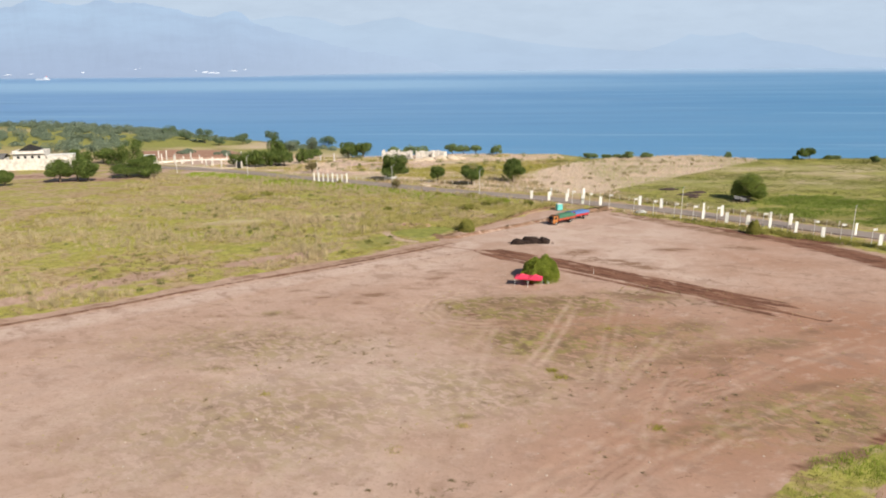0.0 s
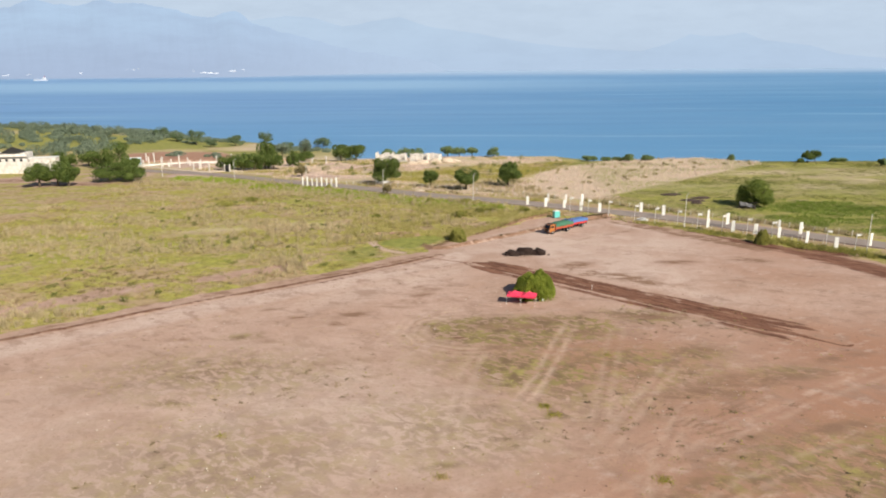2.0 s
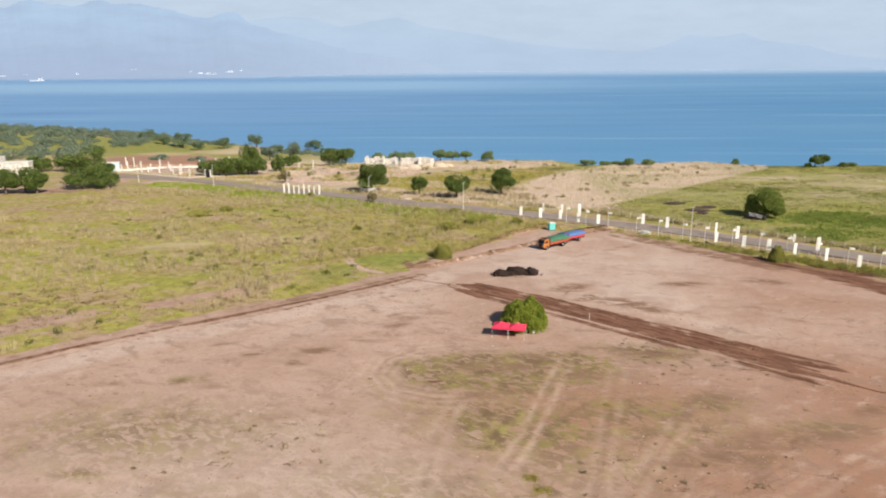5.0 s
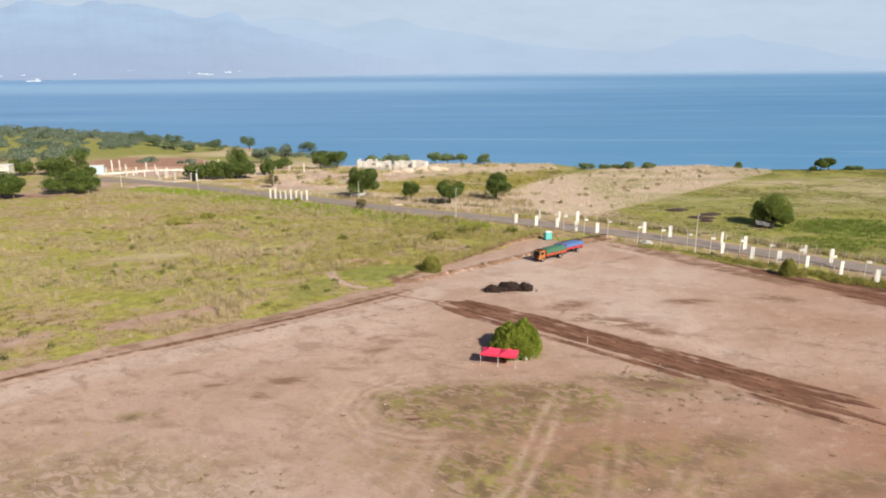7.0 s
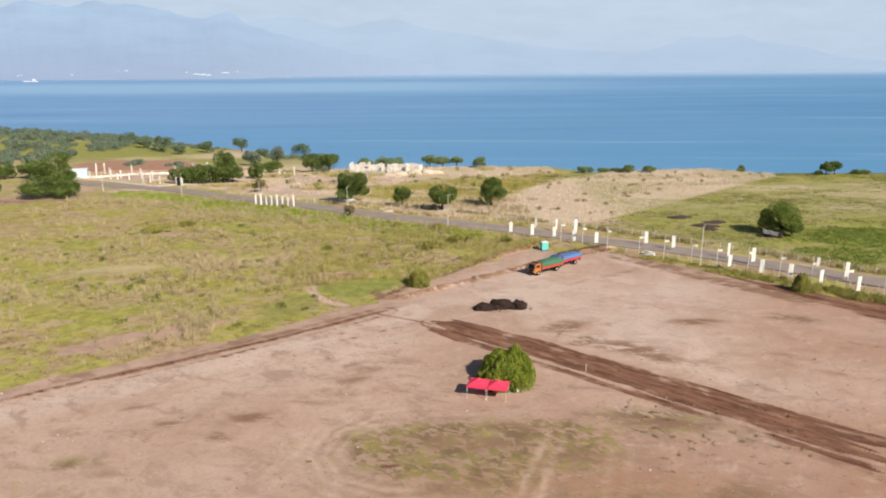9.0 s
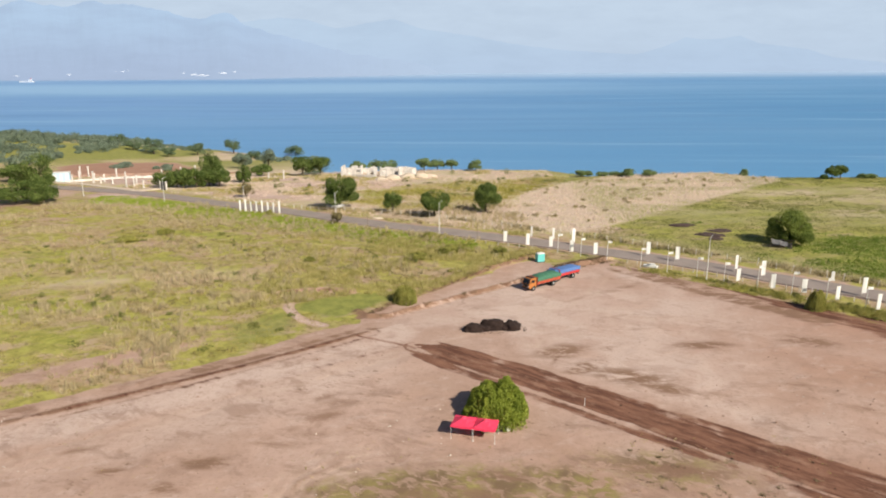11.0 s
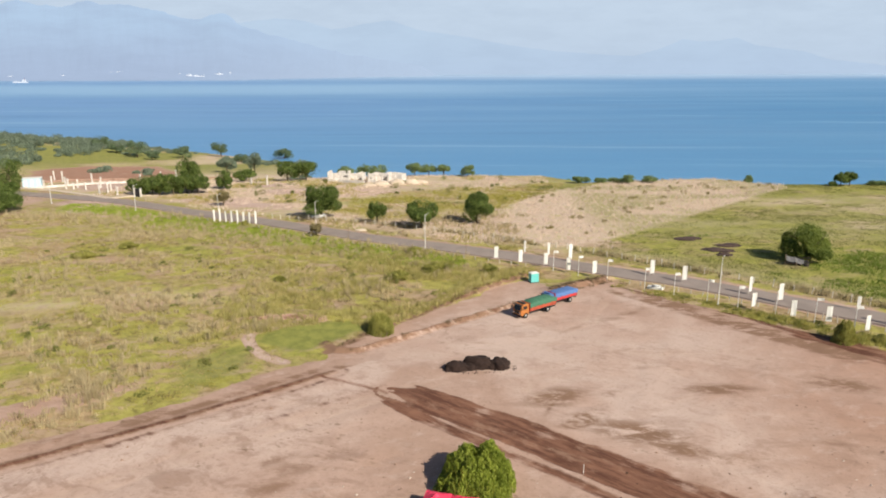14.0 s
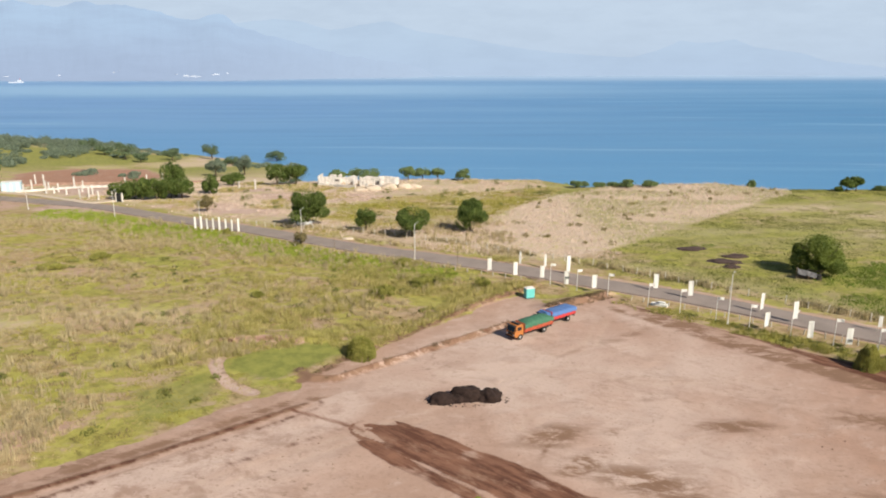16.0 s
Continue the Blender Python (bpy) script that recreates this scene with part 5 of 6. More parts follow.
def stones(name, label, seed, n, x0, x1, y0, y1, mat, lo, hi, keep):
    """Small angular clods, each a squashed and twisted six-sided lump."""
    rng = np.random.RandomState(seed)
    x, y = scatter(seed, n, x0, x1, y0, y1, keep)
    unit = np.array([(1, 0, 0), (0, 1, 0), (-1, 0, 0), (0, -1, 0), (0, 0, 0.8), (0, 0, -0.5)], float)
    f = np.array([(0, 1, 4), (1, 2, 4), (2, 3, 4), (3, 0, 4), (1, 0, 5), (2, 1, 5), (3, 2, 5), (0, 3, 5)])
    s = rng.uniform(lo, hi, len(x)) * (0.4 + 0.6 * rng.rand(len(x)) ** 2)
    v = unit[None] * (0.7 + 0.6 * rng.rand(len(x), 6, 1)) * s[:, None, None]
    v += np.stack([x, y, broad(x, y) + banks(x, y) + 0.2 * s], -1)[:, None]
    faces = (f[None] + 6 * np.arange(len(x))[:, None, None]).reshape(-1, 3)
    tagged(new(name, mesh_np(name, v.reshape(-1, 3), faces, mat)), label, "stones", kind="stuff")


stones("pale_stones", "scattered pale stones on the bare earth", 41, 2600, -60, 60, 50, 130, M_STONE, 0.06, 0.19, lambda x, y, r: (inside(LOT, x, y) > 1) & (vnoise(x * 0.1 + 8, y * 0.1, 3) + 0.35 * spots(x, y, [(-27, 72, 14, 9, 10, 1.0), (-5, 66, 12, 6, 0, 0.6)]) > 0.58) & (line_dist(STRIP, x, y)[0] > 6))
M_CLOD = plain("brown_clods", (0.30, 0.19, 0.135), 0.95, var=0.3)
stones("earth_clods", "brown earth clods on the bare lot", 43, 3000, -70, 75, 50, 150, M_CLOD, 0.05, 0.2, lambda x, y, r: (inside(LOT, x, y) > 0.5) & (vnoise(x * 0.12 + 30, y * 0.12, 3) > 0.5))
M_DARKCLOD = plain("dark_clods", (0.11, 0.06, 0.04), 0.95, var=0.3)
stones("soil_clods", "dark fresh soil lumps along the strip and berms", 45, 26000, -60, 84, 100, 205, M_DARKCLOD, 0.06, 0.2, lambda x, y, r: ((line_dist(STRIP, x, y)[0] < 3.0) & (x < 52) & (x > 14) & (r > 0.9)) | ((line_dist(PATH_BERM, x, y)[0] < 0.5) & (r > 0.8)) | ((line_dist(GATE_BANK, x, y)[0] < 0.7) & (r > 0.85)))


# ------------------------------------------------------------ on the lot
def canopy(x, y, turn, label):
    """A pop-up canopy: peaked cloth roof with a valance on four tube legs."""
    root = base("canopy_tent", x, y, label, "tent", "red canopies", turn)
    w, d, eave, peak = 2.5, 2.4, 1.7, 2.35
    bm = bmesh.new()
    n = 6
    rows = []
    for j in range(n + 1):
        row = []
        for i in range(n + 1):
            u, v = -1 + 2 * i / n, -1 + 2 * j / n
            k = max(abs(u), abs(v))
            sag = -0.10 * math.sin(math.pi * k) - 0.05 * (1 - abs(u) * abs(v)) * (k > 0.99)
            row.append(bm.verts.new((u * w / 2, v * d / 2, eave + (peak - eave) * (1 - k) + sag)))
        rows.append(row)
    for j in range(n):
        for i in range(n):
            bm.faces.new((rows[j][i], rows[j][i + 1], rows[j + 1][i + 1], rows[j + 1][i]))
    rim = [rows[0][i] for i in range(n)] + [rows[j][n] for j in range(n)] + [rows[n][i] for i in range(n, 0, -1)] + [rows[j][0] for j in range(n, 0, -1)]
    low = [bm.verts.new((v.co.x * 1.01, v.co.y * 1.01, v.co.z - 0.22 - 0.05 * (k % 2))) for k, v in enumerate(rim)]
    for k in range(len(rim)):
        m2 = (k + 1) % len(rim)
        bm.faces.new((rim[k], rim[m2], low[m2], low[k]))
    part("roof", bm, M_RED, root, "bright red peaked cloth roof")
    for sx in (-1, 1):
        for sy in (-1, 1):
            leg = bmesh.new()
            rod(leg, (sx * (w / 2 - 0.05), sy * (d / 2 - 0.05), -0.05), (sx * (w / 2 - 0.05), sy * (d / 2 - 0.05), eave - 0.05), 0.022)
            box(leg, (sx * (w / 2 - 0.05), sy * (d / 2 - 0.05), 0.02), (0.12, 0.12, 0.03))
            part("leg", leg, M_PIPE, root)
    for sy in (-1, 1):
        bar = bmesh.new()
        rod(bar, (-w / 2 + 0.05, sy * (d / 2 - 0.06), eave - 0.32), (0, sy * (d / 2 - 0.06), eave - 0.06), 0.018, seg=6)
        rod(bar, (w / 2 - 0.05, sy * (d / 2 - 0.06), eave - 0.32), (0, sy * (d / 2 - 0.06), eave - 0.06), 0.018, seg=6)
        part("truss", bar, M_PIPE, root)
    return root


canopy(14.75, 120.35, -14, "red pop-up canopy tent on white legs, joined to its twin")
canopy(17.2, 119.75, -14, "red pop-up canopy tent next to the green tree")

bm = bmesh.new()
bmesh.ops.create_icosphere(bm, subdivisions=2, radius=0.34)
for v in bm.verts:
    v.co *= 1 + 0.18 * noise.noise(v.co * 3)
    v.co.z = max(v.co.z * 0.9, -0.25)
bag = part("sack", bm, M_WHITE, smooth=True)
bag.location = (19.75, 121.2, 0.24)
tagged(bag, "stuffed white sack under the tree", "sack")
root = base("water_tank", 19.1, 121.4, "small black plastic drum under the tree", "drum")
bm = bmesh.new()
rod(bm, (0, 0, -0.02), (0, 0, 0.95), 0.4, 0.4, 20)
part("body", bm, M_DARK, root)
bm = bmesh.new()
rod(bm, (0, 0, 0.95), (0, 0, 1.05), 0.41, 0.25, 20)
part("lid", bm, M_DARK, root)
bm = bmesh.new()
rod(bm, (0, 0, -0.1), (0.02, 0, 1.1), 0.035, 0.03, 6)
box(bm, (0.02, 0, 1.08), (0.1, 0.05, 0.08))
st = part("survey_stake", bm, M_PIPE)
st.location = (29.6, 126.9, 0.0)
tagged(st, "thin white marker stake in the dark soil", "stake")


def heap(x, y, rx, ry, h, turn, seed, label):
    """A tipped heap of black soil, with loose lumps on its flanks."""
    bm = bmesh.new()
    bmesh.ops.create_icosphere(bm, subdivisions=4, radius=1)
    off = Vector((seed * 3.7, seed * 1.9, 0))
    for v in bm.verts:
        p = v.co.copy()
        k = 1 + 0.30 * noise.fractal(p * 1.3 + off, 1, 2, 4) + 0.10 * noise.noise(p * 7 + off)
        v.co = (p.x * rx * k, p.y * ry * k, max(p.z, -0.1) ** 1 * h * k if p.z > 0 else -0.15)
    ob = part("soil_mound", bm, M_BLACK, smooth=True)
    ob.matrix_basis = pose(x, y, float(broad(x, y)), 0, 0, turn)
    tagged(ob, label, "soil mound", "black soil mounds")


heap(16.9, 152.6, 1.7, 1.45, 1.15, 10, 1, "small heap of black compost soil on bare earth")
heap(20.2, 153.5, 2.2, 1.5, 1.45, -5, 2, "tipped heap of black compost soil on bare earth")
heap(23.0, 153.2, 1.6, 1.6, 1.4, 20, 3, "steep heap of black compost soil on bare earth")
heap(18.8, 152.7, 1.2, 1.0, 0.8, 30, 4, "low heap of black compost soil between two others")
stones("black_lumps", "loose black soil lumps round the heaps", 47, 900, 14, 27, 149, 157.5, M_BLACK, 0.06, 0.22, lambda x, y, r: (((x - 20) / 5.6) ** 2 + ((y - 153.1) / 2.4) ** 2) < 1)


def truck(x, y, turn, label, cab_mat, side_mat, tarp_mat, drop=0.72, dome_height=0.42, length=1.0, board_mat=None):
    """A two-axle lorry, nose towards -x: cab, bed with drop sides and posts, domed tarpaulin, wheels."""
    root = base("truck", x, y, label, "truck", "parked trucks", turn)
    root.scale = (length, 1, 1)
    bm = bmesh.new()
    box(bm, (3.6, 0, 0.78), (7.2, 0.9, 0.22), bevel=0.03)
    box(bm, (2.9, 0.75, 0.62), (0.9, 0.4, 0.4), bevel=0.05)
    box(bm, (7.1, 0, 0.66), (0.12, 1.9, 0.16))
    part("chassis", bm, M_CHASSIS, root)
    # cab
    bm = bmesh.new()
    prof = [(0.0, 0.55), (-0.02, 1.35), (0.28, 2.25), (0.45, 2.42), (1.55, 2.45), (1.62, 2.35), (1.62, 0.55)]
    for sy in (-1, 1):
        for px, pz in prof:
            bm.verts.new((px, sy * (1.0 if pz < 1.5 else 0.93), pz))
    bm.verts.ensure_lookup_table()
    k = len(prof)
    bm.faces.new([bm.verts[i] for i in range(k)])
    bm.faces.new([bm.verts[k + i] for i in reversed(range(k))])
    for i in range(k):
        j = (i + 1) % k
        bm.faces.new((bm.verts[i], bm.verts[k + i], bm.verts[k + j], bm.verts[j]))
    bmesh.ops.recalc_face_normals(bm, faces=bm.faces)
    bmesh.ops.bevel(bm, geom=list(bm.edges), offset=0.05, segments=2, affect="EDGES", profile=0.5)
    cab = part("cab", bm, cab_mat, root)
    bm = bmesh.new()
    box(bm, (0, 0, 0), (0.03, 1.62, 0.78), bevel=0.01)
    ws = part("windscreen", bm, M_GLASS, cab)
    ws.matrix_basis = pose(0.11, 0, 1.82, 0, 18.4, 0)
    for sy in (-1, 1):
        bm = bmesh.new()
        box(bm, (0.85, sy * 0.965, 1.85), (0.75, 0.05, 0.55), bevel=0.015)
        part("side_window", bm, M_GLASS, cab)
        bm = bmesh.new()
        box(bm, (-0.02, sy * 0.72, 0.95), (0.06, 0.3, 0.2), bevel=0.02)
        part("headlight", bm, M_PIPE, cab)
        bm = bmesh.new()
        rod(bm, (0.15, sy * 0.98, 1.9), (0.0, sy * 1.22, 1.95), 0.02, seg=6)
        box(bm, (-0.02, sy * 1.24, 1.85), (0.05, 0.18, 0.38), bevel=0.015)
        part("mirror", bm, M_DARK, cab)
    bm = bmesh.new()
    box(bm, (-0.06, 0, 0.55), (0.14, 2.05, 0.26), bevel=0.03)
    part("bumper", bm, M_DARK, root)
    bm = bmesh.new()
    box(bm, (-0.03, 0, 1.1), (0.05, 1.1, 0.5), bevel=0.01)
    part("grille", bm, M_CHASSIS, cab)
    bm = bmesh.new()
    box(bm, (0.9, 0, 2.55), (0.5, 1.7, 0.14), bevel=0.04)
    part("roof_board", bm, board_mat or side_mat, cab)
    bm = bmesh.new()
    box(bm, (0.16, 0, 2.36), (0.42, 1.9, 0.07), bevel=0.02)
    part("sun_visor", bm, M_DARK, cab)
    # bed
    bm = bmesh.new()
    box(bm, (4.5, 0, 1.02), (5.5, 2.15, 0.16), bevel=0.02)
    part("bed_floor", bm, M_CHASSIS, root)
    for name, c, s in (("side_board", (4.5, -1.06, 1.6), (5.5, 0.07, 1.1)), ("side_board", (4.5, 1.06, 1.6), (5.5, 0.07, 1.1)), ("tail_board", (7.24, 0, 1.6), (0.07, 2.15, 1.1)), ("head_board", (1.78, 0, 1.75), (0.07, 2.15, 1.45))):
        bm = bmesh.new()
        box(bm, c, s, bevel=0.015)
        for q in range(6):
            if "side" in name:
                box(bm, (1.95 + q * 1.02, c[1] * 1.045, 1.6), (0.09, 0.07, 1.1))
            elif q < 4:
                box(bm, (c[0] + (0.05 if name == "tail_board" else -0.05), -0.9 + q * 0.6, c[2]), (0.06, 0.08, s[2]))
        for q in (1.25, 1.95):
            if "side" in name:
                box(bm, (4.5, c[1] * 1.04, q), (5.45, 0.06, 0.07))
        part(name, bm, side_mat, root)
    # tarpaulin: domed and creased over the load
    bm = bmesh.new()
    nx, ny = 22, 10
    g = []
    for i in range(nx + 1):
        r = []
        for j in range(ny + 1):
            u, v = i / nx, -1 + 2 * j / ny
            px, py = 1.72 + u * 5.6, 1.2 * max(-1.0, min(1.0, v * 1.25))
            dome = (1 - v * v) * (dome_height + 0.4 * dome_height * math.sin(u * 3.1)) * min(1, 6 * u, 6 * (1 - u))
            crease = 0.05 * math.sin(u * 34 + v * 2) * (0.4 + abs(v))
            edge = abs(v) > 0.99
            r.append(bm.verts.new((px, py, 2.18 + dome + crease * (0.6 if edge else 1) - (drop if edge else 0))))
        g.append(r)
    for i in range(nx):
        for j in range(ny):
            bm.faces.new((g[i][j], g[i + 1][j], g[i + 1][j + 1], g[i][j + 1]))
    part("tarpaulin", bm, tarp_mat, root, smooth=True)
    for wx, dual in ((1.0, False), (5.6, True)):
        for sy in (-1, 1):
            bm = bmesh.new()
            wd = 0.46 if dual else 0.26
            cy = sy * (0.82 if dual else 0.88)
            rod(bm, (wx, cy - wd / 2, 0.47), (wx, cy + wd / 2, 0.47), 0.47, seg=24)
            bmesh.ops.bevel(bm, geom=[e for e in bm.edges if len(e.link_faces) == 2 and any(len(f.verts) > 4 for f in e.link_faces)], offset=0.06, segments=2, affect="EDGES", profile=0.5)
            ty = part("wheel", bm, M_RUBBER, root)
            bm = bmesh.new()
            rod(bm, (wx, cy + sy * (wd / 2 - 0.02), 0.47), (wx, cy + sy * (wd / 2 + 0.012), 0.47), 0.25, 0.2, 16)
            part("rim", bm, M_GREYMETAL, ty)
    for sy in (-1, 1):
        bm = bmesh.new()
        box(bm, (7.17, sy * 0.85, 0.9), (0.08, 0.25, 0.14), bevel=0.02)
        part("tail_light", bm, M_REDPAINT, root)
    return root


TRUCK_TURN = 37.7
truck(27.6, 173.8, TRUCK_TURN, "orange truck with orange-red bed under a green tarpaulin", M_ORANGE, M_ORANGERED, M_GREENTARP, 0.5, 0.4, 1.16, M_DARK)
truck(32.9, 179.5, TRUCK_TURN, "truck with blue cab and red bed under a blue tarpaulin", M_BLUETARP, M_REDPAINT, M_BLUETARP, 0.55, 0.16, 1.05, M_BLUETARP)

root = base("portable_toilet", 33.2, 195.6, "teal portable toilet cabin with a white roof", "portable toilet", turn=20)
root.scale = (1.0, 0.95, 0.9)
bm = bmesh.new()
box(bm, (0, 0, 1.08), (1.7, 1.3, 2.0), bevel=0.05)
for q in (-0.5, 0.0, 0.5):
    box(bm, (q, -0.655, 1.15), (0.1, 0.04, 1.6))
part("cabin", bm, M_TEAL, root)
bm = bmesh.new()
box(bm, (0, 0, 0.04), (1.8, 1.4, 0.16), bevel=0.02)
part("skid_base", bm, M_DARK, root)
bm = bmesh.new()
box(bm, (0, 0, 2.14), (1.82, 1.42, 0.12), bevel=0.05)
box(bm, (0, 0, 2.26), (1.3, 0.9, 0.14), bevel=0.06)
part("roof", bm, M_WHITE, root, "domed white roof")
bm = bmesh.new()
box(bm, (0.86, 0, 1.05), (0.04, 0.75, 1.75), bevel=0.015)
d = part("door", bm, M_WHITE, root, "white door panel")
bm = bmesh.new()
box(bm, (0.9, 0.28, 1.05), (0.04, 0.05, 0.16))
part("door_handle", bm, M_DARK, d)


# ------------------------------------------------------------ along the road
def cloth(w, h, z0, waves, seed, x0=0.04, thick=0.012):
    """A hanging cloth with soft folds, closed on both faces."""
    bm = bmesh.new()
    nu, nv = 8, 12
    for s in (1, -1):
        g = []
        for i in range(nu + 1):
            r = []
            for j in range(nv + 1):
                u, v = i / nu, j / nv
                y = 0.07 * math.sin(u * waves + v * 2.2 + seed) * u + s * thick / 2
                r.append(bm.verts.new((x0 + u * w * (1 - 0.04 * math.sin(v * 3 + seed)), y, z0 + v * h - 0.05 * u * math.sin(seed))))
            g.append(r)
        for i in range(nu):
            for j in range(nv):
                q = (g[i][j], g[i + 1][j], g[i + 1][j + 1], g[i][j + 1])
                bm.faces.new(q if s > 0 else q[::-1])
    return bm


def flagpole(x, y, h, i):
    root = base("flagpole", x, y, "thin pale pole with a small white flag by the road", "flagpole", "roadside flagpoles", turn=-4 + 12 * math.sin(i * 2.1))
    bm = bmesh.new()
    rod(bm, (0, 0, -0.3), (0.04 * math.sin(i), 0, h), 0.07, 0.05, 8)
    part("pole", bm, M_PIPE, root)
    part("flag", cloth(0.95, 0.5, h - 0.55, 6, i * 1.3), M_WHITE, root, smooth=True)


for i, (x, y, h) in enumerate([(38.4, 203.6, 4.6), (43.0, 199.9, 4.4), (48.0, 195.6, 4.4), (53.9, 189.9, 4.5), (58.5, 186.6, 4.4), (63.1, 182.3, 4.4), (66.9, 178.2, 4.4), (72.1, 175.2, 4.5), (76.7, 171.3, 4.4), (80.7, 167.0, 4.4), (84.7, 162.0, 4.3), (88.9, 157.8, 4.3), (93.4, 154.3, 4.2), (97.3, 148.8, 4.2)]):
    flagpole(x, y, h, i)


def banner(x, y, h, w, i, label="tall white cloth banner on a pole by the road", group="roadside banners", gap=0.25):
    root = base("banner", x, y, label, "banner", group, turn=4 + 14 * math.sin(i * 1.7))
    bm = bmesh.new()
    rod(bm, (0, 0, -0.3), (0, 0, h + 0.05), 0.035, 0.025, 6)
    rod(bm, (0, 0, h - 0.02), (w + 0.05, 0, h - 0.02), 0.02, 0.02, 6)
    part("pole", bm, M_POST, root)
    part("cloth", cloth(w, h - gap - 0.03, gap, 5, i * 0.9), M_WHITE, root, smooth=True)


NEAR_BANNERS = [(26.4, 212.6), (31.5, 208.6), (36.8, 206.8), (40.9, 202.2), (45.7, 199.0), (69.0, 177.6), (73.4, 172.8), (77.8, 170.1), (81.5, 165.6), (85.5, 160.4), (89.3, 155.4), (97.4, 146.5)]
for i, (x, y) in enumerate(NEAR_BANNERS):
    banner(x, y, 3.35 + 0.15 * math.sin(i * 2.3), 0.86 + 0.06 * math.sin(i * 1.9), i, gap=0.7)
for i, (x, y, h, w, g) in enumerate([(33.8, 218.6, 3.3, 0.6, 0.6), (39.0, 216.4, 3.3, 0.75, 0.5), (43.0, 211.4, 4.2, 1.25, 0.7), (57.7, 199.4, 3.6, 1.25, 0.7), (62.7, 194.6, 3.6, 1.25, 0.7), (72.4, 186.4, 3.7, 0.85, 0.7), (75.5, 181.4, 3.8, 1.25, 0.7), (87.0, 177.0, 2.8, 0.8, 0.9), (88.6, 169.7, 3.7, 1.2, 0.7), (98.5, 157.6, 3.6, 1.1, 0.6)]):
    banner(x, y, h, w * 0.7, i + 14, gap=g)
for i in range(8):
    f = i / 7
    banner(-54.0 + f * 13.6, 261.0 - f * 4.3, 3.7 + 0.3 * math.sin(i * 2), 0.5 + 0.12 * math.sin(i * 3.1), i + 30, "white cloth banner in a close row beside the road", "row of banners", 0.3)


def street_lamp(x, y, h, turn, i):
    root = base("street_lamp", x, y, "slim white street lamp post beside the road", "street lamp", "street lamps", turn)
    bm = bmesh.new()
    rod(bm, (0, 0, -0.3), (0, 0, h), 0.11, 0.06, 10)
    rod(bm, (0, 0, -0.02), (0, 0, 0.35), 0.18, 0.16, 10)
    part("post", bm, M_PIPE, root)
    bm = bmesh.new()
    rod(bm, (0, 0, h - 0.3), (0.9, 0, h + 0.15), 0.035, 0.03, 6)
    part("arm", bm, M_PIPE, root)
    bm = bmesh.new()
    box(bm, (1.15, 0, h + 0.17), (0.6, 0.2, 0.1), bevel=0.03)
    part("lamp_head", bm, M_GREYMETAL, root)


for i, (x, y, h) in enumerate([(-123.2, 296.5, 7.4), (-86.4, 281.0, 8.4), (-52.4, 261.5, 8.2), (-22.3, 255.5, 6.8), (10.4, 224.0, 8.6), (64.5, 180.8, 8.7), (94.6, 152.0, 8.6)]):
    street_lamp(x, y, h, 55, i)
for x, y, h in ((-9.9, 235.0, 4.2), (20.1, 217.0, 5.0)):
    bm = bmesh.new()
    rod(bm, (0, 0, -0.3), (0.03, 0, h), 0.06, 0.045, 7)
    ob = part("utility_post", bm, M_WOOD)
    ob.location = (x, y, float(broad(x, y)))
    tagged(ob, "thin dark wooden post beside the road", "post", "wooden posts")


def fence(name, label, pts, gap, h, mat, rail, seed):
    """Posts along a line, each slightly out of true, tied with a thin wire."""
    root = tagged(new(name), label, "fence")
    rng = np.random.RandomState(seed)
    bm = bmesh.new()
    box(bm, (0, 0, h / 2 - 0.15), (0.16, 0.16, h + 0.3), bevel=0.02)
    post_mesh = finish(bm, "post", mat)
    p = [Vector(q) for q in pts]
    tops = []
    for a0, b0 in zip(p, p[1:]):
        n = max(1, int((b0 - a0).length / gap))
        for k in range(n):
            q = a0.lerp(b0, k / n) + Vector((rng.normal() * 0.12, rng.normal() * 0.12))
            o = new("post", post_mesh)
            o.parent = root
            z = float(land(q.x, q.y))
            o.matrix_basis = pose(q.x, q.y, z, rng.normal() * 4, rng.normal() * 4, rng.uniform(0, 90)) @ Matrix.Diagonal((1, 1, rng.uniform(0.8, 1.15), 1))
            tops.append((q.x, q.y, z + h * 0.72))
    if rail:
        bm = bmesh.new()
        for a0, b0 in zip(tops, tops[1:]):
            rod(bm, a0, b0, 0.012, 0.012, 4)
        part("wire", bm, M_GREYMETAL, root)


FAR_FENCE = [(-38, 266.5), (-14, 259), (-5.0, 255.0), (7.1, 248.9), (17.7, 242.0), (32.7, 231.2), (45.0, 223.2), (55.7, 214.4), (65.0, 205.7), (77.0, 194.2), (87.2, 184.6), (104, 168)]
fence("far_fence", "line of rough pale posts with wire across the road", FAR_FENCE, 2.9, 1.45, M_FENCEPOST, True, 3)
fence("near_fence", "low row of pale concrete posts on the verge", [(12, 219.5), (30, 209.2), (36, 205.6)], 2.6, 0.9, M_POST, False, 4)
fence("lot_fence", "low row of pale concrete posts beside the earth lot", [(52, 194.0), (60, 188.8), (69, 181.2), (77, 174.2), (86, 167), (96, 158)], 2.2, 1.0, M_POST, False, 5)
fence("meadow_fence", "low row of posts between meadow and road", [(-70, 271), (-40, 253), (-8, 230), (12, 219.5)], 3.0, 0.8, M_POST, False, 6)

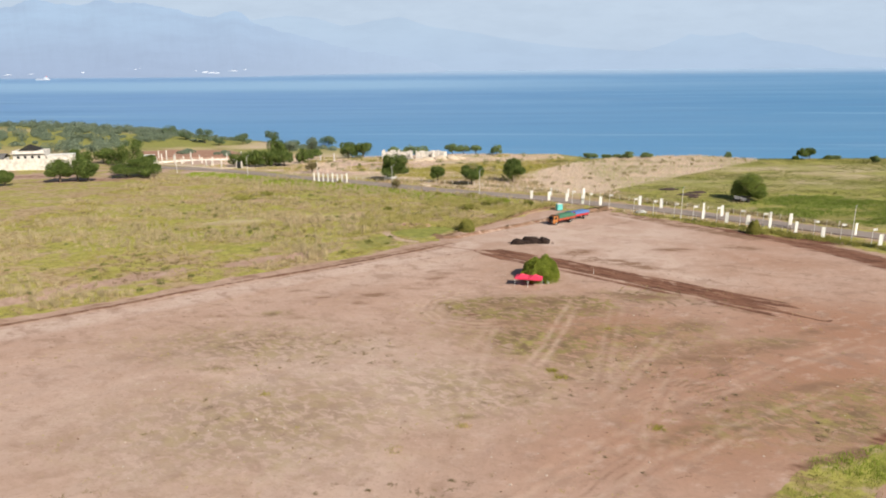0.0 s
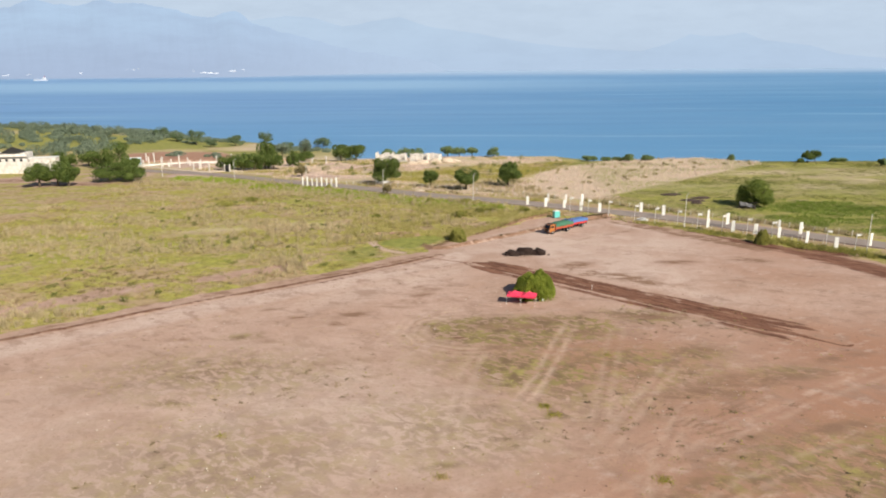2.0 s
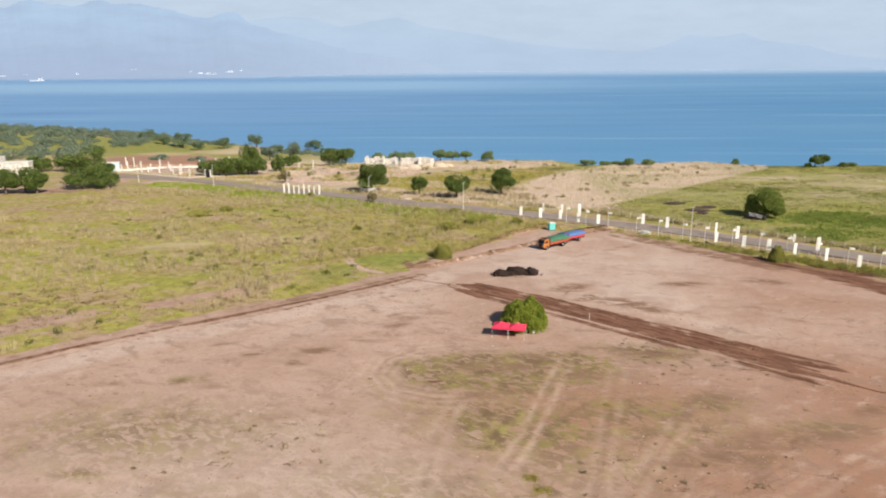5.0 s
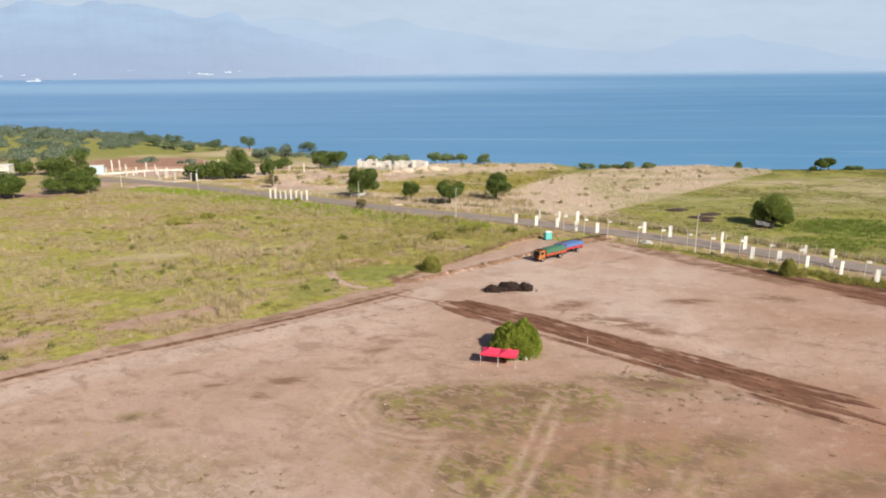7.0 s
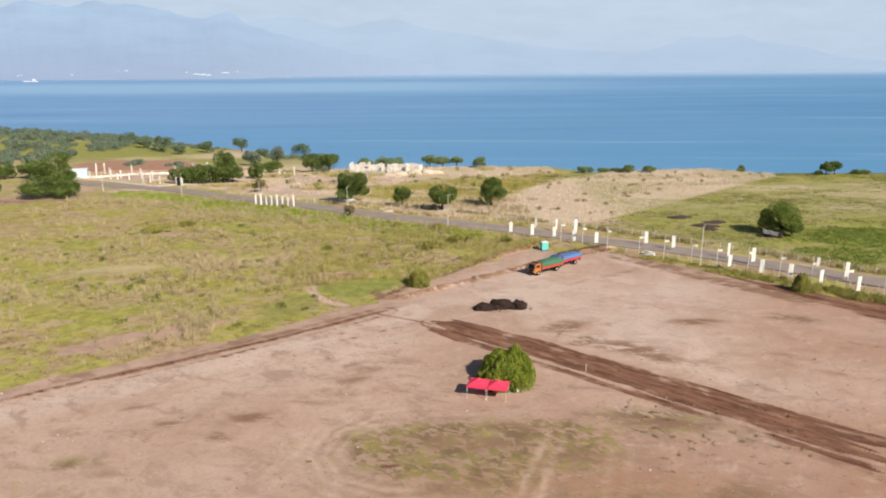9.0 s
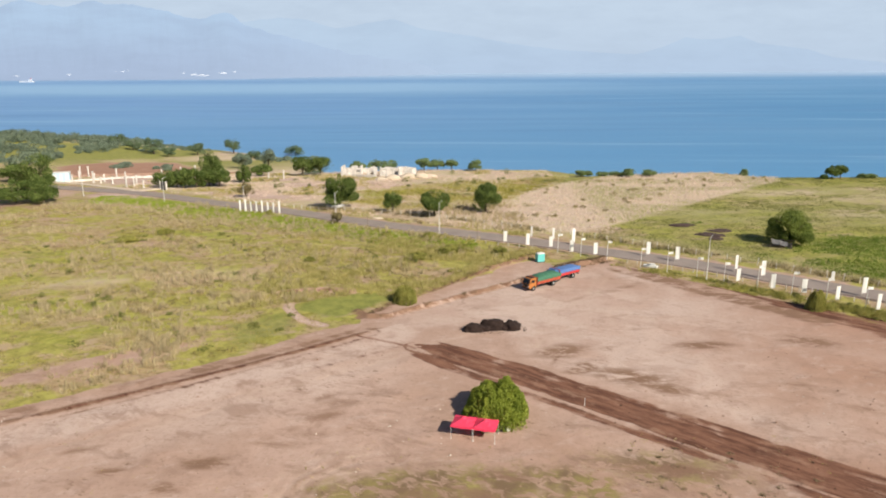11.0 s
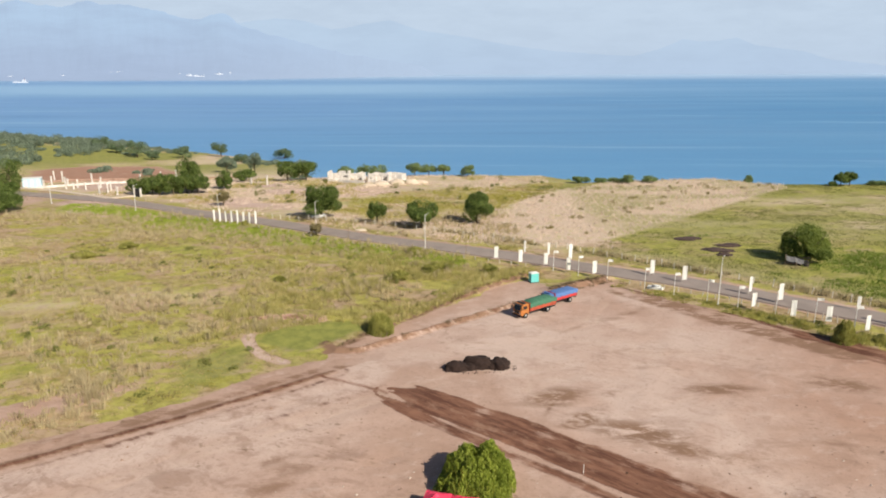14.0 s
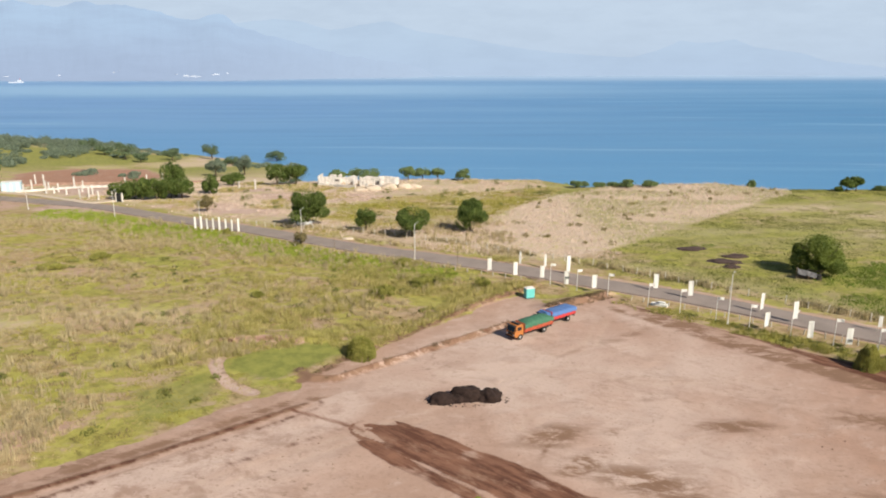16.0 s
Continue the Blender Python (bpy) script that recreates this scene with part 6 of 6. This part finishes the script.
root = base("concrete_block", 56.2, 190.6, "low white-painted concrete slab on the verge", "slab", turn=-30)
bm = bmesh.new()
box(bm, (0, 0, 0.22), (2.9, 1.0, 0.5), bevel=0.05)
part("slab", bm, M_WHITE, root)
bm = bmesh.new()
box(bm, (0.3, 0.2, 0.62), (1.3, 0.6, 0.32), bevel=0.04)
part("block", bm, M_WHITE, root)


def car(x, y, turn):
    """A small pick-up."""
    root = base("pickup", x, y, "small white pick-up parked by the roadside tree", "car", turn=turn)
    root.scale = (1.05, 1.1, 1.25)
    bm = bmesh.new()
    box(bm, (0, 0, 0.72), (4.3, 1.7, 0.62), bevel=0.12)
    part("body", bm, M_CARWHITE, root)
    bm = bmesh.new()
    box(bm, (-0.55, 0, 1.3), (1.8, 1.5, 0.66), bevel=0.18)
    cab_ = part("cab", bm, M_CARWHITE, root)
    bm = bmesh.new()
    box(bm, (-0.55, 0, 1.33), (1.5, 1.53, 0.36), bevel=0.05)
    part("side_window", bm, M_GLASS, cab_)
    bm = bmesh.new()
    box(bm, (-1.4, 0, 1.3), (0.16, 1.25, 0.38), bevel=0.04)
    part("windscreen", bm, M_GLASS, cab_)
    for wx in (-1.35, 1.35):
        for sy in (-0.78, 0.78):
            bm = bmesh.new()
            rod(bm, (wx, sy - 0.1, 0.33), (wx, sy + 0.1, 0.33), 0.33, seg=18)
            w_ = part("wheel", bm, M_RUBBER, root)
            bm = bmesh.new()
            rod(bm, (wx, sy * 1.13, 0.33), (wx, sy * 1.15, 0.33), 0.18, seg=12)
            part("rim", bm, M_GREYMETAL, w_)
    return root


car(-23.6, 265.6, 25)

# small hut under the field tree
M_HUTSHEET = plain("pale_grey_tarpaulin", (0.17, 0.165, 0.17), 0.7, var=0.3, scale=1.5)
root = base("field_hut", 92.4, 208.2, "low makeshift hut with sagging grey tarpaulin roofs under the tree", "hut", turn=-26)
for sx in (-2.2, 0.0, 2.2):
    for sy, ph in ((-1.3, 1.1), (1.3, 1.9)):
        bm = bmesh.new()
        rod(bm, (sx, sy, -0.2), (sx + 0.05, sy, ph), 0.07, 0.055, 6)
        part("post", bm, M_WOOD, root)


def sagging_sheet(w, d, drop, seed, lift):
    """A tarpaulin slung over rails: sagging between them, with thickness and a ragged hem."""
    bm = bmesh.new()
    nu, nv = 10, 6
    layers = []
    for dz in (0.0, -0.03):
        g = [[bm.verts.new((-w / 2 + w * a_ / nu, -d / 2 + d * b_ / nv + 0.06 * math.sin(3 * a_ + seed),
                            lift + drop * (b_ / nv - 0.5) - 0.14 * math.sin(math.pi * ((a_ / nu * 2) % 1.0)) + 0.05 * math.sin(a_ * 2.7 + b_ + seed) + dz)) for b_ in range(nv + 1)] for a_ in range(nu + 1)]
        layers.append(g)
        for a_ in range(nu):
            for b_ in range(nv):
                q = (g[a_][b_], g[a_ + 1][b_], g[a_ + 1][b_ + 1], g[a_][b_ + 1])
                bm.faces.new(q if dz == 0.0 else q[::-1])
    return bm


r_ = part("roof_sheet", sagging_sheet(3.6, 1.6, 0.75, 1.0, 0.0), M_HUTSHEET, root, "pale grey sagging tarpaulin")
r_.matrix_basis = pose(-0.3, -0.6, 1.45, 0, 9, 8)
r_ = part("roof_sheet", sagging_sheet(4.2, 1.6, -0.7, 2.4, 0.0), M_ROOF, root, "dark grey roof sheet")
r_.matrix_basis = pose(0.7, 0.75, 1.75, 0, -7, -10)
bm = bmesh.new()
box(bm, (-0.4, 0.1, 0.45), (3.2, 2.0, 0.1), bevel=0.02)
part("platform", bm, M_WOOD, root)
bm = bmesh.new()
box(bm, (1.9, 0.2, 0.55), (0.9, 1.5, 1.2), 12, bevel=0.05)
part("screen", bm, M_CHASSIS, root)


def burnt(x, y, rx, ry, turn, seed, label):
    bm = bmesh.new()
    bmesh.ops.create_icosphere(bm, subdivisions=3, radius=1)
    for v in bm.verts:
        k = 1 + 0.35 * noise.fractal(v.co * 1.6 + Vector((seed, 0, 0)), 1, 2, 3)
        v.co = (v.co.x * rx * k, v.co.y * ry * k, 0.45 * v.co.z * k if v.co.z > 0 else -0.1)
    ob = part("burnt_straw_patch", bm, M_ASH)
    ob.matrix_basis = pose(x, y, float(broad(x, y)), 0, 0, turn)
    tagged(ob, label, "straw heap", "burnt straw heaps")


burnt(78.0, 235.0, 3.8, 2.0, 8, 1, "thin streak of burnt straw in the green field")
burnt(81.0, 222.0, 3.6, 2.6, -10, 2, "low heap of burnt dark brown straw")
burnt(85.5, 227.0, 3.4, 2.0, 15, 3, "low heap of scorched dark straw")
burnt(80.5, 217.5, 1.9, 1.5, 0, 4, "small heap of burnt dark brown straw")


# ------------------------------------------------------------ compound and coast
def wall(name, pts, h, t, mat, label, category="wall", kind="structure"):
    root = tagged(new(name), label, category, kind=kind)
    for (ax, ay), (bx, by) in zip(pts, pts[1:]):
        n = max(1, int(math.hypot(bx - ax, by - ay) / 4))
        for k in range(n):
            x0, y0, x1, y1 = ax + (bx - ax) * k / n, ay + (by - ay) * k / n, ax + (bx - ax) * (k + 1) / n, ay + (by - ay) * (k + 1) / n
            z = float(broad((x0 + x1) / 2, (y0 + y1) / 2))
            bm = bmesh.new()
            ang = math.degrees(math.atan2(y1 - y0, x1 - x0))
            box(bm, ((x0 + x1) / 2, (y0 + y1) / 2, z + h / 2 - 0.3), (math.hypot(x1 - x0, y1 - y0) - 0.03, t, h + 0.6), ang, bevel=0.03)
            part("wall_panel", bm, mat, root)
    return root


wall("wall_compound", [(-153, 337), (-122, 361)], 0.9, 0.35, M_WALL, "low whitewashed wall round a bare compound", "low wall")
wall("kerb_compound", [(-168, 340), (-143.5, 331), (-109.5, 309), (-102.5, 314), (-95, 318)], 0.4, 2.4, M_SAND, "pale raised kerb and drain before the compound", "kerb")


def pillar(x, y, h, tilt, i):
    root = base("pillar", x, y, "white unfinished pillar post in the compound", "pillar", "compound pillars", turn=20 * i)
    bm = bmesh.new()
    box(bm, (0, 0, h / 2 - 0.2), (0.5, 0.5, h + 0.4), bevel=0.05)
    part("shaft", bm, M_WALL, root)
    bm = bmesh.new()
    box(bm, (0, 0, h - 0.1), (0.72, 0.72, 0.22), bevel=0.04)
    part("cap", bm, M_WALL, root)
    bm = bmesh.new()
    box(bm, (0, 0, 0.12), (0.75, 0.75, 0.3), bevel=0.03)
    part("plinth", bm, M_WALL, root)


for i, (x, y, h) in enumerate([(-151, 339, 3.2), (-150, 343, 4.4), (-160, 362, 4.4), (-154, 358, 4.8), (-140, 335.6, 5.0), (-136.5, 335, 2.6), (-137, 339, 3.4), (-130, 332, 3.0), (-140, 356, 4.2), (-118.8, 321, 3.6), (-117.5, 325, 3.4), (-118.8, 330, 4.0), (-110.4, 318, 3.2), (-104, 318, 3.9), (-126, 372, 3.0), (-122, 385, 3.4), (-115, 386, 4.2), (-145, 346, 3), (-128, 340, 2.8), (-133, 350, 3.2), (-62, 352, 4.2), (-70, 356, 3)]):
    pillar(x, y, h, 0, i)
# red-brown turned ground inside the compound: furrow ridges
rng = np.random.RandomState(3)
fv, ff = [], []
for k in range(24):
    ax, ay = -168 + k * 2.4, 352 + k * 1.2
    for j in range(9):
        u = j / 8
        px, py = ax + u * 30, ay + u * 20
        z = float(broad(px, py))
        o = len(fv)
        fv += [(px - 0.8, py + 1.1, z - 0.4), (px, py, z + 0.65 + 0.2 * rng.rand()), (px + 0.8, py - 1.1, z - 0.4)]
        if j:
            ff += [(o - 3, o, o + 1, o - 2), (o - 2, o + 1, o + 2, o - 1)]
tagged(new("furrows", mesh_np("furrows", fv, ff, M_REDSOIL)), "red-brown ploughed furrows behind the low wall", "furrows", kind="stuff")

root = base("site_cabin", -156.5, 340.5, "white and pale blue site cabin beside the compound", "cabin", turn=22)
M_PALEBLUE = plain("pale_blue_sheet", (0.50, 0.66, 0.76), 0.6, var=0.1)
bm = bmesh.new()
box(bm, (0, 0, 2.0), (7.0, 3.0, 4.0), bevel=0.06)
part("body", bm, M_PALEBLUE, root)
for q in (-2.3, 0.0, 2.3):
    bm = bmesh.new()
    box(bm, (q, -1.54, 1.9), (0.9, 0.1, 3.0), bevel=0.02)
    part("panel", bm, M_WHITE, root)
bm = bmesh.new()
box(bm, (0, 0, 4.08), (7.3, 3.3, 0.18), bevel=0.04)
part("roof", bm, M_WHITE, root)
root = base("gate_box", -100.0, 312.6, "dark steel gate leaf between white posts", "gate", turn=-20)
bm = bmesh.new()
box(bm, (0, 0, 1.6), (2.2, 0.5, 3.2), bevel=0.04)
part("leaf", bm, M_DARK, root)
for sx in (-1.35, 1.35):
    bm = bmesh.new()
    box(bm, (sx, 0, 1.6), (0.45, 0.6, 3.6), bevel=0.04)
    part("gatepost", bm, M_WALL, root)

# long white wall and house at the far side of the meadow
wall("wall_long", [(-246, 300), (-208, 307.5), (-189, 311)], 5.2, 0.4, M_WALL, "long white boundary wall of a walled estate")
root = base("house", -203.5, 320.5, "white two-storey house with a dark peaked roof", "house", turn=12)
bm = bmesh.new()
box(bm, (0, 0, 4.2), (14, 8, 9.0), bevel=0.05)
part("wall", bm, M_WALL, root)
for fl in (2.0, 5.6):
    for q in (-4.6, -1.6, 1.6, 4.6):
        bm = bmesh.new()
        box(bm, (q, -4.02, fl), (1.3, 0.12, 1.5), bevel=0.02)
        wdw = part("window", bm, M_WALL, root)
        bm = bmesh.new()
        box(bm, (q, -4.09, fl), (1.05, 0.05, 1.25))
        part("pane", bm, M_GLASS, wdw)
bm = bmesh.new()
box(bm, (0, -4.4, 7.4), (15, 1.6, 0.4), bevel=0.05)
part("balcony", bm, M_WALL, root)
bm = bmesh.new()
bmesh.ops.create_cone(bm, cap_ends=True, segments=4, radius1=6.2, radius2=0.5, depth=2.6, matrix=Matrix.Translation((0, 0, 10.0)) @ Matrix.Rotation(radians(45), 4, "Z"))
part("roof", bm, M_CHASSIS, root, "dark peaked roof")
root = base("outbuilding", -189.6, 321.5, "plain white outbuilding beside the house", "house", turn=15)
bm = bmesh.new()
box(bm, (0, 0, 2.9), (11, 6, 6.6), bevel=0.05)
part("wall", bm, M_WALL, root)
bm = bmesh.new()
box(bm, (0, 0, 6.3), (11.5, 6.5, 0.3), bevel=0.04)
part("roof", bm, M_WHITE, root)
root = base("open_shed", -226.0, 325.0, "open shed with a grey pitched roof behind the wall", "shed", turn=10)
for s_ in (-1, 1):
    bm = bmesh.new()
    box(bm, (0, 0, 0), (13, 5.0, 0.12))
    r_ = part("roof_sheet", bm, M_ROOF, root)
    r_.matrix_basis = pose(0, s_ * 2.3, 5.4, -s_ * 24, 0, 0)
bm = bmesh.new()
box(bm, (0, 0, 2.1), (11.5, 7.5, 4.6), bevel=0.04)
part("wall", bm, M_WALL, root)

# white unfinished walls and spoil at the coast
def ruin(x, y, turn, w, label, seed):
    """A roofless shell: columns and broken lintels in front, solid side walls, a holed back wall."""
    rng_ = np.random.RandomState(seed)
    root = base("unfinished_building", x, y, label, "building", "coastal building shells", turn)
    n, d = int(w / 2.6), 6.5
    for k in range(n + 1):
        bm = bmesh.new()
        hh = rng_.uniform(3.4, 5.2)
        box(bm, (-w / 2 + k * w / n, -d / 2, hh / 2 - 0.4), (0.75, 0.75, hh + 0.8), bevel=0.06)
        part("column", bm, M_WALL, root)
        if k < n:
            px = -w / 2 + (k + 0.5) * w / n
            if rng_.rand() < 0.7:
                bm = bmesh.new()
                box(bm, (px, -d / 2 + 0.02, 3.3), (w / n - 0.8, 0.5, 0.9), bevel=0.05)
                part("lintel", bm, M_WALL, root)
            if rng_.rand() < 0.55:
                bm = bmesh.new()
                h2 = rng_.uniform(0.8, 2.0)
                box(bm, (px, -d / 2 + 0.05, h2 / 2 - 0.4), (w / n - 0.8, 0.3, h2 + 0.8), bevel=0.04)
                part("infill", bm, M_WALL, root)
            bm = bmesh.new()
            h3 = rng_.uniform(2.6, 5.0)
            box(bm, (px, d / 2, h3 / 2 - 0.4), (w / n - 0.03, 0.35, h3 + 0.8), bevel=0.04)
            part("back_wall", bm, M_WALL, root)
    for sx in (-1, 0.1, 1):
        bm = bmesh.new()
        h4 = rng_.uniform(3.2, 4.6)
        box(bm, (sx * (w / 2 - 0.02), 0.2, h4 / 2 - 0.4), (0.35, d - 1.2, h4 + 0.8), bevel=0.04)
        part("side_wall", bm, M_WALL, root)


ruin(-29.5, 366.5, -6, 15.5, "white roofless building shell near the coast", 1)
ruin(-10.5, 358.5, -14, 15, "white unfinished building on the coastal brow", 2)
wall("wall_coast", [(-32, 358.5), (-20, 352)], 1.2, 0.5, M_WALL, "broken low white wall before the shells")


def spoil(x, y, rx, ry, h, seed):
    bm = bmesh.new()
    bmesh.ops.create_icosphere(bm, subdivisions=3, radius=1)
    for v in bm.verts:
        k = 1 + 0.3 * noise.fractal(v.co * 1.4 + Vector((seed, 2, 0)), 1, 2, 3)
        v.co = (v.co.x * rx * k, v.co.y * ry * k, h * v.co.z * k if v.co.z > 0 else -0.2)
    ob = part("sand_mound", bm, M_SAND, smooth=True)
    ob.location = (x, y, float(broad(x, y)))
    tagged(ob, "pale sandy spoil heap by the building shells", "sand mound", "sand mounds")


for i, (x, y, rx, ry, h) in enumerate([(-12, 345, 3.6, 1.8, 2.0), (-5.5, 347, 3.4, 1.8, 2.4), (0.5, 349, 3.2, 1.8, 2.2), (4.5, 351, 2.8, 1.5, 1.6), (-17, 343, 3, 1.4, 1.2), (-8.3, 247.5, 1.6, 1.0, 0.6)]):
    spoil(x, y, rx, ry, h, i)


# ------------------------------------------------------------ on and across the water
def far_block(bearing, depth, high, w, h, seed):
    root = new("far_building")
    f = (depth - 3280) / 1200
    root.location = (bearing * depth, depth, 14 + (high * 4480 - 14) * max(f, 0) ** 1.6 - 9)
    tagged(root, "white building on the far hazy shore", "building", "far shore buildings")
    bm = bmesh.new()
    box(bm, (0, 0, h / 2 + 3), (w, 14, h + 6), bevel=0.6)
    part("wall", bm, M_HAZEWHITE, root)
    bm = bmesh.new()
    box(bm, (w * 0.1, 0, h + 7), (w * 0.6, 12, 3), bevel=0.5)
    part("roof", bm, M_HAZEWHITE, root)


for i, (b, d, high, w, h) in enumerate([(-0.478, 3560, 0.105, 36, 2.5), (-0.466, 3560, 0.105, 14, 4), (-0.459, 3570, 0.104, 10, 5), (-0.378, 3540, 0.088, 12, 5), (-0.364, 3520, 0.087, 28, 3.5), (-0.354, 3500, 0.086, 30, 4.5), (-0.345, 3490, 0.085, 28, 4.0), (-0.337, 3520, 0.086, 22, 3.0), (-0.322, 3530, 0.093, 40, 5), (-0.305, 3560, 0.092, 12, 4),
                                        (-0.62, 3470, 0.105, 30, 4), (-0.655, 3460, 0.10, 34, 4), (-0.545, 3500, 0.102, 12, 4)]):
    far_block(b, d, high, w, h, i)
root = new("cargo_ship")
root.location = (-0.605 * 3000, 3000, float(sea_level(3000)))
tagged(root, "small pale cargo ship on the strait", "ship")
bm = bmesh.new()
box(bm, (0, 0, 2), (62, 9, 6), bevel=1.5)
part("hull", bm, M_HAZEWHITE, root)
bm = bmesh.new()
box(bm, (16, 0, 9), (14, 7, 9), bevel=0.8)
part("superstructure", bm, M_HAZEWHITE, root)
bm = bmesh.new()
rod(bm, (18, 0, 13), (18, 0, 18), 1.2)
part("funnel", bm, M_REDPAINT, root)
